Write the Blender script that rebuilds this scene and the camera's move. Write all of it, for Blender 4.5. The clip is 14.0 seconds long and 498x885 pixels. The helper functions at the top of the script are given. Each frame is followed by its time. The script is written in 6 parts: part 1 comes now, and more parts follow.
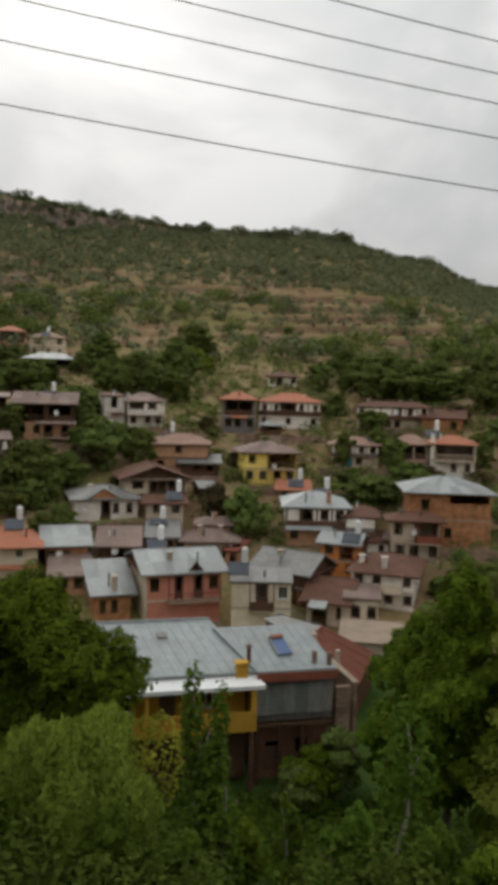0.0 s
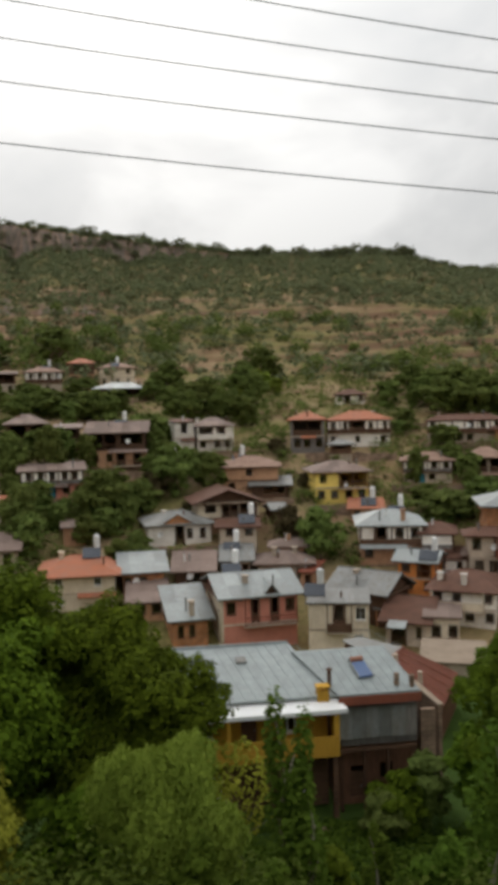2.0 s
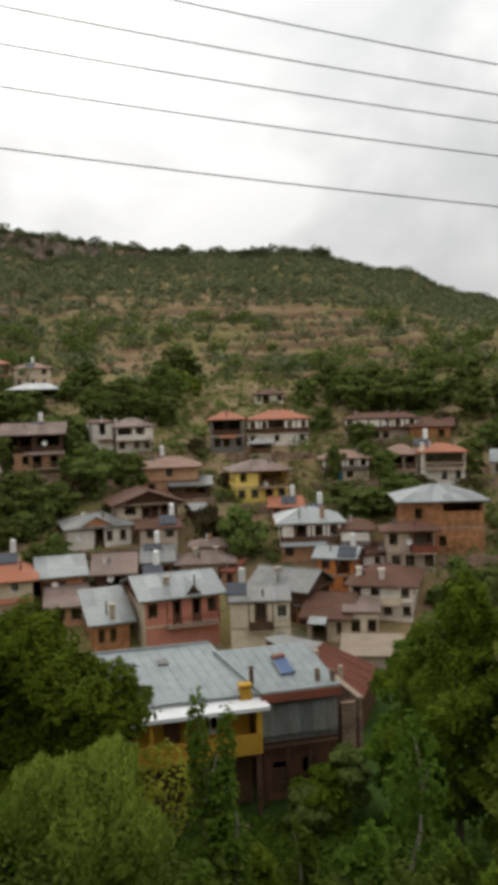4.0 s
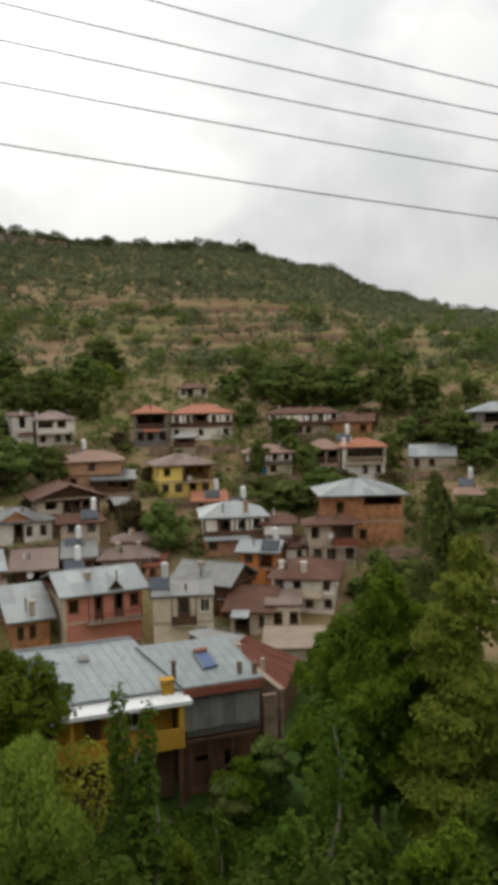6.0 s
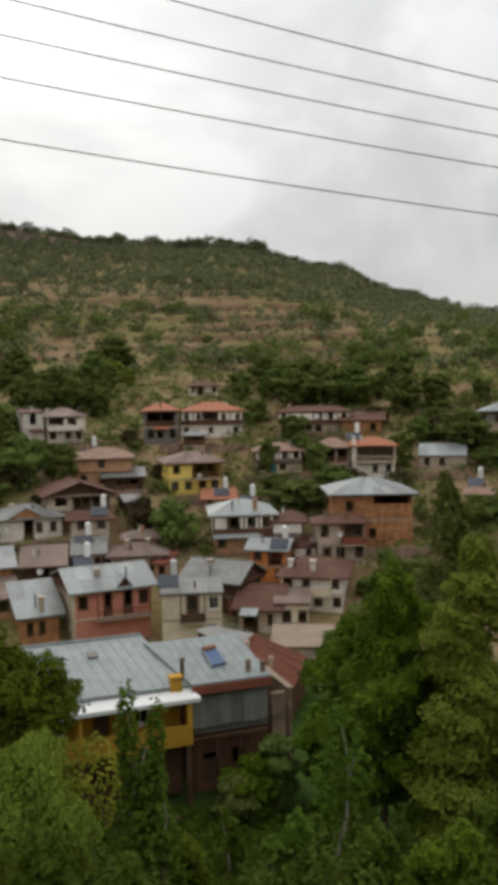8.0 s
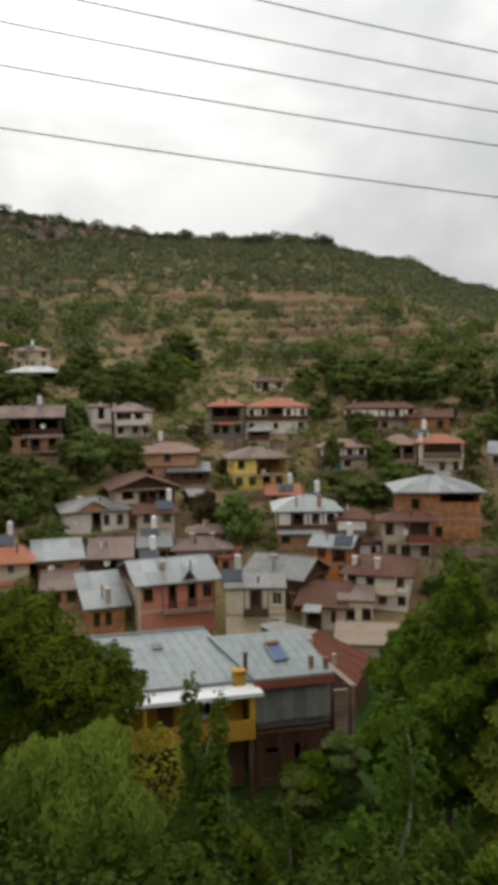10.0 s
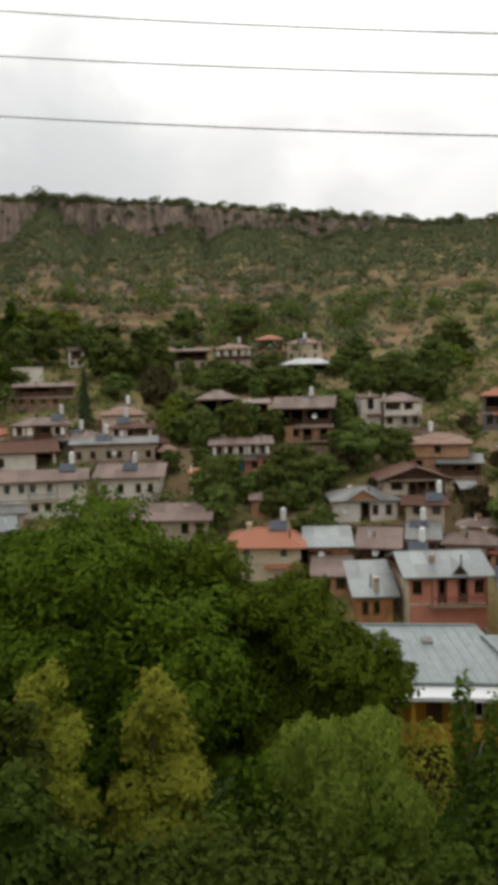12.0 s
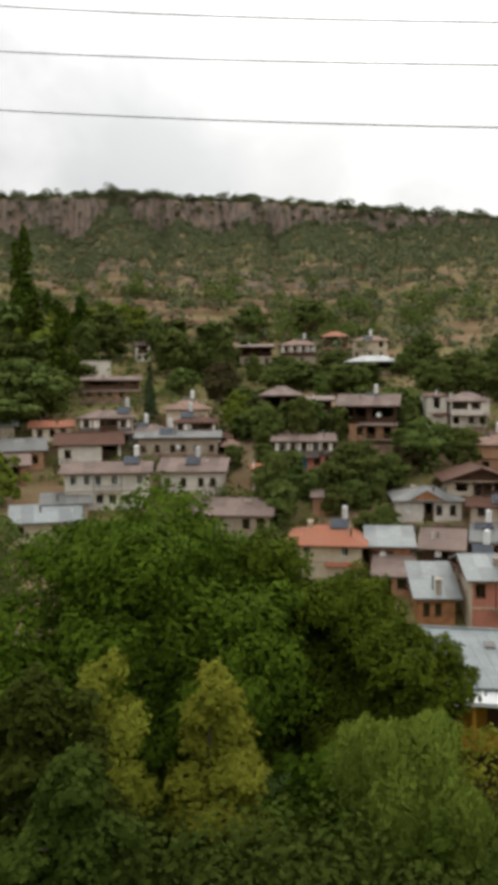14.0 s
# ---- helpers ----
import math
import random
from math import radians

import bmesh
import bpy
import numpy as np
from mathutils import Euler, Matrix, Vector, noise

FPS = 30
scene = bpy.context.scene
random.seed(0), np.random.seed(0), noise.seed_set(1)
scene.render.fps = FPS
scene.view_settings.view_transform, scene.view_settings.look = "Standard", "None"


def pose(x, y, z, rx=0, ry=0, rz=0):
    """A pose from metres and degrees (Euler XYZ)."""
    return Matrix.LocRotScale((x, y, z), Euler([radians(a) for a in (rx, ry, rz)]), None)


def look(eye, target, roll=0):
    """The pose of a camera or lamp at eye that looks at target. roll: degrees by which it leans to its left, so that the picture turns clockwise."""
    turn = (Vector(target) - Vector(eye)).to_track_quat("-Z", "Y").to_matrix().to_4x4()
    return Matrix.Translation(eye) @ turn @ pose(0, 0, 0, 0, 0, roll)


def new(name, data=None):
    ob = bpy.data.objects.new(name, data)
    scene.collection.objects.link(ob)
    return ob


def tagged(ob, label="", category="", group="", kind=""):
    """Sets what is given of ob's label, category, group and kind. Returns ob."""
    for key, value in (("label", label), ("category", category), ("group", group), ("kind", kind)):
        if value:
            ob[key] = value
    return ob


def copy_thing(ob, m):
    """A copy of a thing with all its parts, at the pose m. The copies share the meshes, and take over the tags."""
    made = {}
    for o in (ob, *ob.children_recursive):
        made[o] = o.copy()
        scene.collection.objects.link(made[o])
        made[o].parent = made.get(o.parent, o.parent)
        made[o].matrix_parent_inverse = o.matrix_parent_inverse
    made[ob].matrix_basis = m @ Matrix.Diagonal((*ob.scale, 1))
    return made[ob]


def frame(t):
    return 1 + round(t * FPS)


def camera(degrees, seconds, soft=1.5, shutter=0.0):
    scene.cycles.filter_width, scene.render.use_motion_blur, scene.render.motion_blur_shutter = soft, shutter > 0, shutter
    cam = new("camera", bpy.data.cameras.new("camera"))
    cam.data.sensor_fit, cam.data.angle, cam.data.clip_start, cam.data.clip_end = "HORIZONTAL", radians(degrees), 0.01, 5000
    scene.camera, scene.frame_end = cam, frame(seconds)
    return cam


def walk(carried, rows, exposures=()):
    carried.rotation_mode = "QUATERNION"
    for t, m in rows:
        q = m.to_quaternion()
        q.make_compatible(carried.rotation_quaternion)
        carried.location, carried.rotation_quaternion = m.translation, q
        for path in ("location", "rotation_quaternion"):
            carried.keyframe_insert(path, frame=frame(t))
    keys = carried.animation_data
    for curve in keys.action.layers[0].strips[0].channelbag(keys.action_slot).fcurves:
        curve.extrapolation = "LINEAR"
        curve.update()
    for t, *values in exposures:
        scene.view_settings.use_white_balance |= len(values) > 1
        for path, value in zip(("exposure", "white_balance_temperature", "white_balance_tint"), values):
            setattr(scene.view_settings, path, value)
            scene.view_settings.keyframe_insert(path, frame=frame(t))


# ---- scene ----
cam = camera(35.0, 14.0, soft=6.2)

# A carried camera that stands still and turns: seconds, yaw, pitch, roll, rise.
EYE = (0.0, 0.0, 0.0)
ARM = 0.5      # the camera is held this far before the body that turns
walk(cam, [(t, pose(EYE[0] - ARM * math.sin(radians(yw)), EYE[1] + ARM * (math.cos(radians(yw)) - 1), EYE[2] + up, 90 + p, r, yw)) for t, yw, p, r, up in (
    (0.0, -0.62, -3.80, -1.39, -0.12),
    (0.5, 1.85, -2.34, -0.17, -0.05),
    (1.0, 3.86, -2.21, 0.75, 0),
    (1.5, 4.25, -2.22, 1.15, 0),
    (2.0, 4.26, -2.31, 1.40, 0),
    (2.5, 4.10, -2.26, 2.07, 0),
    (3.0, 2.40, -2.40, 2.10, 0),
    (3.5, 0.72, -2.46, 1.96, 0),
    (4.0, -1.55, -2.48, 1.90, 0),
    (6.5, -7.26, -3.13, 1.27, 0),
    (7.0, -7.25, -3.14, 1.24, 0),
    (9.5, -3.00, -3.33, 0.72, 0),
    (10.0, -1.60, -3.41, 0.75, 0),
    (10.5, 1.80, -3.50, 0.99, 0),
    (11.0, 9.47, -3.61, 1.48, 0),
    (11.5, 14.46, -3.66, 1.79, 0),
    (12.0, 17.67, -3.75, 1.43, 0),
    (12.5, 19.85, -3.81, 0.82, 0),
    (13.0, 21.67, -3.95, 0.60, 0),
    (13.5, 22.56, -3.95, 0.67, 0),
    (14.0, 22.28, -3.95, 0.47, 0),)], exposures=[(0.0,-0.36),(0.6,-0.3),(1.2,-0.18),(3.0,-0.16),(3.6,-0.12),(4.2,-0.1),(6.5,-0.08),(7.0,-0.23),(9.5,-0.13),(11.0,-0.18),(12.0,-0.12),(12.5,0.06),(13.2,0.08),(14.0,0.03)])

# ---------------------------------------------------------------- light
SUN_AZ, SUN_EL = -12.0, 30.0      # degrees; azimuth to the right of north (+y)
sun_dir = Vector((math.sin(radians(SUN_AZ)) * math.cos(radians(SUN_EL)),
                  math.cos(radians(SUN_AZ)) * math.cos(radians(SUN_EL)), math.sin(radians(SUN_EL))))
world = bpy.data.worlds.new("overcast_sky")
scene.world = world
world.use_nodes = True


def node(tree, kind, **values):
    n = tree.nodes.new(kind)
    for key, value in values.items():
        if key in n.inputs:
            n.inputs[key].default_value = value
        else:
            setattr(n, key, value)
    return n


def ramp(tree, stops, fac=None):
    n = tree.nodes.new("ShaderNodeValToRGB")
    e = n.color_ramp.elements
    while len(e) < len(stops):
        e.new(0.5)
    for el, (pos, col) in zip(e, stops):
        el.position = pos
        el.color = (*col, 1) if len(col) == 3 else col
    if fac is not None:
        tree.links.new(fac, n.inputs[0])
    return n


def mixed(tree, fac, a, b, blend="MIX"):
    """A colour mix; fac, a and b are sockets or values."""
    n = tree.nodes.new("ShaderNodeMix")
    n.data_type, n.blend_type = "RGBA", blend
    for slot, value in ((0, fac), (6, a), (7, b)):
        if isinstance(value, bpy.types.NodeSocket):
            tree.links.new(value, n.inputs[slot])
        elif isinstance(value, (int, float)):
            n.inputs[slot].default_value = value
        else:
            n.inputs[slot].default_value = (*value, 1)
    return n.outputs[2]


def maths(tree, op, a, b=0.0, clamp=False):
    n = tree.nodes.new("ShaderNodeMath")
    n.operation, n.use_clamp = op, clamp
    for slot, value in ((0, a), (1, b)):
        if isinstance(value, bpy.types.NodeSocket):
            tree.links.new(value, n.inputs[slot])
        else:
            n.inputs[slot].default_value = value
    return n.outputs[0]


wt = world.node_tree
wt.nodes.clear()
w_out = wt.nodes.new("ShaderNodeOutputWorld")
w_bg = wt.nodes.new("ShaderNodeBackground")
w_co = wt.nodes.new("ShaderNodeTexCoord")
w_sky = wt.nodes.new("ShaderNodeTexSky")
w_sky.sky_type, w_sky.sun_disc = "NISHITA", False
w_sky.sun_elevation, w_sky.sun_rotation = radians(SUN_EL), radians(SUN_AZ)
w_map = node(wt, "ShaderNodeMapping")
w_map.inputs["Scale"].default_value = (1.0, 1.0, 1.5)
wt.links.new(w_co.outputs["Generated"], w_map.inputs[0])
w_noise = node(wt, "ShaderNodeTexNoise", Scale=3.7, Detail=6.0, Roughness=0.5, Distortion=0.35)
wt.links.new(w_map.outputs[0], w_noise.inputs["Vector"])
w_cloud = ramp(wt, ((0.34, (0.70, 0.71, 0.71)), (0.49, (0.80, 0.80, 0.79)), (0.62, (0.98, 0.975, 0.955))), w_noise.outputs[0])
# the cloud is thinner and brighter round the hidden sun
w_dot = wt.nodes.new("ShaderNodeVectorMath")
w_dot.operation = "DOT_PRODUCT"
wt.links.new(w_co.outputs["Generated"], w_dot.inputs[0])
w_dot.inputs[1].default_value = sun_dir
w_near = maths(wt, "POWER", maths(wt, "MAXIMUM", w_dot.outputs["Value"], 0.0), 9.0)
w_sep = wt.nodes.new("ShaderNodeSeparateXYZ")
wt.links.new(w_co.outputs["Generated"], w_sep.inputs[0])
# an overcast sky grows brighter towards the zenith
w_up = maths(wt, "ADD", maths(wt, "MULTIPLY", maths(wt, "MAXIMUM", w_sep.outputs[2], 0.0), 1.05), 0.66)
w_gain = maths(wt, "MULTIPLY", maths(wt, "ADD", maths(wt, "MULTIPLY", w_near, 0.42), 0.93), w_up)
w_lit = wt.nodes.new("ShaderNodeVectorMath")
w_lit.operation = "SCALE"
wt.links.new(w_cloud.outputs[0], w_lit.inputs[0])
wt.links.new(w_gain, w_lit.inputs["Scale"])
w_blue = wt.nodes.new("ShaderNodeVectorMath")
w_blue.operation = "SCALE"
w_blue.inputs["Scale"].default_value = 0.08
wt.links.new(w_sky.outputs[0], w_blue.inputs[0])
wt.links.new(mixed(wt, 0.93, w_blue.outputs[0], w_lit.outputs[0]), w_bg.inputs[0])
w_bg.inputs[1].default_value = 1.0
wt.links.new(w_bg.outputs[0], w_out.inputs[0])

sun = new("sun", bpy.data.lights.new("sun", "SUN"))
sun.data.energy, sun.data.angle, sun.data.color = 0.9, radians(18), (1.0, 0.95, 0.88)
sun.matrix_world = look(sun_dir * 100, (0, 0, 0))

# ---------------------------------------------------------------- materials


def material(name, roughness=0.8, metallic=0.0):
    m = bpy.data.materials.new(name)
    m.use_nodes = True
    b = m.node_tree.nodes["Principled BSDF"]
    b.inputs["Roughness"].default_value, b.inputs["Metallic"].default_value = roughness, metallic
    return m, m.node_tree, b


def noise_of(tree, scale, detail=4.0, roughness=0.55, stretch=None):
    co = tree.nodes.new("ShaderNodeTexCoord")
    out = co.outputs["Object"]
    if stretch:
        mp = tree.nodes.new("ShaderNodeMapping")
        mp.inputs["Scale"].default_value = stretch
        tree.links.new(out, mp.inputs[0])
        out = mp.outputs[0]
    n = node(tree, "ShaderNodeTexNoise", Scale=scale, Detail=detail, Roughness=roughness)
    tree.links.new(out, n.inputs["Vector"])
    return n.outputs[0]


def bumped(tree, bsdf, height, strength=0.4, distance=0.05):
    n = node(tree, "ShaderNodeBump", Strength=strength, Distance=distance)
    tree.links.new(height, n.inputs["Height"])
    tree.links.new(n.outputs[0], bsdf.inputs["Normal"])


def weathered(name, colour, stain, roughness=0.85, scale=2.0, metallic=0.0, streak=(3, 3, 0.5), amount=0.75, grain=12.0):
    """A wall or roof surface: fine grain, large stains and vertical streaks, a little different on every object."""
    m, t, b = material(name, roughness, metallic)
    b.inputs["Specular IOR Level"].default_value = 0.5 if metallic or roughness < 0.6 else 0.12
    big = noise_of(t, scale * 0.35, 3)
    run = noise_of(t, scale, 5, 0.6, streak)
    fine = noise_of(t, grain, 4)
    f1 = ramp(t, ((0.40, (0, 0, 0)), (0.68, (1, 1, 1))), run).outputs[0]
    f2 = ramp(t, ((0.42, (0, 0, 0)), (0.66, (1, 1, 1))), big).outputs[0]
    c = mixed(t, maths(t, "MULTIPLY", f1, amount), colour, stain)
    c = mixed(t, maths(t, "MULTIPLY", f2, amount * 0.6), c, [v * 0.75 for v in stain])
    c = mixed(t, 0.35, c, ramp(t, ((0.3, (0.35, 0.35, 0.35)), (0.7, (0.75, 0.75, 0.75))), fine).outputs[0], "OVERLAY")
    info = t.nodes.new("ShaderNodeObjectInfo")
    hsv = t.nodes.new("ShaderNodeHueSaturation")
    t.links.new(maths(t, "ADD", maths(t, "MULTIPLY", info.outputs["Random"], 0.40), 0.80), hsv.inputs["Value"])
    t.links.new(c, hsv.inputs["Color"])
    t.links.new(hsv.outputs[0], b.inputs["Base Color"])
    bumped(t, b, fine, 0.35, 0.03)
    return m


def pieces_wall(name, colours, mortar, roughness=0.9, width=0.5, height=0.25):
    """Rough masonry too small to pick apart: courses with mortar."""
    m, t, b = material(name, roughness)
    b.inputs["Specular IOR Level"].default_value = 0.12
    co = t.nodes.new("ShaderNodeTexCoord")
    geo = t.nodes.new("ShaderNodeSeparateXYZ")
    t.links.new(co.outputs["Object"], geo.inputs[0])
    mix = t.nodes.new("ShaderNodeCombineXYZ")
    t.links.new(maths(t, "ADD", geo.outputs[0], geo.outputs[1]), mix.inputs[0])
    t.links.new(geo.outputs[2], mix.inputs[1])
    br = node(t, "ShaderNodeTexBrick", Scale=1.0)
    br.inputs["Brick Width"].default_value, br.inputs["Row Height"].default_value = width, height
    br.inputs["Mortar Size"].default_value = 0.03
    br.inputs["Color1"].default_value, br.inputs["Color2"].default_value = (*colours[0], 1), (*colours[1], 1)
    br.inputs["Mortar"].default_value = (*mortar, 1)
    t.links.new(mix.outputs[0], br.inputs["Vector"])
    big = ramp(t, ((0.35, (0.55, 0.55, 0.55)), (0.7, (1.1, 1.1, 1.1))), noise_of(t, 1.1, 5)).outputs[0]
    t.links.new(mixed(t, 1.0, br.outputs[0], big, "MULTIPLY"), b.inputs["Base Color"])
    bumped(t, b, noise_of(t, 9.0), 0.5, 0.05)
    return m


def tiled(name, colour, stain):
    """Clay tiles: rolls down the slope and overlapping courses."""
    m, t, b = material(name, 0.8)
    b.inputs["Specular IOR Level"].default_value = 0.12
    co = t.nodes.new("ShaderNodeTexCoord")
    wav = node(t, "ShaderNodeTexWave", Scale=1.4, Distortion=0.6, Detail=2.0)
    wav.bands_direction = "X"
    t.links.new(co.outputs["Object"], wav.inputs["Vector"])
    row = node(t, "ShaderNodeTexWave", Scale=1.1, Distortion=0.8, Detail=2.0)
    row.bands_direction, row.wave_profile = "Z", "SAW"
    t.links.new(co.outputs["Object"], row.inputs["Vector"])
    big = ramp(t, ((0.38, (0, 0, 0)), (0.66, (1, 1, 1))), noise_of(t, 0.9, 5)).outputs[0]
    c = mixed(t, maths(t, "MULTIPLY", big, 0.65), colour, stain)
    c = mixed(t, 0.25, c, wav.outputs[0], "OVERLAY")
    c = mixed(t, 0.25, c, ramp(t, ((0.3, (0.3, 0.3, 0.3)), (0.7, (0.8, 0.8, 0.8))), noise_of(t, 6.0)).outputs[0], "OVERLAY")
    t.links.new(c, b.inputs["Base Color"])
    bumped(t, b, maths(t, "ADD", wav.outputs[1], row.outputs[1]), 0.5, 0.06)
    return m


PLASTER = weathered("whitewashed_plaster", (0.90, 0.85, 0.78), (0.60, 0.48, 0.38), amount=0.45)
DUSTY = weathered("dusty_flat_roof", (0.37, 0.295, 0.225), (0.25, 0.185, 0.135), amount=0.6)
CREAM = weathered("cream_plaster", (0.76, 0.65, 0.50), (0.50, 0.38, 0.27), amount=0.55)
TAN = weathered("mud_plaster", (0.56, 0.33, 0.20), (0.30, 0.16, 0.095), amount=0.65)
CONCRETE = weathered("bare_concrete", (0.56, 0.475, 0.38), (0.33, 0.235, 0.165), amount=0.6)
PINK = weathered("salmon_pink_plaster", (0.66, 0.27, 0.20), (0.44, 0.18, 0.13), amount=0.45)
YELLOW = weathered("yellow_paint", (0.92, 0.70, 0.19), (0.72, 0.50, 0.14), amount=0.4)
OCHRE = weathered("ochre_paint", (0.62, 0.35, 0.05), (0.42, 0.22, 0.04), amount=0.4)
ORANGE = weathered("orange_paint", (0.72, 0.26, 0.07), (0.46, 0.16, 0.06), amount=0.4)
BRICK = pieces_wall("hollow_brick", ((0.66, 0.28, 0.115), (0.54, 0.215, 0.09)), (0.46, 0.29, 0.18), width=0.4, height=0.2)
STONE = pieces_wall("rubble_stone", ((0.43, 0.30, 0.215), (0.33, 0.225, 0.165)), (0.26, 0.19, 0.14), width=0.6, height=0.3)
WOOD = weathered("weathered_timber", (0.15, 0.083, 0.052), (0.065, 0.042, 0.030), amount=0.7, streak=(0.6, 0.6, 6))
BOARD = weathered("grey_boarding", (0.25, 0.23, 0.215), (0.14, 0.125, 0.115), streak=(6, 6, 0.4))
METAL = weathered("galvanised_sheet", (0.31, 0.345, 0.348), (0.215, 0.18, 0.15), 0.6, 1.0, 0.12, amount=0.42, grain=4)
METAL_DARK = weathered("old_grey_sheet", (0.225, 0.235, 0.23), (0.155, 0.125, 0.10), 0.65, 1.0, 0.1, amount=0.65, grain=4)
METAL_SMOOTH = weathered("smooth_grey_sheet", (0.285, 0.322, 0.322), (0.24, 0.25, 0.24), 0.55, 0.6, 0.12, amount=0.35, grain=1.5)
RUDDY = weathered("dark_red_plaster", (0.21, 0.105, 0.065), (0.11, 0.06, 0.042), amount=0.7)
WHITE_SHEET = weathered("white_painted_sheet", (0.88, 0.88, 0.87), (0.74, 0.73, 0.71), 0.5, 1.0, amount=0.2, grain=4)
MAUVE = weathered("faded_mauve_roofing", (0.265, 0.20, 0.172), (0.165, 0.105, 0.08), 0.75, 1.4, amount=0.6)
ROSE = tiled("faded_rose_tiles", (0.36, 0.235, 0.18), (0.22, 0.135, 0.10))
RED = tiled("red_clay_tiles", (0.46, 0.17, 0.095), (0.36, 0.19, 0.135))
BROWN = tiled("brown_clay_tiles", (0.165, 0.085, 0.06), (0.105, 0.06, 0.045))
MAROON = weathered("maroon_sheet", (0.25, 0.082, 0.052), (0.165, 0.066, 0.046), 0.6, 1.2, amount=0.6)
TANK = weathered("white_enamel", (0.80, 0.80, 0.79), (0.62, 0.60, 0.57), 0.4, amount=0.25)
PANEL = weathered("blue_black_panel", (0.055, 0.065, 0.085), (0.035, 0.04, 0.05), 0.25, amount=0.3)
TEAL = weathered("teal_paint", (0.06, 0.22, 0.27), (0.04, 0.12, 0.15), amount=0.3)
BLUE = weathered("blue_tarpaulin", (0.10, 0.17, 0.34), (0.07, 0.11, 0.22), 0.5, amount=0.3)
WIRE = weathered("black_cable_sheath", (0.08, 0.08, 0.085), (0.05, 0.05, 0.05), 0.6, amount=0.3)


def glass():
    m = bpy.data.materials.new("window_glass")
    m.use_nodes = True
    t = m.node_tree
    t.nodes.remove(t.nodes["Principled BSDF"])
    mix, clear, gloss = (t.nodes.new("ShaderNode" + k) for k in ("MixShader", "BsdfTransparent", "BsdfGlossy"))
    fres = node(t, "ShaderNodeFresnel", IOR=1.5)
    clear.inputs[0].default_value = (0.8, 0.83, 0.82, 1)
    gloss.inputs["Roughness"].default_value = 0.05
    for a, b in ((fres.outputs[0], 0), (clear.outputs[0], 1), (gloss.outputs[0], 2)):
        t.links.new(a, mix.inputs[b])
    t.links.new(mix.outputs[0], t.nodes["Material Output"].inputs[0])
    return m


GLASS = glass()


def foliage(name, dark, light, see=0.25):
    """Leaves that differ one from another and let some light through."""
    m, t, b = material(name, 0.85)
    b.inputs["Specular IOR Level"].default_value = 0.03
    geo = t.nodes.new("ShaderNodeNewGeometry")
    info = t.nodes.new("ShaderNodeObjectInfo")
    patch = ramp(t, ((0.36, (0, 0, 0)), (0.64, (1, 1, 1))), noise_of(t, 0.5, 3)).outputs[0]
    dark, light = [a + 0.28 * (b_ - a) for a, b_ in zip(dark, light)], [b_ - 0.10 * (b_ - a) for a, b_ in zip(dark, light)]
    c = ramp(t, ((0.0, dark), (0.55, [(a + b_) / 2 for a, b_ in zip(dark, light)]), (1.0, light)), geo.outputs["Random Per Island"]).outputs[0]
    c = mixed(t, maths(t, "MULTIPLY", patch, 0.45), c, [v * 0.8 for v in dark])
    hsv = t.nodes.new("ShaderNodeHueSaturation")
    t.links.new(maths(t, "ADD", maths(t, "MULTIPLY", info.outputs["Random"], 0.4), 0.8), hsv.inputs["Value"])
    t.links.new(maths(t, "ADD", maths(t, "MULTIPLY", info.outputs["Random"], 0.03), 0.485), hsv.inputs["Hue"])
    t.links.new(c, hsv.inputs["Color"])
    t.links.new(hsv.outputs[0], b.inputs["Base Color"])
    tr = t.nodes.new("ShaderNodeBsdfTranslucent")
    t.links.new(hsv.outputs[0], tr.inputs[0])
    mix = t.nodes.new("ShaderNodeMixShader")
    mix.inputs[0].default_value = see
    t.links.new(b.outputs[0], mix.inputs[1])
    t.links.new(tr.outputs[0], mix.inputs[2])
    t.links.new(mix.outputs[0], t.nodes["Material Output"].inputs[0])
    return m


LEAF_WALNUT = foliage("walnut_leaves", (0.030, 0.054, 0.006), (0.150, 0.215, 0.018), 0.16)
LEAF_WILLOW = foliage("willow_leaves", (0.13, 0.185, 0.026), (0.30, 0.375, 0.062))
LEAF_POPLAR = foliage("poplar_leaves", (0.038, 0.066, 0.008), (0.115, 0.165, 0.021))
LEAF_YELLOW = foliage("yellowing_leaves", (0.19, 0.215, 0.026), (0.38, 0.395, 0.05))
LEAF_ACACIA = foliage("acacia_leaves", (0.13, 0.18, 0.026), (0.29, 0.355, 0.055))
LEAF_VILLAGE = foliage("orchard_leaves", (0.072, 0.100, 0.026), (0.210, 0.255, 0.066))
LEAF_BRAMBLE = foliage("bramble_leaves", (0.034, 0.050, 0.008), (0.092, 0.118, 0.019))
LEAF_DRY = foliage("dry_scrub_leaves", (0.075, 0.062, 0.028), (0.14, 0.12, 0.055))
# hill scrub is greyed and lightened: distant haze put into the leaf colour
LEAF_HILL = foliage("hazed_oak_scrub_leaves", (0.112, 0.132, 0.070), (0.228, 0.248, 0.128))
LEAF_CONIFER = foliage("cypress_needles", (0.045, 0.068, 0.030), (0.11, 0.14, 0.062), 0.1)
BARK = weathered("grey_bark", (0.16, 0.13, 0.10), (0.08, 0.065, 0.05), streak=(4, 4, 0.5))
PALE_BARK = weathered("pale_bark", (0.46, 0.41, 0.33), (0.28, 0.24, 0.19), streak=(4, 4, 0.5))


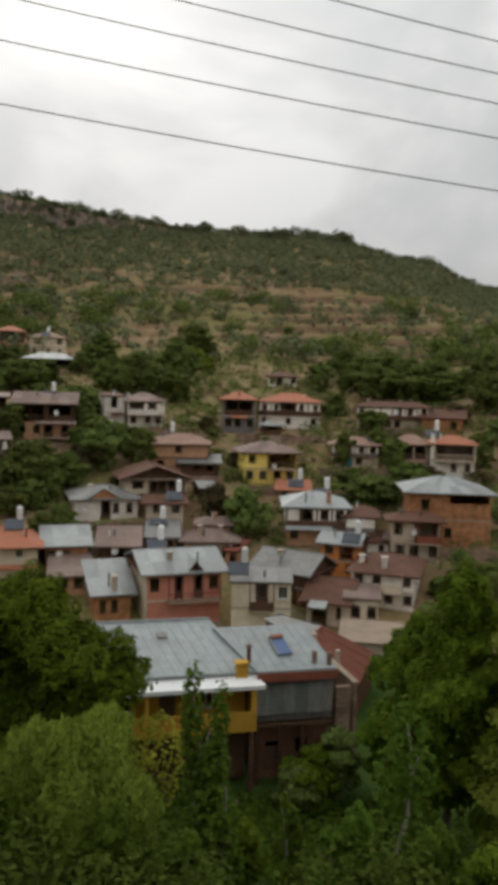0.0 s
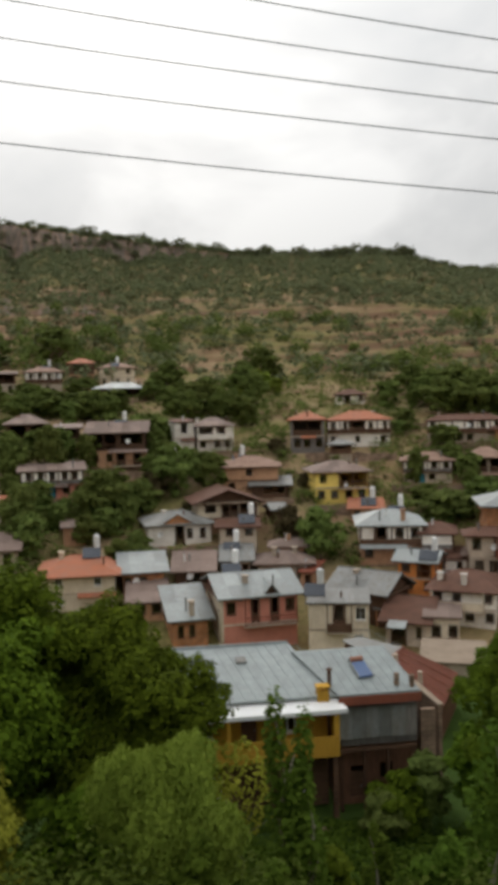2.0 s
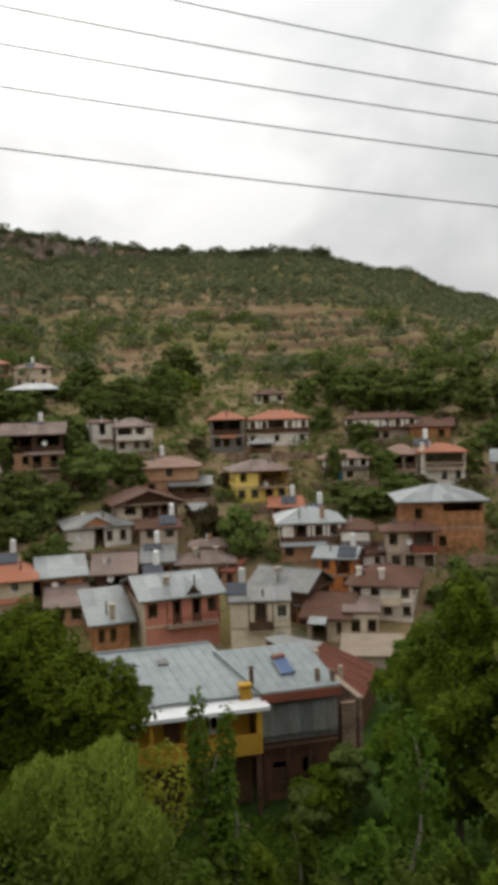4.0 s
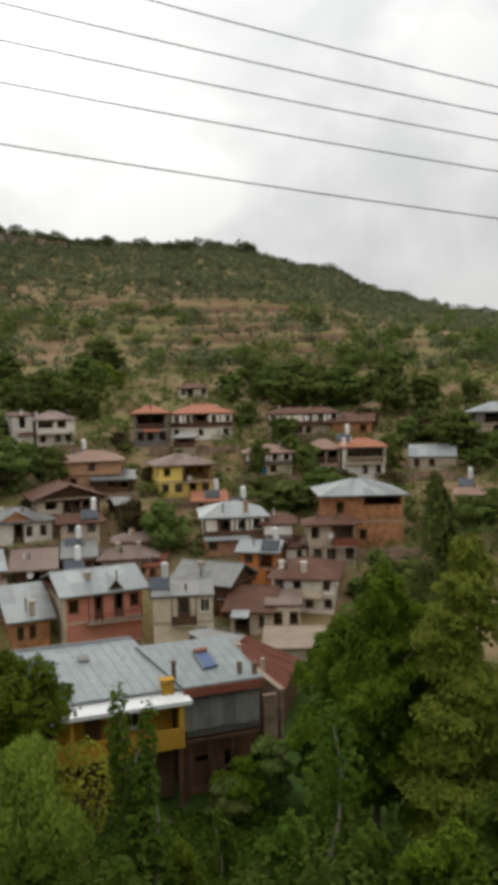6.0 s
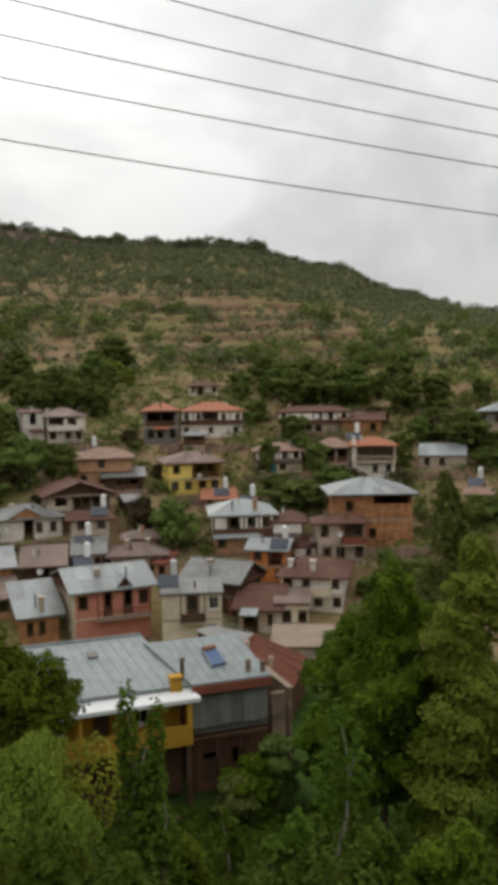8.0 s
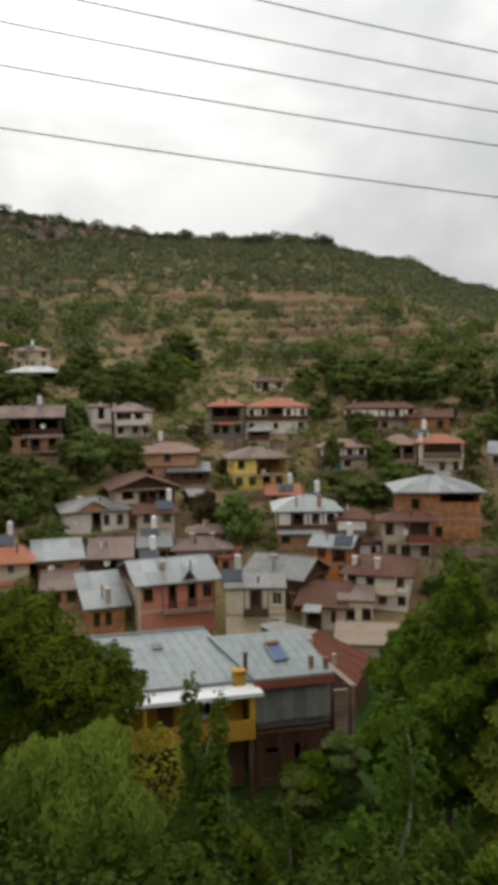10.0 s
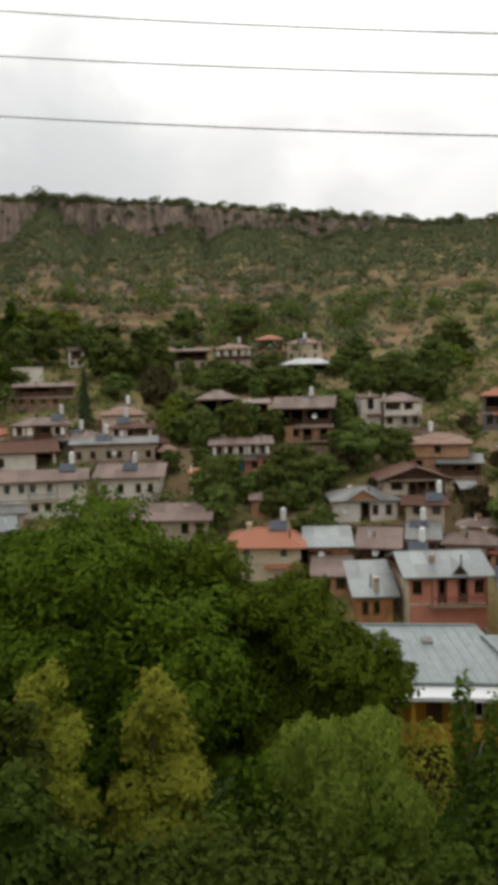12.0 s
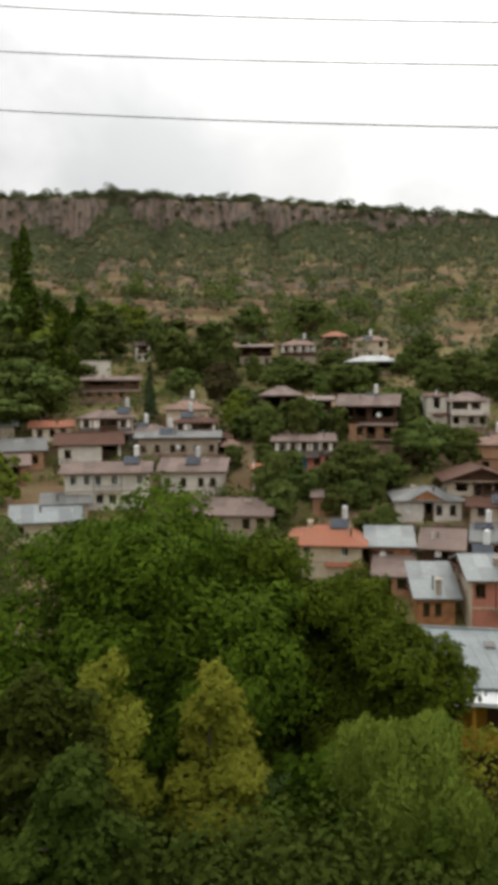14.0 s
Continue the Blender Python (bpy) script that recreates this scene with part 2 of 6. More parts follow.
def earth():
    """Dry hillside: bare soil, dry grass, green patches; rock where it is steep."""
    m, t, b = material("hillside_earth", 1.0)
    b.inputs["Specular IOR Level"].default_value = 0.04
    big, mid, fine = noise_of(t, 0.022, 5), noise_of(t, 0.11, 6, 0.65), noise_of(t, 1.3, 6, 0.7)
    band = noise_of(t, 0.05, 5, 0.6, (1, 1, 5))
    soil = mixed(t, ramp(t, ((0.35, (0, 0, 0)), (0.62, (1, 1, 1))), mid).outputs[0], (0.24, 0.145, 0.085), (0.36, 0.265, 0.16))
    grass = mixed(t, ramp(t, ((0.38, (0, 0, 0)), (0.6, (1, 1, 1))), fine).outputs[0], (0.155, 0.150, 0.055), (0.29, 0.25, 0.10))
    c = mixed(t, ramp(t, ((0.44, (0, 0, 0)), (0.58, (1, 1, 1))), mixed(t, 0.6, big, band)).outputs[0], soil, grass)
    # the risers of the old terraces and the cut bank of the track are bare red-brown soil
    face = t.nodes.new("ShaderNodeNewGeometry")
    fz = t.nodes.new("ShaderNodeSeparateXYZ")
    t.links.new(face.outputs["Normal"], fz.inputs[0])
    riser = ramp(t, ((0.70, (1, 1, 1)), (0.86, (0, 0, 0))), fz.outputs[2]).outputs[0]
    c = mixed(t, maths(t, "MULTIPLY", riser, 0.85), c, mixed(t, mid, (0.16, 0.095, 0.062), (0.27, 0.165, 0.11)))
    # the valley floor is green meadow
    co = t.nodes.new("ShaderNodeTexCoord")
    sep = t.nodes.new("ShaderNodeSeparateXYZ")
    t.links.new(co.outputs["Object"], sep.inputs[0])
    far = t.nodes.new("ShaderNodeVectorMath")
    far.operation = "LENGTH"
    t.links.new(co.outputs["Object"], far.inputs[0])
    low = ramp(t, ((0.0, (1, 1, 1)), (0.78, (1, 1, 1)), (0.90, (0, 0, 0))), maths(t, "MULTIPLY", far.outputs["Value"], 0.01, True)).outputs[0]
    meadow = mixed(t, fine, (0.028, 0.058, 0.012), (0.07, 0.11, 0.025))
    c = mixed(t, low, c, meadow)
    # steep ground shows its rock
    geo = t.nodes.new("ShaderNodeNewGeometry")
    nz = t.nodes.new("ShaderNodeSeparateXYZ")
    t.links.new(geo.outputs["True Normal"], nz.inputs[0])
    steep = ramp(t, ((0.45, (1, 1, 1)), (0.66, (0, 0, 0))), nz.outputs[2]).outputs[0]
    streaks = noise_of(t, 0.3, 6, 0.7, (1, 1, 0.18))
    rock = ramp(t, ((0.30, (0.13, 0.12, 0.10)), (0.46, (0.235, 0.195, 0.165)), (0.60, (0.37, 0.26, 0.205)), (0.75, (0.35, 0.305, 0.26))), streaks).outputs[0]
    high = maths(t, "GREATER_THAN", sep.outputs[2], 40.0)
    c = mixed(t, maths(t, "MULTIPLY", steep, high), c, rock)
    t.links.new(c, b.inputs["Base Color"])
    bumped(t, b, fine, 0.6, 0.4)
    return m


EARTH = earth()

# ---------------------------------------------------------------- the ground
KR = (0, 3, 10, 22, 36, 45, 84, 97, 110, 125, 144, 170, 200, 230, 260)
KZ = (-1.7, -1.9, -8.5, -17.5, -23.4, -24.6, -26, -23, -18.6, -14, -8, -2.2, 4, 10.3, 17)
RIDGE_R = 520.0
TRACK_R = 322.0
RIDGE_AZ = (-60, -39, -30, -24, -18, -12, -6, -3, 3, 6, 8.4, 10.8, 13.4, 14.8, 18, 21, 25, 32, 60)
RIDGE_EL = (12.6, 12.9, 13.35, 13.1, 12.7, 12.1, 11.3, 11.0, 10.85, 10.7, 10.2, 9.4, 9.15, 8.0, 6.9, 6.0, 5.1, 4.2, 3.0)


def wob(x, y, scale, seed=0.0):
    return noise.noise((x * scale + seed, y * scale - seed, seed * 1.7))


def height(x, y):
    """The height of the ground: a steep bank below the camera, the valley with the village, the hill and its ridge."""
    r = math.hypot(x, y)
    az = math.degrees(math.atan2(x, y))
    if abs(az) > 90:                      # behind the camera the bank goes on upwards
        back = (abs(az) - 90) / 90
        z = float(np.interp(r, KR, KZ)) * (1 - back) + back * (-1.7 + 0.25 * max(0, r - 4))
        if r > 260:
            z = (17 + 0.05 * (r - 260)) * (1 - back) + back * 62 + wob(x, y, 0.006) * 12
        return z
    z = float(np.interp(r, KR, KZ)) if r <= 260 else 17.0
    if r > 40:
        z += 0.35 * wob(x, y, 0.06)
    if r > 215:
        top = math.tan(radians(float(np.interp(az, RIDGE_AZ, RIDGE_EL)))) * RIDGE_R
        s = (r - 260) / (RIDGE_R - 260)
        if s > 0:
            cliff = float(np.interp(az, (-90, -50, -20, -9, -4, 90), (26, 26, 23, 12, 2, 0)))
            cliff *= max(0.15, 0.72 + 0.85 * wob(az, 0, 0.30, 3) + 0.3 * wob(az, 0, 0.9, 13))
            edge = 0.93 + 0.035 * wob(az, 0, 0.5, 7) + 0.02 * wob(az, 0, 1.7, 9)
            slope = min(s, 1) ** 0.92
            foot = 17 + (top - cliff - 17) * slope
            step = min(max((s - edge) / 0.018, 0), 1)
            z = foot + cliff * step
            if s > 1:
                z = top - 0.02 * (r - RIDGE_R) - 8 * min((s - 1) * 4, 1)
            z += 1.8 * wob(x, y, 0.018, 2) * min(s * 4, 1) + 0.7 * wob(x, y, 0.07, 5)
        # old field terraces, each a gentle tread and a short steep riser
        q = 4.6
        k = z / q + 0.55 * wob(x, y, 0.012, 17) + 0.16 * wob(x, y, 0.05, 19)
        t = k - math.floor(k)
        stepped = z + (0.3 * t + 0.7 * min(1.0, max(0.0, (t - 0.72) / 0.2)) - t) * q
        amount = min(1, (r - 215) / 25) * max(0.0, min(1, (0.50 - s) / 0.15)) * (0.62 + 0.9 * wob(x, y, 0.014, 11))
        z += (stepped - z) * max(0.0, min(1.0, amount))
        # the level track that crosses the hillside, with its cut bank
        track = TRACK_R + 5 * wob(az, 0, 0.12, 31)
        if s > 0:
            u = r - track
            cut = float(np.interp(u, (-9, -3.5, 0.5, 3.5, 12), (0, 1.0, -0.6, 1.6, 0)))
            z += cut * float(np.interp(az, (-60, -38, -20, 30, 40), (0, 0.5, 1, 1, 0.4)))
    return z


def mesh_object(name, verts, faces, mat, parent=None):
    me = bpy.data.meshes.new(name)
    me.from_pydata(verts, [], faces)
    me.materials.append(mat)
    ob = new(name, me)
    ob.parent = parent
    return ob


def ground():
    azs = [-180 + 5 * i for i in range(25)] + [-55 + 0.25 * i for i in range(401)] + [45.2 + 4.8 * i for i in range(1, 28)] 
    rs = list(np.concatenate([[1.5, 4], np.arange(8, 60, 4), np.arange(60, 216, 3.0), np.arange(216, 400, 1.25), np.arange(400, 480, 2.2),
                              np.arange(480, 530, 1.1), [540, 560, 600, 700, 900, 1400, 2400, 4500]]))
    n = len(azs)
    verts = [(0, 0, -1.7)]
    for r in rs:
        for a in azs:
            x, y = r * math.sin(radians(a)), r * math.cos(radians(a))
            verts.append((x, y, height(x, y)))
    faces = [(0, 1 + (j + 1) % n, 1 + j) for j in range(n)]
    for i in range(len(rs) - 1):
        for j in range(n):
            a, b = 1 + i * n + j, 1 + i * n + (j + 1) % n
            faces.append((a, b, b + n, a + n))
    ob = mesh_object("ground", verts, faces, EARTH)
    ob.data.polygons.foreach_set("use_smooth", [True] * len(ob.data.polygons))
    return tagged(ob, "dry terraced hillside and green valley floor of grass and soil", "ground", kind="structure")


ground()


def spot(az, r):
    return r * math.sin(radians(az)), r * math.cos(radians(az))


# ---------------------------------------------------------------- building parts


def part(name, bm, mat, parent, label=""):
    me = bpy.data.meshes.new(name)
    bm.to_mesh(me)
    bm.free()
    me.materials.append(mat)
    ob = new(name, me)
    ob.parent = parent
    if label:
        ob["label"] = label
    return ob


def shared(name, me, parent, x=0.0, y=0.0, z=0.0, turn=0.0):
    ob = new(name, me)
    ob.parent = parent
    ob.matrix_basis = Matrix.Translation((x, y, z)) @ Matrix.Rotation(turn, 4, "Z")
    return ob


def box(bm, x0, x1, y0, y1, z0, z1, bevel=0.0):
    vs = [bm.verts.new((x, y, z)) for z in (z0, z1) for y in (y0, y1) for x in (x0, x1)]
    fs = [bm.faces.new([vs[i] for i in q]) for q in ((0, 2, 3, 1), (4, 5, 7, 6), (0, 1, 5, 4), (2, 6, 7, 3), (0, 4, 6, 2), (1, 3, 7, 5))]
    if bevel:
        bmesh.ops.bevel(bm, geom=list({e for f in fs for e in f.edges}), offset=bevel, segments=1, affect="EDGES")


def tube(bm, a, b, ra, rb, n=8):
    a, b = Vector(a), Vector(b)
    m = (b - a).to_track_quat("Z", "Y").to_matrix()
    rings = [[bm.verts.new(p + m @ Vector((r * math.cos(2 * math.pi * i / n), r * math.sin(2 * math.pi * i / n), 0))) for i in range(n)]
             for p, r in ((a, ra), (b, rb))]
    for i in range(n):
        bm.faces.new((rings[0][i], rings[0][(i + 1) % n], rings[1][(i + 1) % n], rings[1][i]))
    bm.faces.new(rings[0][::-1])
    bm.faces.new(rings[1])


def slab(name, top, thick, mat, parent, label=""):
    """A sheet of even thickness over a convex outline that may slope."""
    bm = bmesh.new()
    up = [bm.verts.new(p) for p in top]
    dn = [bm.verts.new((x, y, z - thick)) for x, y, z in top]
    bm.faces.new(up)
    bm.faces.new(dn[::-1])
    for i in range(len(top)):
        j = (i + 1) % len(top)
        bm.faces.new((up[i], dn[i], dn[j], up[j]))
    return part(name, bm, mat, parent, label)


def block(name, x0, x1, y0, y1, z0, z1, mat, parent, label="", bevel=0.0):
    bm = bmesh.new()
    box(bm, x0, x1, y0, y1, z0, z1, bevel)
    return part(name, bm, mat, parent, label)


def dormer(parent, x, z, wide, up, wall, cover, glazed=False):
    """A small gabled dormer on the front slope of a roof."""
    bm = bmesh.new()
    front = [bm.verts.new(p) for p in ((x - wide / 2, -0.35, z), (x + wide / 2, -0.35, z), (x, -0.35, z + up))]
    back = [bm.verts.new((v.co.x, 3.0, v.co.z)) for v in front]
    bm.faces.new(front)
    bm.faces.new(back[::-1])
    for i in range(3):
        j = (i + 1) % 3
        bm.faces.new((front[i], back[i], back[j], front[j]))
    ob = part("dormer", bm, wall, parent, "gabled dormer front")
    for s in (-1, 1):
        slab("dormer_roof", ((x, -0.6, z + up + 0.1), (x, 3.2, z + up + 0.1), (x + s * (wide / 2 + 0.3), 3.2, z + 0.02), (x + s * (wide / 2 + 0.3), -0.6, z + 0.02)), 0.08, cover, ob)
    if glazed:
        fr, pa, si = window_meshes(0.6, 0.6, WOOD)
        o = shared("window", fr, ob, x, -0.52, z + 0.1)
        shared("pane", pa, o)


WINDOWS = {}


def window_meshes(w, h, mat):
    """The frame and the pane of a two-light window, its outer face at y = 0."""
    key = (round(w, 2), round(h, 2), mat.name)
    if key not in WINDOWS:
        bm = bmesh.new()
        t = 0.07
        us, vs = (-w / 2, -w / 2 + t, -0.03, 0.03, w / 2 - t, w / 2), (0, t, h - t, h)
        grid = {(i, j): bm.verts.new((u, 0.16, v)) for i, u in enumerate(us) for j, v in enumerate(vs)}
        fs = [bm.faces.new((grid[i, j], grid[i, j + 1], grid[i + 1, j + 1], grid[i + 1, j])) for i in range(5) for j in range(3) if not (j == 1 and i in (1, 3))]
        got = bmesh.ops.extrude_face_region(bm, geom=fs)
        bmesh.ops.translate(bm, verts=[q for q in got["geom"] if isinstance(q, bmesh.types.BMVert)], vec=(0, -0.06, 0))
        fr = bpy.data.meshes.new("window")
        bm.to_mesh(fr)
        bm.free()
        fr.materials.append(mat)
        bm = bmesh.new()
        box(bm, -w / 2 + t, w / 2 - t, 0.125, 0.135, t, h - t)
        pa = bpy.data.meshes.new("pane")
        bm.to_mesh(pa)
        bm.free()
        pa.materials.append(GLASS)
        bm = bmesh.new()
        box(bm, -w / 2 - 0.08, w / 2 + 0.08, -0.10, 0.0, -0.07, -0.01)
        si = bpy.data.meshes.new("sill")
        bm.to_mesh(si)
        bm.free()
        si.materials.append(mat)
        WINDOWS[key] = fr, pa, si
    return WINDOWS[key]


def facade(bm, p0, p1, z0, z1, holes, depth=0.25):
    """A wall face from p0 to p1 (seen from outside, left to right) with openings (u0, u1, v0, v1) and their reveals."""
    p0, p1 = Vector(p0), Vector(p1)
    along = (p1 - p0)
    length = along.length
    along.normalize()
    inward = Vector((-along.y, along.x))
    us = sorted({0.0, length, *(h[0] for h in holes), *(h[1] for h in holes)})
    vs = sorted({z0, z1, *(h[2] for h in holes), *(h[3] for h in holes)})

    def at(u, v, back=0.0):
        q = p0 + along * u + inward * back
        return bm.verts.new((q.x, q.y, v))
    for back in (0.0, depth):
        for a, b in zip(us, us[1:]):
            for c, d in zip(vs, vs[1:]):
                mu, mv = (a + b) / 2, (c + d) / 2
                if any(h[0] < mu < h[1] and h[2] < mv < h[3] for h in holes):
                    continue
                q = [at(a, c, back), at(b, c, back), at(b, d, back), at(a, d, back)]
                bm.faces.new(q if not back else q[::-1])
    for a, b, c, d in holes:
        for (ua, va), (ub, vb) in (((a, c), (b, c)), ((b, c), (b, d)), ((b, d), (a, d)), ((a, d), (a, c))):
            bm.faces.new((at(ua, va), at(ua, va, depth), at(ub, vb, depth), at(ub, vb)))


def shell(name, w, d, z0, z1, front, left, right, mat, parent, label="", y0=0.0, cap=True):
    """Four walls with thickness and their openings, a floor and a ceiling inside."""
    bm = bmesh.new()
    facade(bm, (-w / 2, y0), (w / 2, y0), z0, z1, front)
    facade(bm, (w / 2, y0), (w / 2, y0 + d), z0, z1, right)
    facade(bm, (w / 2, y0 + d), (-w / 2, y0 + d), z0, z1, [])
    facade(bm, (-w / 2, y0 + d), (-w / 2, y0), z0, z1, left)
    for z in (z0 + 0.02, z1 - 0.02) if cap else ():
        bm.faces.new([bm.verts.new((x, y, z)) for x, y in ((-w / 2, y0), (w / 2, y0), (w / 2, y0 + d), (-w / 2, y0 + d))])
    return part(name, bm, mat, parent, label)


def roof_faces(kind, w, d, rise, over):
    """Top faces of a roof over 0..d deep and w wide, as corner lists; z from the eaves."""
    x, ya, yb = w / 2 + over, -over, d + over
    m = (ya + yb) / 2
    if kind == "hip":
        k = min(x * 0.8, (yb - ya) / 2 * 0.85)
        l, r = (-x + k, m, rise), (x - k, m, rise)
        return [[(-x, ya, 0), (x, ya, 0), r, l], [(x, yb, 0), (-x, yb, 0), l, r], [(-x, yb, 0), (-x, ya, 0), l], [(x, ya, 0), (x, yb, 0), r]]
    if kind == "gable":
        return [[(-x, ya, 0), (x, ya, 0), (x, m, rise), (-x, m, rise)], [(x, yb, 0), (-x, yb, 0), (-x, m, rise), (x, m, rise)]]
    if kind == "front":
        return [[(-x, yb, 0), (-x, ya, 0), (0, ya, rise), (0, yb, rise)], [(x, ya, 0), (x, yb, 0), (0, yb, rise), (0, ya, rise)]]
    return [[(-x, ya, 0), (x, ya, 0), (x, yb, rise), (-x, yb, rise)]]                 # shed


SHEETS = ("galvanised_sheet", "old_grey_sheet", "faded_mauve_roofing")


def roof(kind, w, d, z, rise, mat, parent, over=0.5, seams=False, gable_mat=None, label=""):
    bm = bmesh.new()
    tops = roof_faces(kind, w, d, rise, over)
    th = 0.14
    for f in tops:
        up = [bm.verts.new((a, b, c + z)) for a, b, c in f]
        dn = [bm.verts.new((a, b, c + z - th)) for a, b, c in f]
        bm.faces.new(up)
        bm.faces.new(dn[::-1])
        for i in range(len(f)):
            j = (i + 1) % len(f)
            bm.faces.new((up[i], dn[i], dn[j], up[j]))
    ob = part("roof", bm, mat, parent, label)
    if mat.name in SHEETS:
        rng = random.Random(int(w * 100) + int(z * 10))
        for f in tops[:2] if kind == "front" else tops[:1]:
            e0, e1, r1, r0 = (Vector(q) for q in f)
            n = max(3, int((e1 - e0).length / 1.5))
            up = (e1 - e0).cross(r0 - e0).normalized()
            for i in range(n):
                rows = (0.0, rng.uniform(0.4, 0.62), 1.0) if rng.random() < 0.6 else (0.0, 1.0)
                for v0, v1 in zip(rows, rows[1:]):
                    lift = up * rng.uniform(0.012, 0.03) + Vector((0, 0, z))
                    ends = [(e0.lerp(e1, u).lerp(r0.lerp(r1, u), v)) for u, v in ((i / n, v0), ((i + 1) / n, v0), ((i + 1) / n, v1), (i / n, v1))]
                    slab("roof_sheet", [tuple(q + lift + up * 0.012) for q in ends], 0.014, mat, ob)
    # the ridge cap
    if kind in ("hip", "gable", "front"):
        bm = bmesh.new()
        a, b = (tops[0][2], tops[0][3])
        tube(bm, (a[0], a[1], a[2] + z), (b[0], b[1], b[2] + z), 0.09, 0.09, 6)
        part("ridge_cap", bm, mat, ob)
    # closed gable triangles
    if kind in ("gable", "front", "shed") and gable_mat:
        tri = {"gable": [[(s * (w / 2 - 0.02), 0, z - 0.1), (s * (w / 2 - 0.02), d, z - 0.1), (s * (w / 2 - 0.02), d / 2, z + rise * 0.92)] for s in (-1, 1)],
               "front": [[(-w / 2, y, z - 0.1), (w / 2, y, z - 0.1), (0, y, z + rise * 0.92)] for y in (0.02, d - 0.02)],
               "shed": [[(s * (w / 2 - 0.02), 0, z - 0.1), (s * (w / 2 - 0.02), d, z - 0.1), (s * (w / 2 - 0.02), d, z + rise * 0.9)] for s in (-1, 1)]
               + [[(-w / 2, d - 0.02, z - 0.1), (w / 2, d - 0.02, z - 0.1), (w / 2, d - 0.02, z + rise * 0.9), (-w / 2, d - 0.02, z + rise * 0.9)]]}[kind]
        for f in tri:
            off = Vector((0, -0.12 if f[0][1] > 0.1 else 0.12, 0)) if kind == "front" else Vector((-0.12 if f[0][0] > 0 else 0.12, 0, 0))
            if len(f) == 4:
                off = Vector((0, -0.12, 0))
            bm = bmesh.new()
            fa = bm.faces.new([bm.verts.new(p) for p in f])
            got = bmesh.ops.extrude_face_region(bm, geom=[fa])
            bmesh.ops.translate(bm, verts=[q for q in got["geom"] if isinstance(q, bmesh.types.BMVert)], vec=off)
            part("gable_wall", bm, gable_mat, parent)
    if seams and kind in ("gable", "shed"):
        run = tops[0]
        n = max(3, int((w + 2 * over) / 0.62))
        bm = bmesh.new()
        dy, dz = run[2][1] - run[1][1], run[2][2] - run[1][2]
        vs = [bm.verts.new(p) for p in ((-0.02, 0, 0), (0.02, 0, 0), (0.01, 0, 0.035), (-0.01, 0, 0.035), (-0.02, dy, dz), (0.02, dy, dz), (0.01, dy, dz + 0.035), (-0.01, dy, dz + 0.035))]
        for q in ((0, 1, 2, 3), (7, 6, 5, 4), (1, 5, 6, 2), (0, 3, 7, 4), (3, 2, 6, 7)):
            bm.faces.new([vs[i] for i in q])
        me = bpy.data.meshes.new("seam")
        bm.to_mesh(me)
        bm.free()
        me.materials.append(mat)
        for i in range(n + 1):
            shared("seam", me, ob, run[0][0] + (run[1][0] - run[0][0]) * i / n, run[0][1], z)
    return ob


def chimney(parent, x, y, z0, z1, mat):
    bm = bmesh.new()
    box(bm, x - 0.28, x + 0.28, y - 0.28, y + 0.28, z0, z1)
    ob = part("chimney", bm, mat, parent)
    bm = bmesh.new()
    for s in (-0.22, 0.22):
        for q in (-0.22, 0.22):
            box(bm, x + s - 0.06, x + s + 0.06, y + q - 0.06, y + q + 0.06, z1, z1 + 0.18)
    box(bm, x - 0.38, x + 0.38, y - 0.38, y + 0.38, z1 + 0.18, z1 + 0.27)
    part("chimney_cap", bm, mat, ob)


def boiler(x, y, z, turn, big=1.25):
    """A solar water heater: a white upright tank, a tilted collector and the frame that carries them."""
    top = new("solar_water_heater")
    top.matrix_basis = Matrix.Translation((x, y, z)) @ Matrix.Rotation(turn, 4, "Z") @ Matrix.Scale(big, 4)
    tagged(top, "solar water heater with a white tank on a roof", "solar heater", "solar water heaters")
    bm = bmesh.new()
    tube(bm, (0.5, 0.4, 0.9), (0.5, 0.4, 2.1), 0.30, 0.30, 14)
    tube(bm, (0.5, 0.4, 2.1), (0.5, 0.4, 2.22), 0.30, 0.12, 14)
    part("tank", bm, TANK, top, "upright white enamelled tank")
    bm = bmesh.new()
    tilt = ((-0.9, -0.8, 0.15), (0.9, -0.8, 0.15), (0.9, 0.25, 0.95), (-0.9, 0.25, 0.95))
    up = [bm.verts.new(p) for p in tilt]
    dn = [bm.verts.new((a, b, c - 0.09)) for a, b, c in tilt]
    bm.faces.new(up)
    bm.faces.new(dn[::-1])
    for i in range(4):
        bm.faces.new((up[i], dn[i], dn[(i + 1) % 4], up[(i + 1) % 4]))
    part("collector", bm, PANEL, top, "dark glazed collector")
    for a, b in (((-0.8, 0.3, -0.9), (-0.8, 0.3, 0.9)), ((0.8, 0.3, -0.9), (0.8, 0.3, 0.9)), ((0.5, 0.65, -0.9), (0.5, 0.65, 1.0)), ((-0.8, -0.75, -0.9), (-0.8, -0.75, 0.15)), ((0.8, -0.75, -0.9), (0.8, -0.75, 0.15))):
        bm = bmesh.new()
        tube(bm, a, b, 0.03, 0.03, 6)
        part("strut", bm, METAL_DARK, top)
    return top


DISH = []


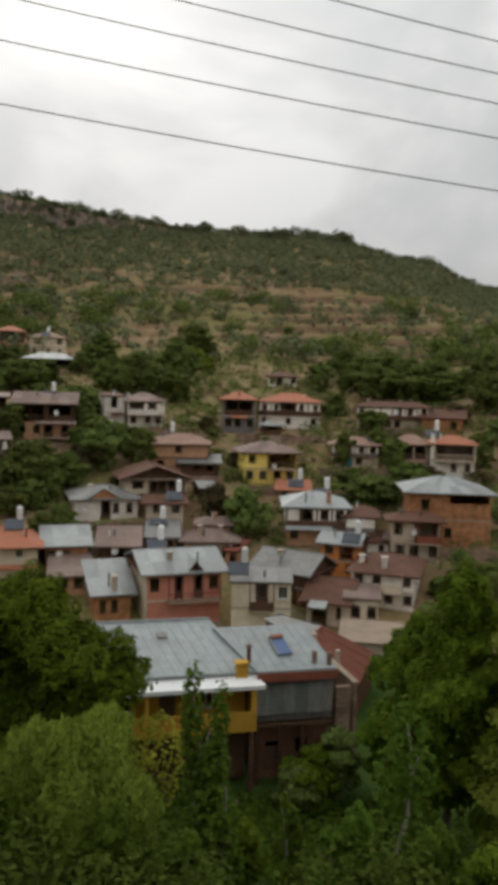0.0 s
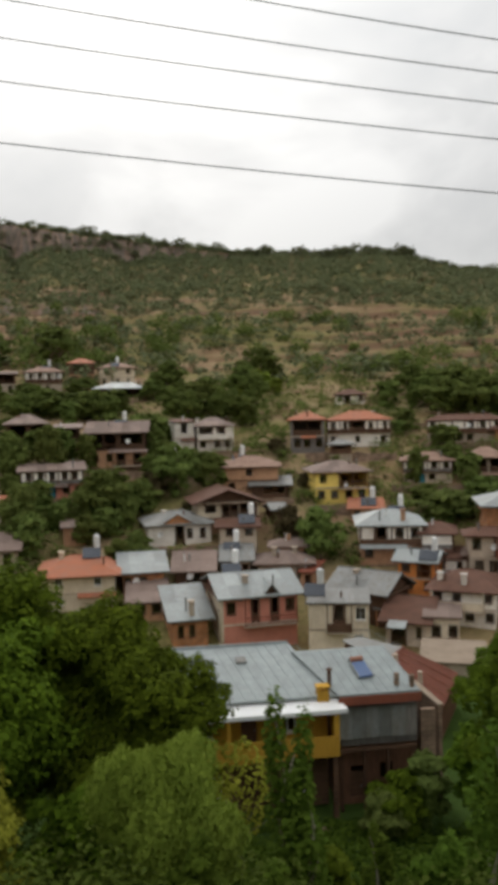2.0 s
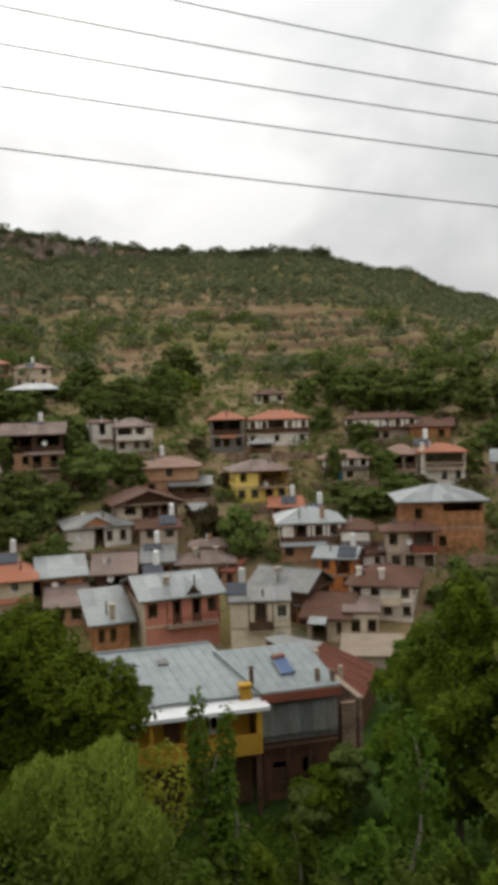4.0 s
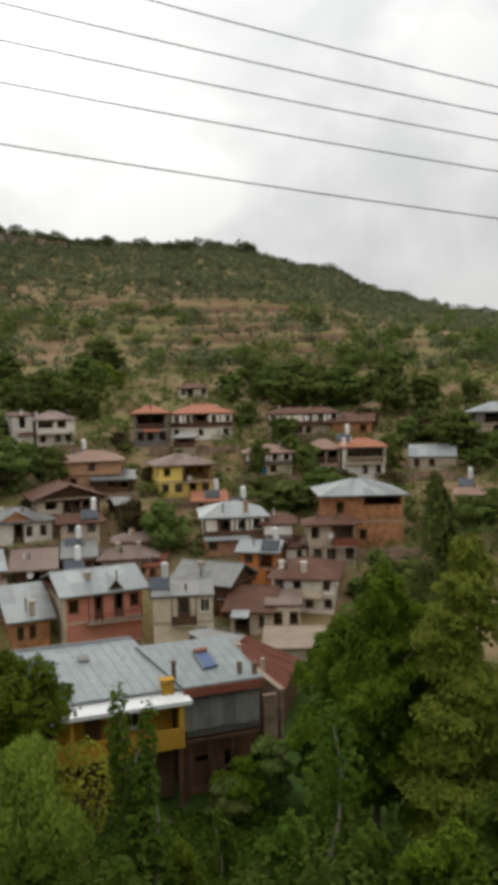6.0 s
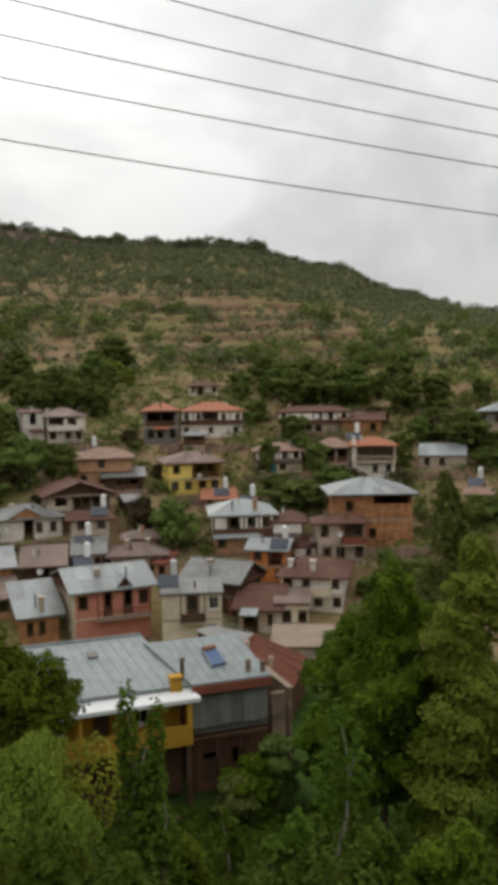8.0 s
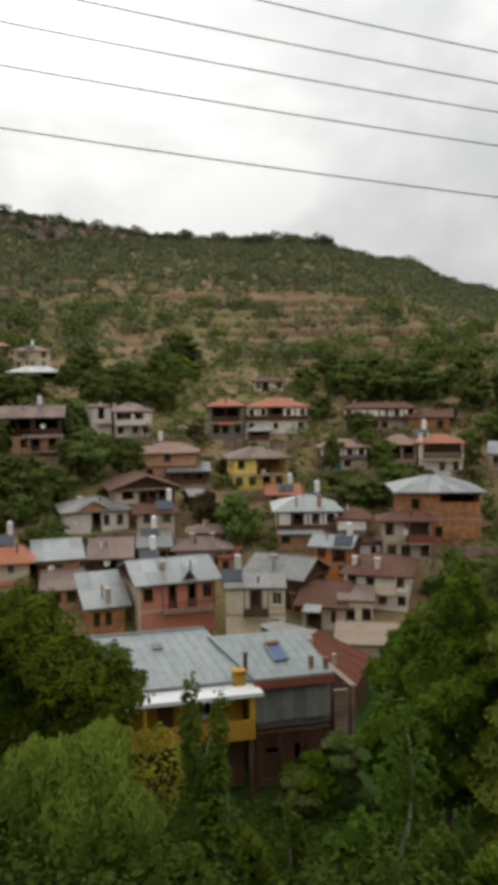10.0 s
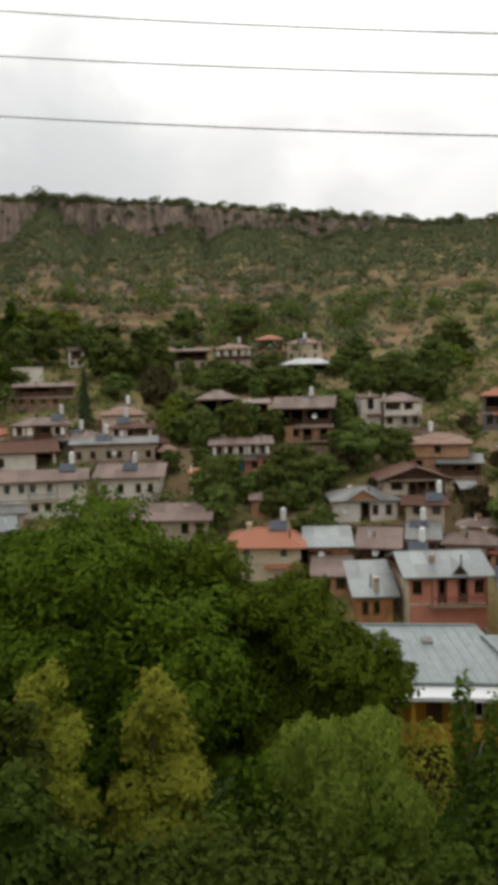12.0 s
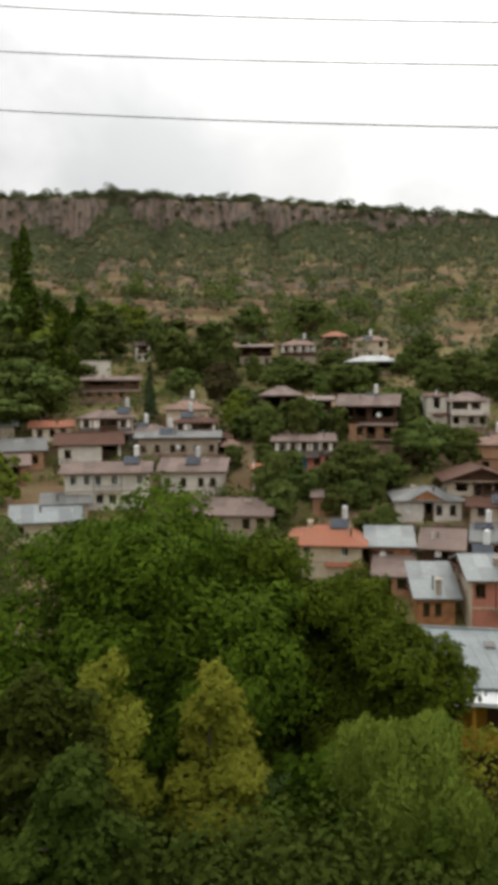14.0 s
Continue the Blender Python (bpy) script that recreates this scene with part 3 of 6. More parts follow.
def dish(parent, x, y, z):
    """A satellite dish on a short arm."""
    if not DISH:
        bm = bmesh.new()
        rings = []
        for k in range(4):
            r = 0.12 + 0.11 * k
            rings.append([bm.verts.new((r * math.cos(i * math.pi / 6), -0.9 * r * r, r * math.sin(i * math.pi / 6))) for i in range(12)])
        bm.faces.new(rings[0])
        for a, b in zip(rings, rings[1:]):
            for i in range(12):
                bm.faces.new((a[i], a[(i + 1) % 12], b[(i + 1) % 12], b[i]))
        tube(bm, (0, 0, 0), (0, 0.35, -0.25), 0.03, 0.03, 6)
        tube(bm, (0, 0, -0.4), (0, -0.5, -0.1), 0.02, 0.02, 6)
        me = bpy.data.meshes.new("satellite_dish")
        bm.to_mesh(me)
        bm.free()
        me.materials.append(TANK)
        DISH.append(me)
    shared("satellite_dish", DISH[0], parent, x, y, z, 0.4)


def railing(parent, x0, x1, y, z, mat, solid=False, high=0.95):
    """A balcony rail: solid panel, or rails and balusters."""
    bm = bmesh.new()
    box(bm, x0, x1, y - 0.04, y + 0.04, z + high - 0.08, z + high)
    ob = part("railing", bm, mat, parent)
    bm = bmesh.new()
    if solid:
        box(bm, x0, x1, y - 0.06, y + 0.06, z, z + high - 0.09)
    else:
        box(bm, x0, x1, y - 0.03, y + 0.03, z + 0.08, z + 0.14)
    part("rail_panel" if solid else "bottom_rail", bm, mat, ob)
    if not solid:
        bm = bmesh.new()
        box(bm, -0.025, 0.025, -0.02, 0.02, z + 0.14, z + high - 0.08)
        me = bpy.data.meshes.new("baluster")
        bm.to_mesh(me)
        bm.free()
        me.materials.append(mat)
        n = max(3, int((x1 - x0) / 0.32))
        for i in range(n + 1):
            shared("baluster", me, ob, x0 + 0.03 + (x1 - x0 - 0.06) * i / n, y, 0)


FRAMES = {"w": TANK, "b": WOOD}


def house(label, az, r, z, w, d, h, turn=0.0, roof_kind="hip", rise=1.4, roof_mat=MAUVE, wall=PLASTER, upper=None, storeys=2, bays=3,
          gallery=(), balcony=None, timber=False, chimneys=(), tank=None, dishes=(), over=0.7, seams=False, frame_mat="b", door=None,
          name="house", deep=4.0, dormers=(), pent=None, blank=(), left_mat=None):
    """A house whose front stands r metres away in the direction az, its floor at z. gallery: (storey, u0, u1) open rooms with a rail."""
    x, y = spot(az, r)
    base = new(name)
    base.matrix_basis = Matrix.Translation((x, y, z)) @ Matrix.Rotation(radians(-az + turn), 4, "Z")
    tagged(base, label, name.replace("_", " "), "village houses")
    rng = random.Random(int(az * 100) + int(r * 7))
    storey = h / storeys
    w -= 2 * over
    # the stone footing that the slope needs
    bm = bmesh.new()
    box(bm, -w / 2 - 0.06, w / 2 + 0.06, -0.06, d + 0.06, -deep, 0.0)
    part("footing", bm, STONE, base, "rubble stone footing")
    for s in range(storeys):
        z0, z1 = s * storey, (s + 1) * storey
        mat = upper if (upper and s == storeys - 1 and storeys > 1) else wall
        jut = 0.35 if (timber and s == storeys - 1 and storeys > 1) else 0.0
        holes, wins, doors = [], [], []
        opens = [g for g in gallery if g[0] == s]
        for g in opens:
            low = g[3] * storey if len(g) > 3 else 0.12
            holes.append((g[1] * w, g[2] * w, z0 + low, z1 - 0.28))
        n = bays
        k_ = rng.choice((0.9, 1.0, 1.1, 1.2))
        ww, wh = min(0.95 * k_, w / n * 0.55), min(1.25 * k_, storey * 0.5)
        if wall in (PLASTER, CREAM) and storey > 2.6:
            wh = min(1.35, storey * 0.5)
        for k in range(n):
            u = w * (k + 0.5) / n + rng.uniform(-0.3, 0.3)
            if any(a - 0.1 < u + ww / 2 and u - ww / 2 < b + 0.1 for a, b, _, _ in holes):
                continue
            if s == 0 and door is not None and k == door:
                holes.append((u - 0.5, u + 0.5, z0 + 0.05, z0 + min(2.05, storey - 0.3)))
                doors.append(u)
            elif s not in blank and rng.random() < 0.82:
                v = z0 + storey * 0.36
                holes.append((u - ww / 2, u + ww / 2, v, v + wh))
                wins.append((u, v))
        sides = []
        for m in range(2 if d > 4.5 else 1):
            u = d * (m + 0.5) / (2 if d > 4.5 else 1)
            sides.append((u - ww / 2, u + ww / 2, z0 + storey * 0.36, z0 + storey * 0.36 + wh))
        shell("wall", w, d + jut, z0, z1, holes, sides, sides, mat, base, "" if mat is wall else "upper storey wall", -jut)
        fr, pa, si = window_meshes(ww, wh, FRAMES[frame_mat])
        for u, v in wins:
            wob_ = shared("window", fr, base, u - w / 2, -jut, v)
            shared("pane", pa, wob_)
            shared("sill", si, wob_)
        for a, b, v, _ in sides:
            for side in (-1, 1):
                u = (a + b) / 2
                wob_ = shared("window", fr, base, side * w / 2, u - jut, v, math.pi / 2 * side)
                shared("pane", pa, wob_)
                shared("sill", si, wob_)
        for u in doors:
            bm = bmesh.new()
            box(bm, u - w / 2 - 0.5, u - w / 2 + 0.5, -jut + 0.12, -jut + 0.18, z0 + 0.05, z0 + min(2.05, storey - 0.3))
            for q in (0.25, 1.1):
                box(bm, u - w / 2 - 0.38, u - w / 2 + 0.38, -jut + 0.09, -jut + 0.12, z0 + q, z0 + q + 0.65)
            dr = part("door", bm, TEAL, base)
            bm = bmesh.new()
            box(bm, u - w / 2 + 0.36, u - w / 2 + 0.42, -jut + 0.04, -jut + 0.09, z0 + 1.0, z0 + 1.12)
            part("handle", bm, METAL_DARK, dr)
        for g in opens:
            if len(g) > 3:
                continue
            a, b = g[1] * w - w / 2, g[2] * w - w / 2
            railing(base, a, b, -jut - 0.05, z0 + 0.12, WOOD, solid=rng.random() < 0.4)
            m = max(1, int((b - a) / 2.0))
            for k in range(m + 1):
                bm = bmesh.new()
                px = a + (b - a) * k / m
                box(bm, px - 0.08, px + 0.08, -jut - 0.14, -jut - 0.02, z0 + 0.05, z1 - 0.15)
                part("post", bm, WOOD, base)
        if timber and s == storeys - 1:
            for k in range(bays + 1):
                bm = bmesh.new()
                px = -w / 2 + w * k / bays
                box(bm, px - 0.10, px + 0.10, -jut - 0.05, -jut + 0.02, z0, z1)
                part("timber_post", bm, WOOD, base)
            for v in (z0 - 0.06, z1 - 0.28):
                bm = bmesh.new()
                box(bm, -w / 2 - 0.1, w / 2 + 0.1, -jut - 0.08, -jut + 0.02, v, v + 0.17)
                part("timber_beam", bm, WOOD, base)
            bm = bmesh.new()
            box(bm, -w / 2, w / 2, -jut - 0.045, -jut - 0.002, z0 + 0.11, z0 + storey * 0.30)
            part("boarding", bm, WOOD if rng.random() < 0.6 else BOARD, base, "dark boarding below the windows")
        elif s:
            bm = bmesh.new()
            box(bm, -w / 2 - 0.03, w / 2 + 0.03, -0.06, 0.02, z0 - 0.1, z0 + 0.1)
            part("string_course", bm, CONCRETE if wall not in (WOOD, TAN) else WOOD, base)
    extra = random.Random(int(az * 37) + int(w * 53))
    if pent is None and not balcony and storeys > 1 and extra.random() < 0.4:
        u0 = extra.choice((-0.02, 0.3, 0.5))
        pent = (storeys - 1, u0, extra.choice((0.75, 1.02)), roof_mat, extra.uniform(0.8, 1.1))
    for _ in range(extra.choice((0, 1, 1, 2))):
        px, py = extra.uniform(-0.4, 0.4) * w, d * extra.uniform(0.08, 0.35)
        pz = h + (rise if roof_kind in ("shed", "gable", "hip") else 0.3) * 0.5 + extra.uniform(0.6, 1.0)
        bm = bmesh.new()
        tube(bm, (px, py, h - 0.1), (px, py, pz), 0.11, 0.11, 8)
        pipe = part("stovepipe", bm, extra.choice((METAL_DARK, WOOD, TANK)), base)
        bm = bmesh.new()
        tube(bm, (px, py, pz + 0.05), (px, py, pz + 0.17), 0.19, 0.04, 8)
        tube(bm, (px, py, pz - 0.02), (px, py, pz + 0.06), 0.03, 0.03, 5)
        part("cowl", bm, METAL_DARK, pipe)
    if left_mat:
        block("side_render", -w / 2 - 0.05, -w / 2 - 0.01, 0.05, d - 0.05, 0.0, h - 0.25, left_mat, base, "differently rendered side wall")
    if pent:
        s, u0, u1, mat, out = pent
        a, b, zz = u0 * w - w / 2, u1 * w - w / 2, s * storey
        slab("pent_roof", ((a, -out, zz - 0.30), (b, -out, zz - 0.30), (b, -0.4, zz + 0.12), (a, -0.4, zz + 0.12)), 0.1, mat, base, "narrow skirt roof between the storeys")
        for k in range(3):
            px = a + (b - a) * (0.06 + 0.44 * k)
            block("bracket", px - 0.05, px + 0.05, -out + 0.1, 0.0, zz - 0.58, zz - 0.46, WOOD, base)
    if balcony:
        s, u0, u1, mat, solid = balcony
        a, b, zz = u0 * w - w / 2, u1 * w - w / 2, s * storey
        bm = bmesh.new()
        box(bm, a, b, -1.2, 0.0, zz - 0.14, zz + 0.02)
        bal = part("balcony", bm, CONCRETE, base)
        railing(base, a, b, -1.12, zz, mat, solid)
        for px in (a + 0.08, b - 0.08):
            bm = bmesh.new()
            box(bm, px - 0.06, px + 0.06, -1.18, -1.06, zz, (s + 1) * storey)
            part("post", bm, mat, bal)
    roof(roof_kind, w, d, h, rise, roof_mat, base, over, seams, wall if roof_kind != "front" else WOOD)
    # the boarded eaves
    bm = bmesh.new()
    box(bm, -w / 2 - over * 0.9, w / 2 + over * 0.9, -over * 0.9, d + over * 0.9, h - 0.20, h - 0.145)
    part("soffit", bm, WOOD, base)
    for u, v, up in chimneys:
        chimney(base, (u - 0.5) * w, v * d, h - 0.1, h + rise * 0.6 + up, wall if wall in (PLASTER, CREAM, CONCRETE, TAN) else CONCRETE)
    for u, wide, up, mat, glazed in dormers:
        dormer(base, (u - 0.5) * w, h + 0.05, wide, up, mat, roof_mat, glazed)
    for u, v in dishes:
        dish(base, (u - 0.5) * w, -0.45, v * h)
    if tank:
        u, v, up = tank
        off = Matrix.Rotation(radians(-az + turn), 3, "Z") @ Vector(((u - 0.5) * w, v * d, 0))
        boiler(x + off.x, y + off.y, z + h + up, radians(-az + turn))
    return base


# ---------------------------------------------------------------- the village
house("small stone house with a grey sheet roof among bushes", -17.49, 258.0, 19.36, 9.06, 9.8, 3.18, rise=1.62,
      wall=STONE, roof_mat=METAL, storeys=1, bays=2, chimneys=((0.3, 0.5, 0.7),))
house("whitewashed hillside house with a faded tiled roof", -18.75, 207.0, 5.45, 10.45, 9.8, 5.65, rise=1.62,
      wall=CONCRETE, upper=PLASTER, roof_mat=ROSE, timber=True, bays=4, tank=(0.6, 0.4, 0.5), dishes=((0.9, 0.8),))
house("narrow timber-fronted house with a reddish hipped roof", -16.14, 220.2, 8.23, 8.13, 9.8, 5.77, rise=1.62,
      wall=TAN, upper=WOOD, roof_mat=RED, gallery=((1, 0.15, 0.8),), bays=2)
house("pale two-storey house with a rose tiled hipped roof", -13.66, 215.2, 7.16, 10.76, 9.8, 5.25, rise=1.62,
      wall=CREAM, roof_mat=ROSE, bays=3, tank=(0.45, 0.1, 0.2))
house("low dark timber house under a broad bright sheet roof", -13.43, 195.0, 2.92, 14.19, 9.6, 3.27, rise=1.62,
      wall=WOOD, roof_mat=METAL, storeys=1, bays=4, over=0.8, gallery=((0, 0.5, 0.95),))
house("mud-plastered house with a dark gallery under a broad mauve roof", -13.85, 138.2, -9.3, 11.2, 8.4, 6.1, turn=-6, rise=1.9,
      wall=TAN, upper=WOOD, roof_mat=MAUVE, gallery=((1, 0.03, 0.5), (1, 0.56, 0.97), (0, 0.5, 0.64), (0, 0.8, 0.92)), bays=4, over=0.8, roof_kind="gable",
      pent=(1, 0.36, 1.05, MAUVE, 1.3), tank=(0.55, 0.45, 0.9), dishes=((0.7, 0.75),), balcony=(0.12, 0.42, 1.0, WOOD, False))
house("open timber annex with a sheet roof beside a tall house", -17.19, 145.8, -7.66, 5.35, 6.0, 5.34,
      wall=WOOD, roof_mat=MAUVE, gallery=((1, 0.1, 0.9),), bays=2, roof_kind="shed", rise=0.7)
house("dark timber house with a pale mauve hipped roof", -20.05, 149.5, -8.3, 8.6, 9.0, 6.9, rise=1.7,
      wall=TAN, upper=WOOD, roof_mat=MAUVE, gallery=((1, 0.08, 0.5), (1, 0.6, 0.92)), bays=3, over=0.8, chimneys=((0.3, 0.4, 0.3),))
house("tall narrow whitewashed house with a small brown roof", -9.01, 146.0, -8.0, 4.1, 8.0, 6.3, turn=8,
      wall=PLASTER, roof_mat=BROWN, roof_kind="shed", rise=0.5, storeys=2, bays=1, over=0.2, gallery=((1, 0.35, 0.65, 0.3),))
house("white plastered house with a dark recessed balcony", -6.75, 146.6, -7.50, 8.0, 8.6, 4.9, turn=8, rise=1.5,
      wall=PLASTER, roof_mat=MAUVE, gallery=((1, 0.04, 0.42), (1, 0.55, 0.75)), bays=3, balcony=(1, 0.0, 0.95, PLASTER, True), chimneys=((0.05, 0.3, 0.3),), over=0.6)
house("long low house with white panels over a salmon ground floor", -18.42, 127.8, -13.19, 10.81, 6.0, 4.58,
      wall=PINK, upper=PLASTER, roof_mat=MAUVE, timber=True, roof_kind="shed", rise=0.9, bays=5, door=2, dishes=((0.4, 0.6),))
house("small brown hut with a flat sheet roof", -17.00, 111.2, -18.29, 3.89, 4.4, 2.87,
      wall=TAN, roof_mat=MAUVE, storeys=1, bays=1, roof_kind="shed", rise=0.4, over=0.4)
house("tan plastered house with a rose grey roof", -4.33, 126.8, -13.52, 10.42, 9.1, 4.55, rise=1.52,
      wall=TAN, roof_mat=ROSE, bays=3, chimneys=((0.25, 0.5, 0.6),), tank=(0.3, 0.5, 0.5))
house("dark timber lean-to with a pale sheet roof", -2.85, 124.5, -14.21, 7.13, 6.0, 2.42,
      wall=WOOD, roof_mat=METAL_DARK, storeys=1, bays=2, gallery=((0, 0.3, 0.9),), roof_kind="shed", rise=0.9)
house("old mud house with a wide gable and dark gallery", -5.97, 113.5, -17.61, 10.70, 8.3, 4.49, turn=10,
      wall=TAN, upper=CREAM, roof_mat=BROWN, roof_kind="front", rise=1.9, gallery=((1, 0.4, 0.66), (1, 0.7, 0.95), (1, 0.12, 0.3, 0.35)), bays=4, over=0.9, balcony=(1, 0.5, 0.95, WOOD, False))
house("white house with dark windows and an orange gabled dormer", -9.46, 110.0, -18.70, 10.04, 8.5, 3.15, turn=8, rise=1.44,
      wall=PLASTER, roof_mat=METAL_DARK, storeys=1, bays=4, gallery=((0, 0.42, 0.55),), dormers=((0.45, 4.2, 1.35, BRICK, False),), dishes=((0.15, 0.6),), over=0.7, chimneys=((0.3, 0.5, 0.4),))
house("bare concrete house with a flat brown roof", -5.30, 106.8, -19.70, 6.42, 4.4, 4.08,
      wall=CONCRETE, roof_mat=BROWN, roof_kind="shed", rise=0.5, storeys=2, bays=2, tank=(0.75, 0.3, 0.2))
house("cream house with a red tiled hipped roof", -16.92, 95.5, -23.42, 10.31, 9.6, 4.35, turn=-4, rise=1.62,
      wall=CREAM, roof_mat=RED, bays=2, frame_mat="w", storeys=2, tank=(0.68, 0.45, 1.3), chimneys=((0.25, 0.5, 0.9),), dishes=((0.05, 0.6),), over=0.8)
house("brick house with a galvanised sheet roof", -12.24, 97.8, -22.75, 6.36, 9.8, 3.21, turn=3, rise=1.62,
      wall=BRICK, roof_mat=METAL, roof_kind="gable", seams=True, storeys=1, bays=3, dishes=((0.3, 0.7),))
house("dark timber house with a mauve sheet roof", -8.62, 98.2, -22.59, 5.88, 9.8, 2.83, turn=-3, rise=1.62,
      wall=WOOD, upper=WOOD, roof_mat=MAUVE, roof_kind="gable", seams=True, storeys=1, bays=2, gallery=((0, 0.3, 0.7),), dishes=((0.4, 0.8),))
house("pale concrete house with a grey sheet roof and a heater", -5.42, 100.5, -21.82, 4.68, 8.1, 2.76, rise=1.38,
      wall=CONCRETE, roof_mat=METAL_DARK, roof_kind="gable", storeys=1, bays=2, tank=(0.3, 0.4, 0.6))
house("grey plastered house with a mauve roof", -1.96, 99.0, -22.46, 8.04, 6.0, 3.16, rise=1.07,
      wall=CONCRETE, roof_mat=MAUVE, storeys=1, bays=3, chimneys=((0.3, 0.3, 0.8), (0.7, 0.4, 0.7)))
house("low store with a mauve sheet roof", -12.00, 91.8, -24.22, 5.27, 6.0, 2.40,
      wall=TAN, roof_mat=MAUVE, roof_kind="shed", rise=1.3, storeys=1, bays=2)
house("brick outhouse with a bright galvanised roof", -8.93, 85.5, -25.70, 5.22, 6.0, 3.22, turn=10,
      wall=BRICK, roof_mat=METAL, roof_kind="shed", rise=2.4, seams=True, storeys=1, bays=3, chimneys=((0.55, 0.05, 0.2),))
house("salmon pink house with a long balcony and a sheet roof", -3.78, 84.5, -25.96, 9.74, 9.6, 6.09, turn=14, rise=1.62,
      wall=PINK, roof_mat=METAL, roof_kind="gable", seams=True, bays=4, balcony=(1, 0.25, 0.97, MAROON, False), blank=(0,), left_mat=CREAM, gallery=((1, 0.38, 0.47), (1, 0.64, 0.74)), dormers=((0.64, 1.3, 1.1, WOOD, True),), chimneys=((0.36, 0.25, 0.5),), tank=(0.3, 0.75, 1.0), over=0.8)
house("cream rendered house with a wooden balcony", 1.89, 82.2, -26.00, 6.66, 4.4, 5.75,
      wall=CREAM, roof_mat=METAL_DARK, roof_kind="shed", rise=0.5, bays=3, frame_mat="w", balcony=(1, 0.3, 0.72, WOOD, True), gallery=((1, 0.42, 0.6),), over=0.2, tank=(0.1, 0.5, 0.3))
house("dark timber house with a wide grey gable roof", 3.25, 90.2, -24.61, 8.28, 6.5, 3.73, turn=-28,
      wall=WOOD, roof_mat=METAL_DARK, roof_kind="gable", rise=1.9, storeys=1, bays=3, seams=True, chimneys=((0.3, 0.4, 0.5),))
house("bright orange house with a grey sheet roof", 7.46, 97.2, -23.02, 5.74, 5.1, 4.31, turn=-12, rise=0.95,
      wall=ORANGE, roof_mat=METAL, roof_kind="gable", bays=2, gallery=((1, 0.55, 0.9),), storeys=2, seams=True, tank=(0.85, 0.1, 0.1))
house("cream house with a dark brown hipped roof", 10.7, 90.2, -24.71, 8.5, 8.7, 4.2, turn=-8, rise=1.50,
      wall=PLASTER, roof_mat=BROWN, bays=4, balcony=(1, 0.0, 0.85, CREAM, True), chimneys=((0.1, 0.2, 0.4), (0.5, 0.1, 0.5)), over=0.8)
house("concrete barn with a brown roof and a dark open bay", 6.67, 85.2, -25.71, 5.85, 9.6, 2.83, turn=-10, rise=1.62,
      wall=CONCRETE, roof_mat=BROWN, roof_kind="gable", storeys=1, bays=4, gallery=((0, 0.15, 0.5),), over=0.8, pent=(1, 0.1, 0.56, METAL, 1.9))
house("small rendered house with narrow windows", 9.24, 85.2, -25.77, 4.13, 4.4, 3.48,
      wall=CREAM, roof_mat=MAUVE, roof_kind="shed", rise=0.6, storeys=1, bays=2, over=0.3)
house("low store with a flat pale concrete roof", 9.99, 76.0, -27.74, 6.39, 6.0, 3.55,
      wall=CONCRETE, roof_mat=DUSTY, roof_kind="shed", rise=0.4, storeys=1, bays=3, over=0.2)
house("grey boarded house with a reddish roof", -0.09, 144.5, -7.92, 7.62, 7.7, 6.09, rise=1.32,
      wall=BOARD, roof_mat=RED, bays=3, gallery=((1, 0.1, 0.9),), storeys=2)
house("long house of white bands and dark galleries under a red roof", 3.59, 148.0, -7.16, 12.85, 9.8, 5.05, rise=1.62,
      wall=PLASTER, upper=PLASTER, roof_mat=RED, timber=True, bays=5, storeys=2, chimneys=((0.75, 0.5, 0.3),), gallery=((1, 0.35, 0.6),))
house("small white house on the slope above", 3.02, 185.0, 0.85, 8.10, 7.4, 2.40, rise=1.28,
      wall=PLASTER, roof_mat=BROWN, storeys=1, bays=3, gallery=((0, 0.3, 0.5),))
house("small dark timber house with a grey roof", 2.29, 138.0, -9.92, 5.09, 3.5, 3.74, rise=0.69,
      wall=CONCRETE, upper=WOOD, roof_mat=METAL_DARK, bays=2, gallery=((1, 0.2, 0.8),))
house("bright yellow house with a dark balcony and brown roof", 2.33, 122.5, -14.78, 9.75, 8.3, 5.09, turn=12, rise=1.43,
      wall=YELLOW, roof_mat=MAUVE, bays=4, gallery=((1, 0.45, 0.97),), balcony=(1, 0.42, 0.98, WOOD, False), over=0.8, dishes=((0.55, 0.6),))
house("low annex with an orange red tiled roof", 4.00, 115.5, -16.92, 5.56, 6.0, 2.40,
      wall=TAN, roof_mat=RED, roof_kind="shed", rise=0.8, storeys=1, bays=2, tank=(0.6, 0.3, 0.1))
house("long timber-framed house with white panels", 10.97, 148.2, -7.10, 14.52, 5.4, 4.53, rise=0.99,
      wall=CONCRETE, upper=PLASTER, roof_mat=BROWN, timber=True, bays=6, chimneys=((0.15, 0.5, 0.6), (0.6, 0.5, 0.4)), dishes=((0.55, 0.8),))
house("timber-framed house with white panels and a blue door", 8.38, 130.0, -12.48, 9.06, 6.5, 3.85, rise=1.15,
      wall=CONCRETE, upper=PLASTER, roof_mat=ROSE, timber=True, bays=4, gallery=((1, 0.2, 0.42),), door=1, chimneys=((0.75, 0.4, 0.5), (0.2, 0.4, 0.3)))
house("rendered house with a gallery under a rose tiled roof", 12.44, 128.6, -13.1, 6.0, 7.6, 5.0, turn=4, rise=1.4,
      wall=PLASTER, upper=CONCRETE, roof_mat=ROSE, bays=3, gallery=((1, 0.08, 0.5), (1, 0.6, 0.92)), over=0.6, pent=(1, 0.0, 1.0, ROSE, 0.8))
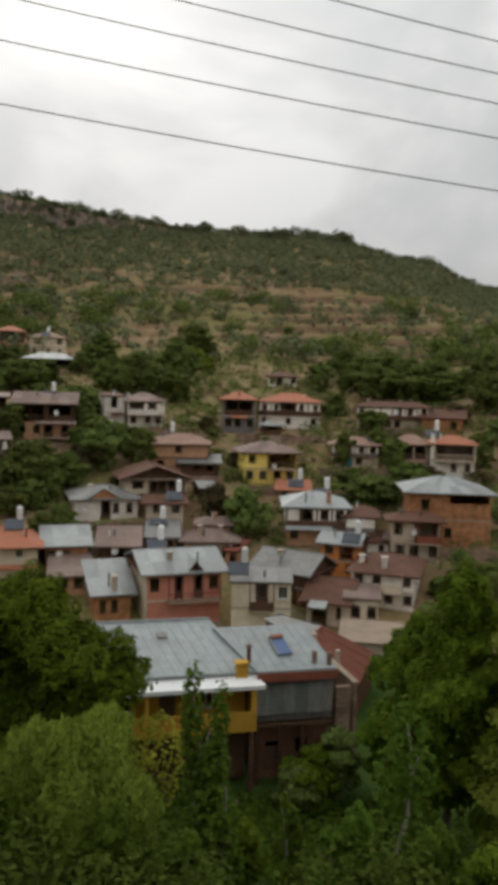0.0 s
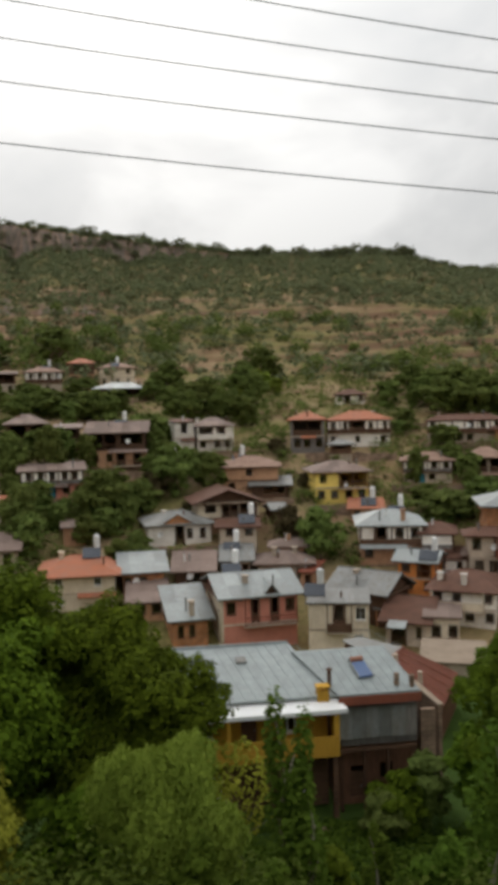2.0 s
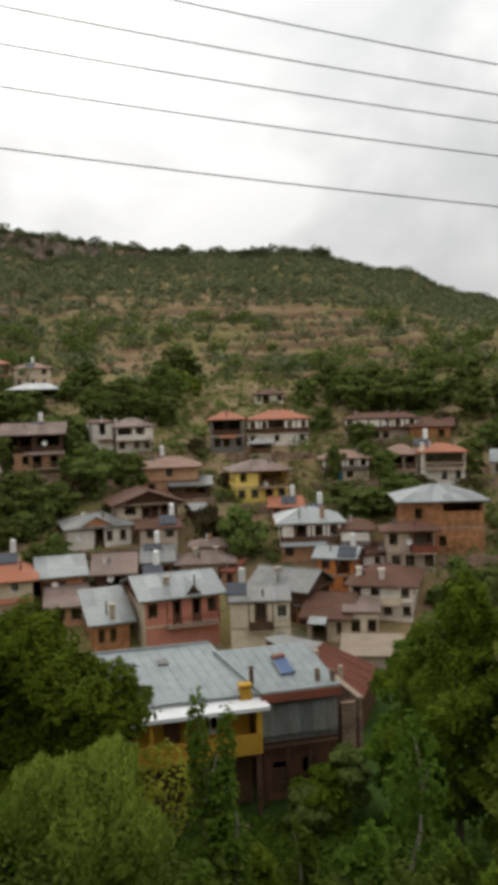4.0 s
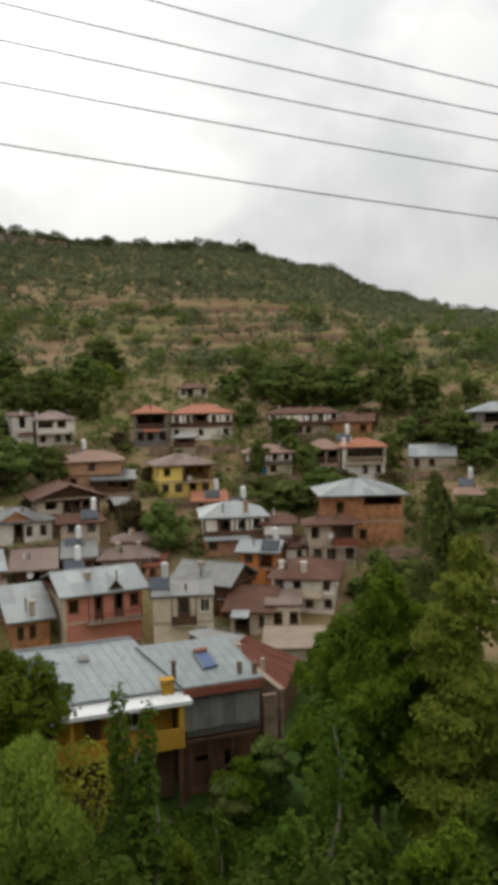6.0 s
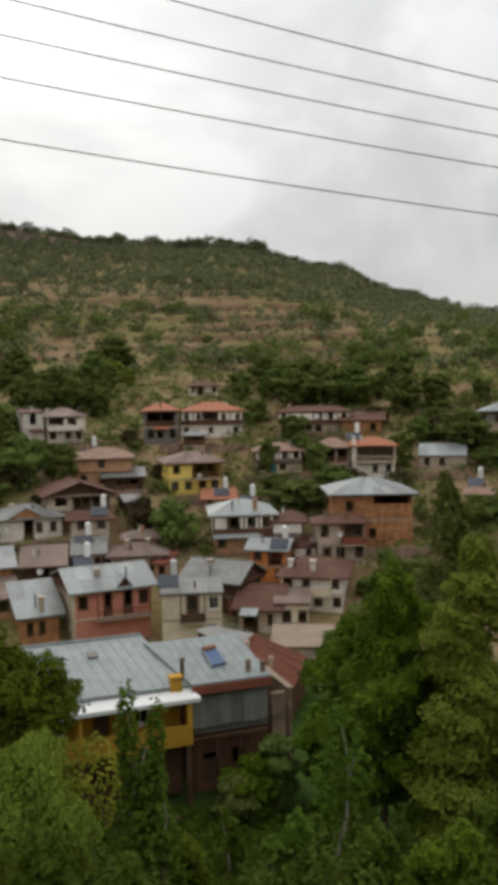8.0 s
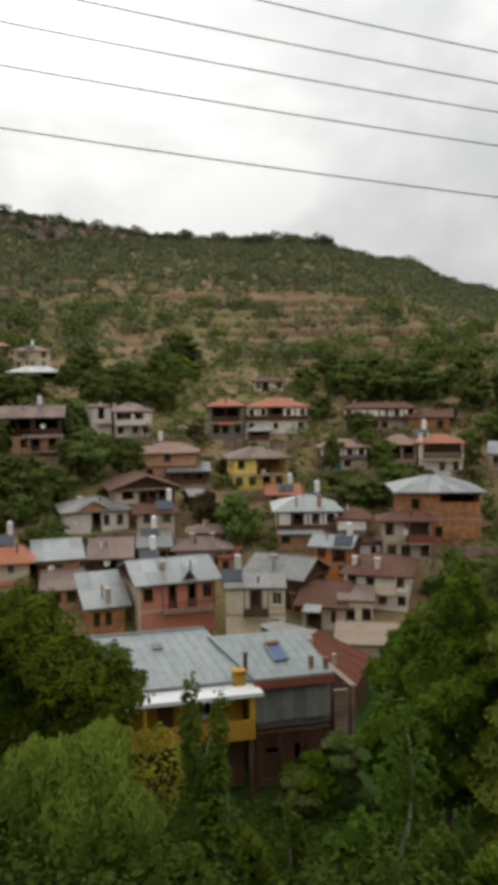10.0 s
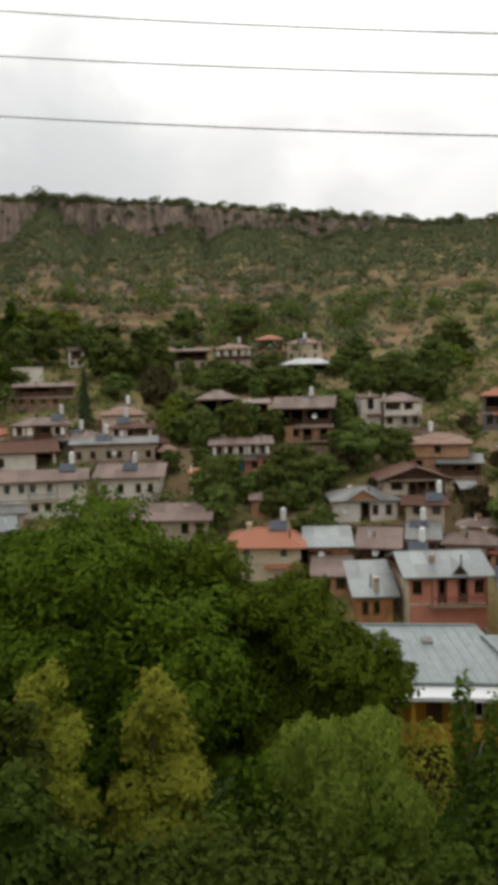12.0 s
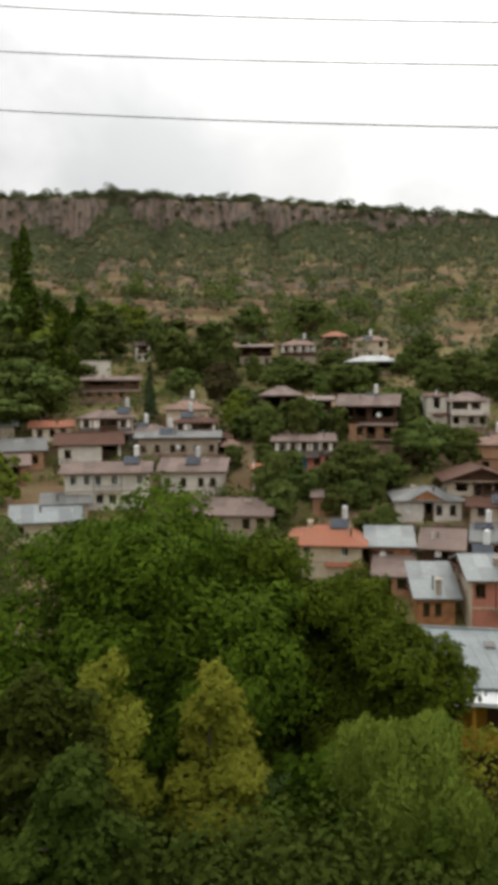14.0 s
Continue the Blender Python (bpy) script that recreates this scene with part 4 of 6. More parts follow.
house("pale rendered house with a long gallery under a red tiled roof", 15.23, 128.0, -13.1, 8.0, 7.6, 5.3, turn=4, rise=1.2,
      wall=PLASTER, roof_mat=RED, bays=3, gallery=((1, 0.1, 0.97),), balcony=(1, 0.08, 1.0, CREAM, False), tank=(0.05, 0.3, 0.8), chimneys=((0.04, 0.0, 0.5),), over=0.6)
house("large brick house with a grey hipped sheet roof", 15.2, 106.0, -20.1, 12.2, 9.4, 7.2, turn=10, rise=1.7,
      wall=BRICK, upper=BRICK, roof_mat=METAL, bays=3, gallery=((1, 0.5, 0.98, 0.6),), over=0.9, storeys=2, pent=())
house("concrete house with a red balcony under a brown roof", 12.88, 101.2, -21.60, 7.67, 3.7, 5.57, turn=8, rise=0.77,
      wall=CONCRETE, roof_mat=BROWN, bays=3, gallery=((1, 0.5, 0.95),), balcony=(1, 0.5, 1.0, MAROON, True), over=0.8, dishes=((0.45, 0.75),))
house("timber-framed house with a pale sheet hipped roof", 5.79, 104.2, -20.56, 9.38, 9.0, 5.23, turn=5, rise=1.50,
      wall=TAN, upper=PLASTER, roof_mat=METAL, timber=True, bays=4, gallery=((1, 0.22, 0.42),), tank=(0.65, 0.6, 0.6), chimneys=((0.7, 0.1, 0.8),))
house("timber house with a brown hipped roof", 8.97, 104.2, -20.58, 5.32, 6.1, 4.22, rise=1.09,
      wall=WOOD, upper=PLASTER, roof_mat=BROWN, bays=2, timber=True)
house("long grey house with a galvanised hipped roof", 24.38, 147.5, -7.26, 10.96, 9.8, 4.33, rise=1.62,
      wall=CONCRETE, upper=BOARD, roof_mat=METAL, bays=5, gallery=((1, 0.3, 0.9),))
house("low shed with a pale sheet roof on the bank", 20.05, 131.0, -12.12, 7.76, 10.8, 2.40, rise=1.62,
      wall=CONCRETE, roof_mat=METAL, roof_kind="gable", storeys=1, bays=3, over=0.2)
house("small timber house with a rose grey roof", 22.55, 114.8, -17.17, 4.37, 6.2, 3.28, rise=1.11,
      wall=WOOD, upper=PLASTER, roof_mat=ROSE, timber=True, bays=2, tank=(0.35, 0.5, 0.7))
house("dark open hut with a reddish hipped roof", 16.42, 90.2, -24.64, 3.37, 3.5, 2.81, rise=0.64,
      wall=WOOD, roof_mat=ROSE, storeys=1, bays=2, gallery=((0, 0.2, 0.9),))
house("brown roofed barn on red earth", 14.41, 146.8, -7.43, 8.77, 9.8, 3.12, rise=1.62,
      wall=BRICK, roof_mat=BROWN, roof_kind="gable", storeys=1, bays=2)
house("unroofed white plastered block above a timber house", -33.29, 195.5, 3.06, 7.51, 6.0, 3.81,
      wall=PLASTER, roof_mat=PLASTER, roof_kind="shed", rise=0.15, storeys=1, bays=1, over=0.12)
house("long dark timber house with a flat grey roof", -32.22, 169.5, -2.37, 13.14, 6.0, 4.28,
      wall=TAN, upper=WOOD, roof_mat=MAUVE, bays=5, gallery=((1, 0.1, 0.6),), roof_kind="shed", rise=0.8, over=0.7)
house("two-storey house with brown walls and a mauve roof", -32.68, 138.8, -9.74, 10.39, 7.0, 4.79, turn=-4, rise=1.25,
      wall=TAN, upper=PLASTER, timber=True, roof_mat=MAUVE, bays=4, gallery=((1, 0.4, 0.72),), tank=(0.85, 0.3, 0.6), over=0.8)
house("whitewashed house with a long brown tiled roof", -33.83, 130.5, -12.31, 11.33, 9.8, 3.40, rise=1.62,
      wall=PLASTER, roof_mat=BROWN, roof_kind="gable", storeys=1, bays=4, gallery=((0, 0.7, 0.95),))
house("tan stone house with a rose tiled roof", -26.83, 145.8, -7.62, 9.11, 9.5, 3.84, rise=1.58,
      wall=CREAM, roof_mat=ROSE, bays=3, storeys=1, tank=(0.55, 0.5, 0.7), chimneys=((0.9, 0.5, 0.4),))
house("boarded house with a dark brown roof", -26.27, 137.2, -10.14, 8.40, 5.2, 4.32, rise=0.96,
      wall=BOARD, upper=PLASTER, timber=True, roof_mat=BROWN, bays=3, gallery=((1, 0.55, 0.9),), tank=(0.3, 0.4, 0.6))
house("long grey house with a low roof and solar heaters", -27.55, 132.0, -11.88, 14.72, 5.8, 3.78, turn=-4,
      wall=CONCRETE, upper=PLASTER, roof_mat=METAL_DARK, roof_kind="gable", rise=0.9, bays=6, tank=(0.35, 0.3, 0.3), storeys=1, dishes=((0.5, 0.6),))
house("white-fronted house with a mauve sheet roof", -26.60, 118.5, -16.08, 10.81, 9.6, 3.67, turn=-8, rise=1.62,
      wall=PLASTER, roof_mat=MAUVE, roof_kind="gable", bays=4, storeys=1, over=0.8, tank=(0.5, 0.25, 0.8))
house("long cream house with a mauve sheet roof", -32.73, 114.2, -17.35, 13.32, 6.9, 5.45, turn=-6, rise=1.24,
      wall=PLASTER, roof_mat=MAUVE, roof_kind="gable", bays=6, storeys=2, frame_mat="w", over=0.8, balcony=(1, 0.35, 0.7, METAL_DARK, False), tank=(0.8, 0.4, 0.9))
house("low house with a broad mauve roof", -23.85, 106.0, -20.02, 11.94, 9.8, 2.93, turn=-8, rise=1.62,
      wall=CONCRETE, roof_mat=MAUVE, roof_kind="gable", storeys=1, bays=5, seams=True, chimneys=((0.7, 0.3, 0.3),))
house("brown walled house with a grey roof", -39.00, 129.2, -12.68, 10.31, 9.8, 3.12, rise=1.62,
      wall=TAN, roof_mat=METAL_DARK, roof_kind="gable", storeys=1, bays=4)
house("low house with an orange tiled roof", -36.41, 140.5, -9.12, 7.96, 5.1, 2.74, rise=0.95,
      wall=CREAM, roof_mat=RED, roof_kind="gable", storeys=1, bays=3)
house("small house with a pale sheet roof", -39.76, 142.5, -8.52, 5.39, 4.5, 2.40, rise=0.86,
      wall=CREAM, roof_mat=METAL, roof_kind="gable", storeys=1, bays=2)
house("low cream house with a pale sheet roof", -36.97, 105.5, -20.14, 9.63, 9.6, 2.98, rise=1.60,
      wall=CREAM, roof_mat=METAL, roof_kind="gable", storeys=1, bays=4)
house("small pale house half hidden by trees", -29.93, 215.2, 7.18, 5.41, 9.8, 4.53, rise=1.62,
      wall=PLASTER, roof_mat=MAUVE, bays=2, gallery=((1, 0.2, 0.8),))
house("open dark timber barn with a grey roof", -21.82, 207.0, 5.44, 9.85, 6.0, 5.27,
      wall=CONCRETE, upper=WOOD, roof_mat=MAUVE, gallery=((1, 0.05, 0.95),), bays=3, roof_kind="shed", rise=0.9)
house("tiny house with a pale roof on the upper slope", -22.79, 258.0, 19.59, 5.85, 9.8, 2.54, rise=1.62,
      wall=WOOD, roof_mat=METAL, storeys=1, bays=1, tank=(0.3, 0.4, 0.2))
house("narrow cream building with a red roof", -21.69, 119.2, -15.82, 2.74, 4.4, 3.62,
      wall=CREAM, roof_mat=RED, storeys=2, bays=1, roof_kind="shed", rise=0.4, over=0.3)
house("grey walled house with a dark roof and heaters", -29.58, 135.8, -10.66, 8.67, 7.8, 3.09, turn=-5, rise=1.34,
      wall=CONCRETE, upper=BOARD, roof_mat=MAUVE, bays=3, gallery=((1, 0.3, 0.7),), tank=(0.3, 0.4, 0.5), dishes=((0.8, 0.7),))
house("brown house with a broad mauve roof", -39.49, 123.8, -14.40, 7.07, 7.9, 3.07, rise=1.34,
      wall=TAN, roof_mat=MAUVE, roof_kind="gable", storeys=1, bays=3, gallery=((0, 0.4, 0.8),))
house("low cream annex below a long house", -35.57, 110.2, -18.62, 7.16, 5.5, 3.04,
      wall=CREAM, roof_mat=METAL_DARK, roof_kind="shed", rise=0.8, storeys=1, bays=3)
house("small timber house with a brown roof", -24.70, 135.2, -10.83, 5.80, 5.4, 2.43, rise=0.98,
      wall=WOOD, upper=PLASTER, timber=True, roof_mat=BROWN, storeys=2, bays=2)
house("low plastered house with a mauve roof behind the sheet roofs", -1.36, 103.5, -20.89, 6.69, 3.6, 3.00, rise=0.72,
      wall=TAN, roof_mat=MAUVE, storeys=1, bays=3, chimneys=((0.4, 0.4, 0.6),))
house("small lean-to shed with a rusty roof", -0.40, 97.5, -22.92, 2.08, 4.4, 2.83, turn=-20,
      wall=TAN, roof_mat=MAROON, roof_kind="shed", rise=0.6, storeys=1, bays=1, over=0.3)
house("small brick shed with a grey sheet roof", 5.00, 89.0, -24.93, 2.02, 4.4, 2.40,
      wall=BRICK, roof_mat=METAL_DARK, roof_kind="shed", rise=0.6, storeys=1, bays=1, over=0.3)
house("plastered outhouse with a brown roof", 10.24, 101.8, -21.52, 3.38, 4.4, 2.40, turn=8,
      wall=PLASTER, roof_mat=BROWN, roof_kind="shed", rise=0.7, storeys=1, bays=2, over=0.4)
house("timber outhouse with a grey roof", -2.20, 115.5, -16.98, 2.93, 4.5, 2.40, turn=15, rise=0.77,
      wall=WOOD, roof_mat=METAL_DARK, roof_kind="gable", storeys=1, bays=2, over=0.4)
house("small concrete house with a mauve roof", 11.90, 101.8, -21.48, 4.81, 4.8, 2.86, rise=0.90,
      wall=CONCRETE, roof_mat=MAUVE, storeys=1, bays=2)
house("timber outhouse with a tiled roof on the slope", -23.74, 131.5, -11.98, 3.48, 4.9, 2.40, rise=0.92,
      wall=WOOD, roof_mat=ROSE, storeys=1, bays=2, gallery=((0, 0.2, 0.8),))

# ---------------------------------------------------------------- the two near houses on the valley floor
NEAR = Matrix.Translation((-1.86, 45.7, -24.5)) @ Matrix.Rotation(radians(12), 4, "Z")


def sheet_seams(roof_ob, eave, ridge, n, mat):
    """Standing seams from the eave line to the ridge line."""
    e0, e1, r0, r1 = (Vector(p) for p in (*eave, *ridge))
    for i in range(n + 1):
        a, b = e0.lerp(e1, i / n), r0.lerp(r1, i / n)
        if i == 0:
            bm = bmesh.new()
            way = b - a
            side = Vector((0.014, 0, 0))
            up = Vector((0, 0, 0.02))
            vs = [bm.verts.new(p) for p in (-side, side, side * 0.5 + up, -side * 0.5 + up, way - side, way + side, way + side * 0.5 + up, way - side * 0.5 + up)]
            for q in ((0, 1, 2, 3), (7, 6, 5, 4), (1, 5, 6, 2), (0, 3, 7, 4), (3, 2, 6, 7)):
                bm.faces.new([vs[k] for k in q])
            me = bpy.data.meshes.new("seam")
            bm.to_mesh(me)
            bm.free()
            me.materials.append(mat)
        shared("seam", me, roof_ob, *a)


def ochre_house():
    h = new("house")
    h.matrix_basis = NEAR
    tagged(h, "ochre yellow house with a white porch roof and grey sheet roof", "house", "village houses")
    # the lower wall takes the dark timber colour to deepen the balcony's shade
    shell("wall", 9.6, 7.6, 0.0, 3.75, [(2.0, 3.0, 1.1, 2.2), (4.6, 5.6, 0.1, 2.1), (7.0, 8.2, 1.0, 2.2)], [], [], WOOD, h, "brown ground floor wall coloured darker for balcony shade", 2.0).location = (-1.7, 0, 0)
    shell("wall", 9.6, 7.6, 3.75, 7.1, [(1.5, 2.5, 4.7, 5.9), (4.2, 5.2, 3.9, 5.9), (6.6, 7.6, 4.7, 5.9)], [], [], OCHRE, h, "ochre upper wall", 2.0).location = (-1.7, 0, 0)
    fr, pa, si = window_meshes(1.0, 1.2, TANK)
    for x, z in ((-4.5, 4.7), (0.6, 4.7), (-4.0, 1.05), (1.1, 1.0)):
        o = shared("window", fr, h, x, 2.0, z)
        shared("pane", pa, o)
        shared("sill", si, o)
    for x, z in ((-1.4, 0.1), (-1.8, 3.9)):
        d = block("door", x - 0.48, x + 0.48, 2.1, 2.16, z, z + 1.98, WOOD, h)
        block("handle", x + 0.34, x + 0.40, 2.05, 2.1, z + 1.0, z + 1.12, METAL, d)
    # balcony with its solid parapet
    bal = block("balcony", -6.5, 3.45, 0.25, 2.0, 3.72, 3.9, OCHRE, h)
    block("parapet", -6.5, 3.45, 0.25, 0.40, 3.9, 4.95, OCHRE, bal, "ochre painted parapet")
    block("parapet", 3.30, 3.45, 0.41, 2.0, 3.9, 4.95, OCHRE, bal)
    block("corner_post", 3.12, 3.45, 0.25, 0.55, 4.95, 6.45, OCHRE, bal)
    block("side_wall", 3.27, 3.44, 0.9, 2.0, 4.95, 6.55, OCHRE, bal)
    for x in (-6.3, -3.2, -0.1):
        block("post", x - 0.1, x + 0.1, 0.27, 0.43, 4.95, 6.42, OCHRE, bal)
    # columns get the same dark colour, with the shade below the balcony painted in
    for x in (-6.3, -3.2, -0.1, 3.2):
        block("column", x - 0.15, x + 0.15, 0.35, 0.65, -0.5, 3.72, WOOD, h, "column under the balcony, coloured dark for its shade")
    slab("porch_roof", ((-8.0, 0.0, 6.67), (3.9, 0.0, 6.67), (3.45, 1.35, 7.08), (-8.0, 1.35, 7.08)), 0.12, WHITE_SHEET, h, "white painted porch roof")
    block("fascia", -8.0, 3.9, -0.04, -0.002, 6.42, 6.66, WHITE_SHEET, h)
    for a, b, n, nm in (((( -8.2, 0.85, 7.22), (3.4, 0.85, 7.22)), ((-9.7, 6.2, 9.02), (1.45, 6.2, 9.02)), 17, "roof"),):
        r = slab(nm, (a[0], a[1], b[1], b[0]), 0.12, METAL_SMOOTH, h, "grey galvanised sheet roof")
        sheet_seams(r, a, b, n, METAL_SMOOTH)
    slab("roof", ((-9.7, 6.2, 9.02), (1.45, 6.2, 9.02), (-0.2, 11.2, 7.3), (-11.0, 11.2, 7.3)), 0.12, METAL_SMOOTH, h)
    bm = bmesh.new()
    tube(bm, (-9.7, 6.2, 9.04), (1.45, 6.2, 9.04), 0.1, 0.1, 8)
    part("ridge_cap", bm, METAL_SMOOTH, h)
    slab("roof_hatch", ((-2.2, 4.3, 8.52), (-1.55, 4.3, 8.52), (-1.6, 4.85, 8.70), (-2.25, 4.85, 8.70)), 0.1, METAL_DARK, h, "small dull roof hatch")
    c = block("chimney", 2.25, 2.95, 0.75, 1.3, 6.7, 7.55, OCHRE, h, "ochre painted chimney stack")
    for x in (2.32, 2.78):
        for y in (0.8, 1.15):
            block("chimney_leg", x, x + 0.1, y, y + 0.1, 7.55, 7.75, OCHRE, c)
    block("chimney_cap", 2.18, 3.02, 0.68, 1.37, 7.75, 7.83, OCHRE, c)
    bm = bmesh.new()
    tube(bm, (3.15, 1.5, 7.0), (3.15, 1.5, 8.55), 0.13, 0.13, 10)
    s = part("stovepipe", bm, WOOD, h, "dark sooty stovepipe")
    bm = bmesh.new()
    tube(bm, (3.15, 1.5, 8.6), (3.15, 1.5, 8.72), 0.22, 0.05, 10)
    part("cowl", bm, WOOD, s)


def clad_house():
    h = new("house")
    h.matrix_basis = NEAR
    tagged(h, "old brown house with a sheet-clad upper storey and rusty eaves", "house", "village houses")
    shell("wall", 4.7, 6.4, -0.4, 3.9, [(0.7, 1.6, 0.2, 2.2), (2.6, 3.5, 1.2, 2.3)], [], [], RUDDY, h, "dark red-brown ground floor wall", 2.1).location = (6.15, 0, 0)
    shell("wall", 4.8, 7.3, 3.9, 7.1, [(0.6, 1.4, 4.9, 6.1)], [], [], BOARD, h, "grey upper storey wall", 1.2).location = (6.15, 0, 0)
    d = block("door", 4.55, 5.35, 2.2, 2.26, -0.2, 1.8, WOOD, h)
    block("handle", 5.2, 5.26, 2.15, 2.2, 0.8, 0.92, METAL_DARK, d)
    fr, pa, si = window_meshes(0.9, 1.1, WOOD)
    for x, y, z in ((6.85, 2.1, 1.2), (4.75, 1.2, 4.9)):
        o = shared("window", fr, h, x, y, z)
        shared("pane", pa, o)
        shared("sill", si, o)
    # sheets of cladding hung on the front, each a little askew
    x = 3.62
    rng = random.Random(3)
    while x < 8.3:
        wd = rng.uniform(0.72, 1.0)
        t = rng.uniform(-0.05, 0.05)
        block("cladding_sheet", x, min(x + wd, 8.5), 0.98 + t * 0.3, 1.02 + t * 0.3, 4.35 + t, 6.25 + t * 0.5, METAL_DARK if rng.random() < 0.65 else BOARD, h)
        x += wd + 0.02
    block("floor_beam", 3.6, 8.5, 1.03, 1.2, 3.55, 3.75, WOOD, h)
    for px in (3.75, 5.2, 6.7, 8.3):
        block("post", px - 0.09, px + 0.09, 1.1, 1.28, -0.5, 3.55, WOOD, h)
    block("rusty_fascia", 3.5, 8.65, 0.52, 0.6, 6.62, 7.14, MAROON, h, "rust red sheet eaves board")
    r = slab("roof", ((3.5, 0.6, 7.27), (8.6, 0.6, 7.27), (7.65, 4.9, 8.8), (1.5, 4.9, 8.8)), 0.12, METAL_SMOOTH, h, "pale grey sheet roof")
    sheet_seams(r, ((3.6, 0.6, 7.27), (8.5, 0.6, 7.27)), ((2.65, 4.9, 8.8), (7.55, 4.9, 8.8)), 8, METAL_SMOOTH)
    slab("roof", ((1.5, 4.9, 8.8), (7.65, 4.9, 8.8), (7.0, 9.0, 7.3), (0.9, 9.0, 7.3)), 0.12, METAL_SMOOTH, h)
    for px, py, z in ((7.3, 1.2, 7.4), (8.2, 1.0, 7.3)):
        block("chimney", px - 0.13, px + 0.13, py - 0.13, py + 0.13, z, z + 0.8, STONE, h, "short plastered chimney")


ochre_house()
clad_house()


BRICK_RED = weathered("rusty_paint", (0.42, 0.19, 0.12), (0.30, 0.15, 0.11), 0.7)


def roof_collector():
    """A flat solar collector with its small tank, lying on the near sheet roof."""
    c = new("solar_collector")
    c.matrix_basis = NEAR @ Matrix.Translation((5.5, 2.6, 8.05)) @ Matrix.Rotation(math.atan(0.356), 4, "X") @ Matrix.Rotation(0.12, 4, "Z") @ Matrix.Scale(0.8, 4)
    tagged(c, "blue solar collector with a rusty tank lying on a sheet roof", "solar heater")
    block("collector", -0.62, 0.62, -0.95, 0.85, 0.04, 0.16, BLUE, c, "blue glazed collector")
    for x in (-0.6, 0.6):
        block("rail", x - 0.04, x + 0.04, -0.98, 0.9, 0.0, 0.19, METAL, c)
    bm = bmesh.new()
    tube(bm, (-0.5, 1.15, 0.2), (0.5, 1.15, 0.2), 0.2, 0.2, 14)
    part("tank", bm, BRICK_RED, c, "rusty red horizontal tank")
    for x in (-0.5, 0.5):
        block("cradle", x - 0.05, x + 0.05, 1.05, 1.45, -0.05, 0.1, METAL_DARK, c)


roof_collector()

def rust_roofed_barn():
    """A low barn: a broad rust red slope towards the lane, a ribbed grey slope behind."""
    h = new("barn")
    tagged(h, "low barn with a rust red sheet roof, ribbed grey behind", "barn", "village houses")
    h.matrix_basis = Matrix.Translation((6.9, 63.5, -26.0))
    ridge = ((-1.67, -3.73, 6.6), (0.35, 0.3, 6.6))
    low = ((2.75, -4.3, 3.55), (5.2, 3.2, 3.55))
    back = ((-4.4, 4.4, 6.0), (-2.75, 5.4, 6.0))
    red = slab("roof", (ridge[0], low[0], low[1], ridge[1]), 0.1, MAROON, h, "rust red sheet slope")
    grey = slab("roof", (ridge[1], back[1], back[0], ridge[0]), 0.1, METAL_DARK, h, "ribbed grey sheet slope")
    sheet_seams(grey, ridge, back, 8, METAL)
    bm = bmesh.new()
    tube(bm, ridge[0], ridge[1], 0.09, 0.09, 8)
    part("ridge_cap", bm, MAROON, h)
    for k in range(1, 4):
        a, b = (Vector(q[0]).lerp(Vector(q[1]), k / 4) for q in (ridge, low))
        bm = bmesh.new()
        tube(bm, a + Vector((0, 0, 0.01)), b + Vector((0, 0, 0.01)), 0.035, 0.035, 5)
        part("batten", bm, BRICK_RED, red)
    inner = [tuple(Vector(q) * 0.96 - Vector((0, 0, 0.05))) for q in (ridge[0], low[0], low[1], ridge[1])]
    slab("wall", inner, 6.2, RUDDY, h)
    inner = [tuple(Vector(q) * 0.96 - Vector((0, 0, 0.05))) for q in (ridge[1], back[1], back[0], ridge[0])]
    slab("wall", inner, 6.2, RUDDY, h)
    for x, y, z in ((1.2, -3.0, 5.0), (-0.6, -2.6, 6.2)):
        block("chimney", x - 0.16, x + 0.16, y - 0.16, y + 0.16, z - 0.5, z + 0.75, CONCRETE, h, "short plastered chimney")


rust_roofed_barn()

# the yard wall with a pale sloping coping beside the near house
yard = new("yard_wall")
yard.matrix_basis = NEAR
tagged(yard, "pinkish stone yard wall with a pale sloping coping", "wall")
slab("coping", ((8.75, 5.5, 6.9), (9.15, 5.5, 6.9), (10.6, 2.0, 5.75), (10.2, 2.0, 5.75)), 0.12, DUSTY, yard, "pale plastered coping")
bm = bmesh.new()
for side in ((8.85, 10.3), (9.05, 10.5)):
    bm.faces.new([bm.verts.new(p) for p in ((side[0], 5.5, -0.5), (side[1], 2.0, -0.5), (side[1], 2.0, 5.63), (side[0], 5.5, 6.78))])
bm.faces.new([bm.verts.new(p) for p in ((10.3, 2.0, -0.5), (10.5, 2.0, -0.5), (10.5, 2.0, 5.63), (10.3, 2.0, 5.63))])
part("wall_body", bm, STONE, yard)
pier = block("pier", 9.0, 9.95, 1.7, 1.95, -0.5, 5.6, STONE, yard)

kerb = block("garden_edging", -0.6, 2.4, -1.3, -1.0, -0.3, 0.25, STONE, None, bevel=0.04)
kerb.matrix_basis = NEAR
tagged(kerb, "low pinkish stone edging along the garden", "edging")


# ---------------------------------------------------------------- dry-stone walls that hold the terraces below the houses


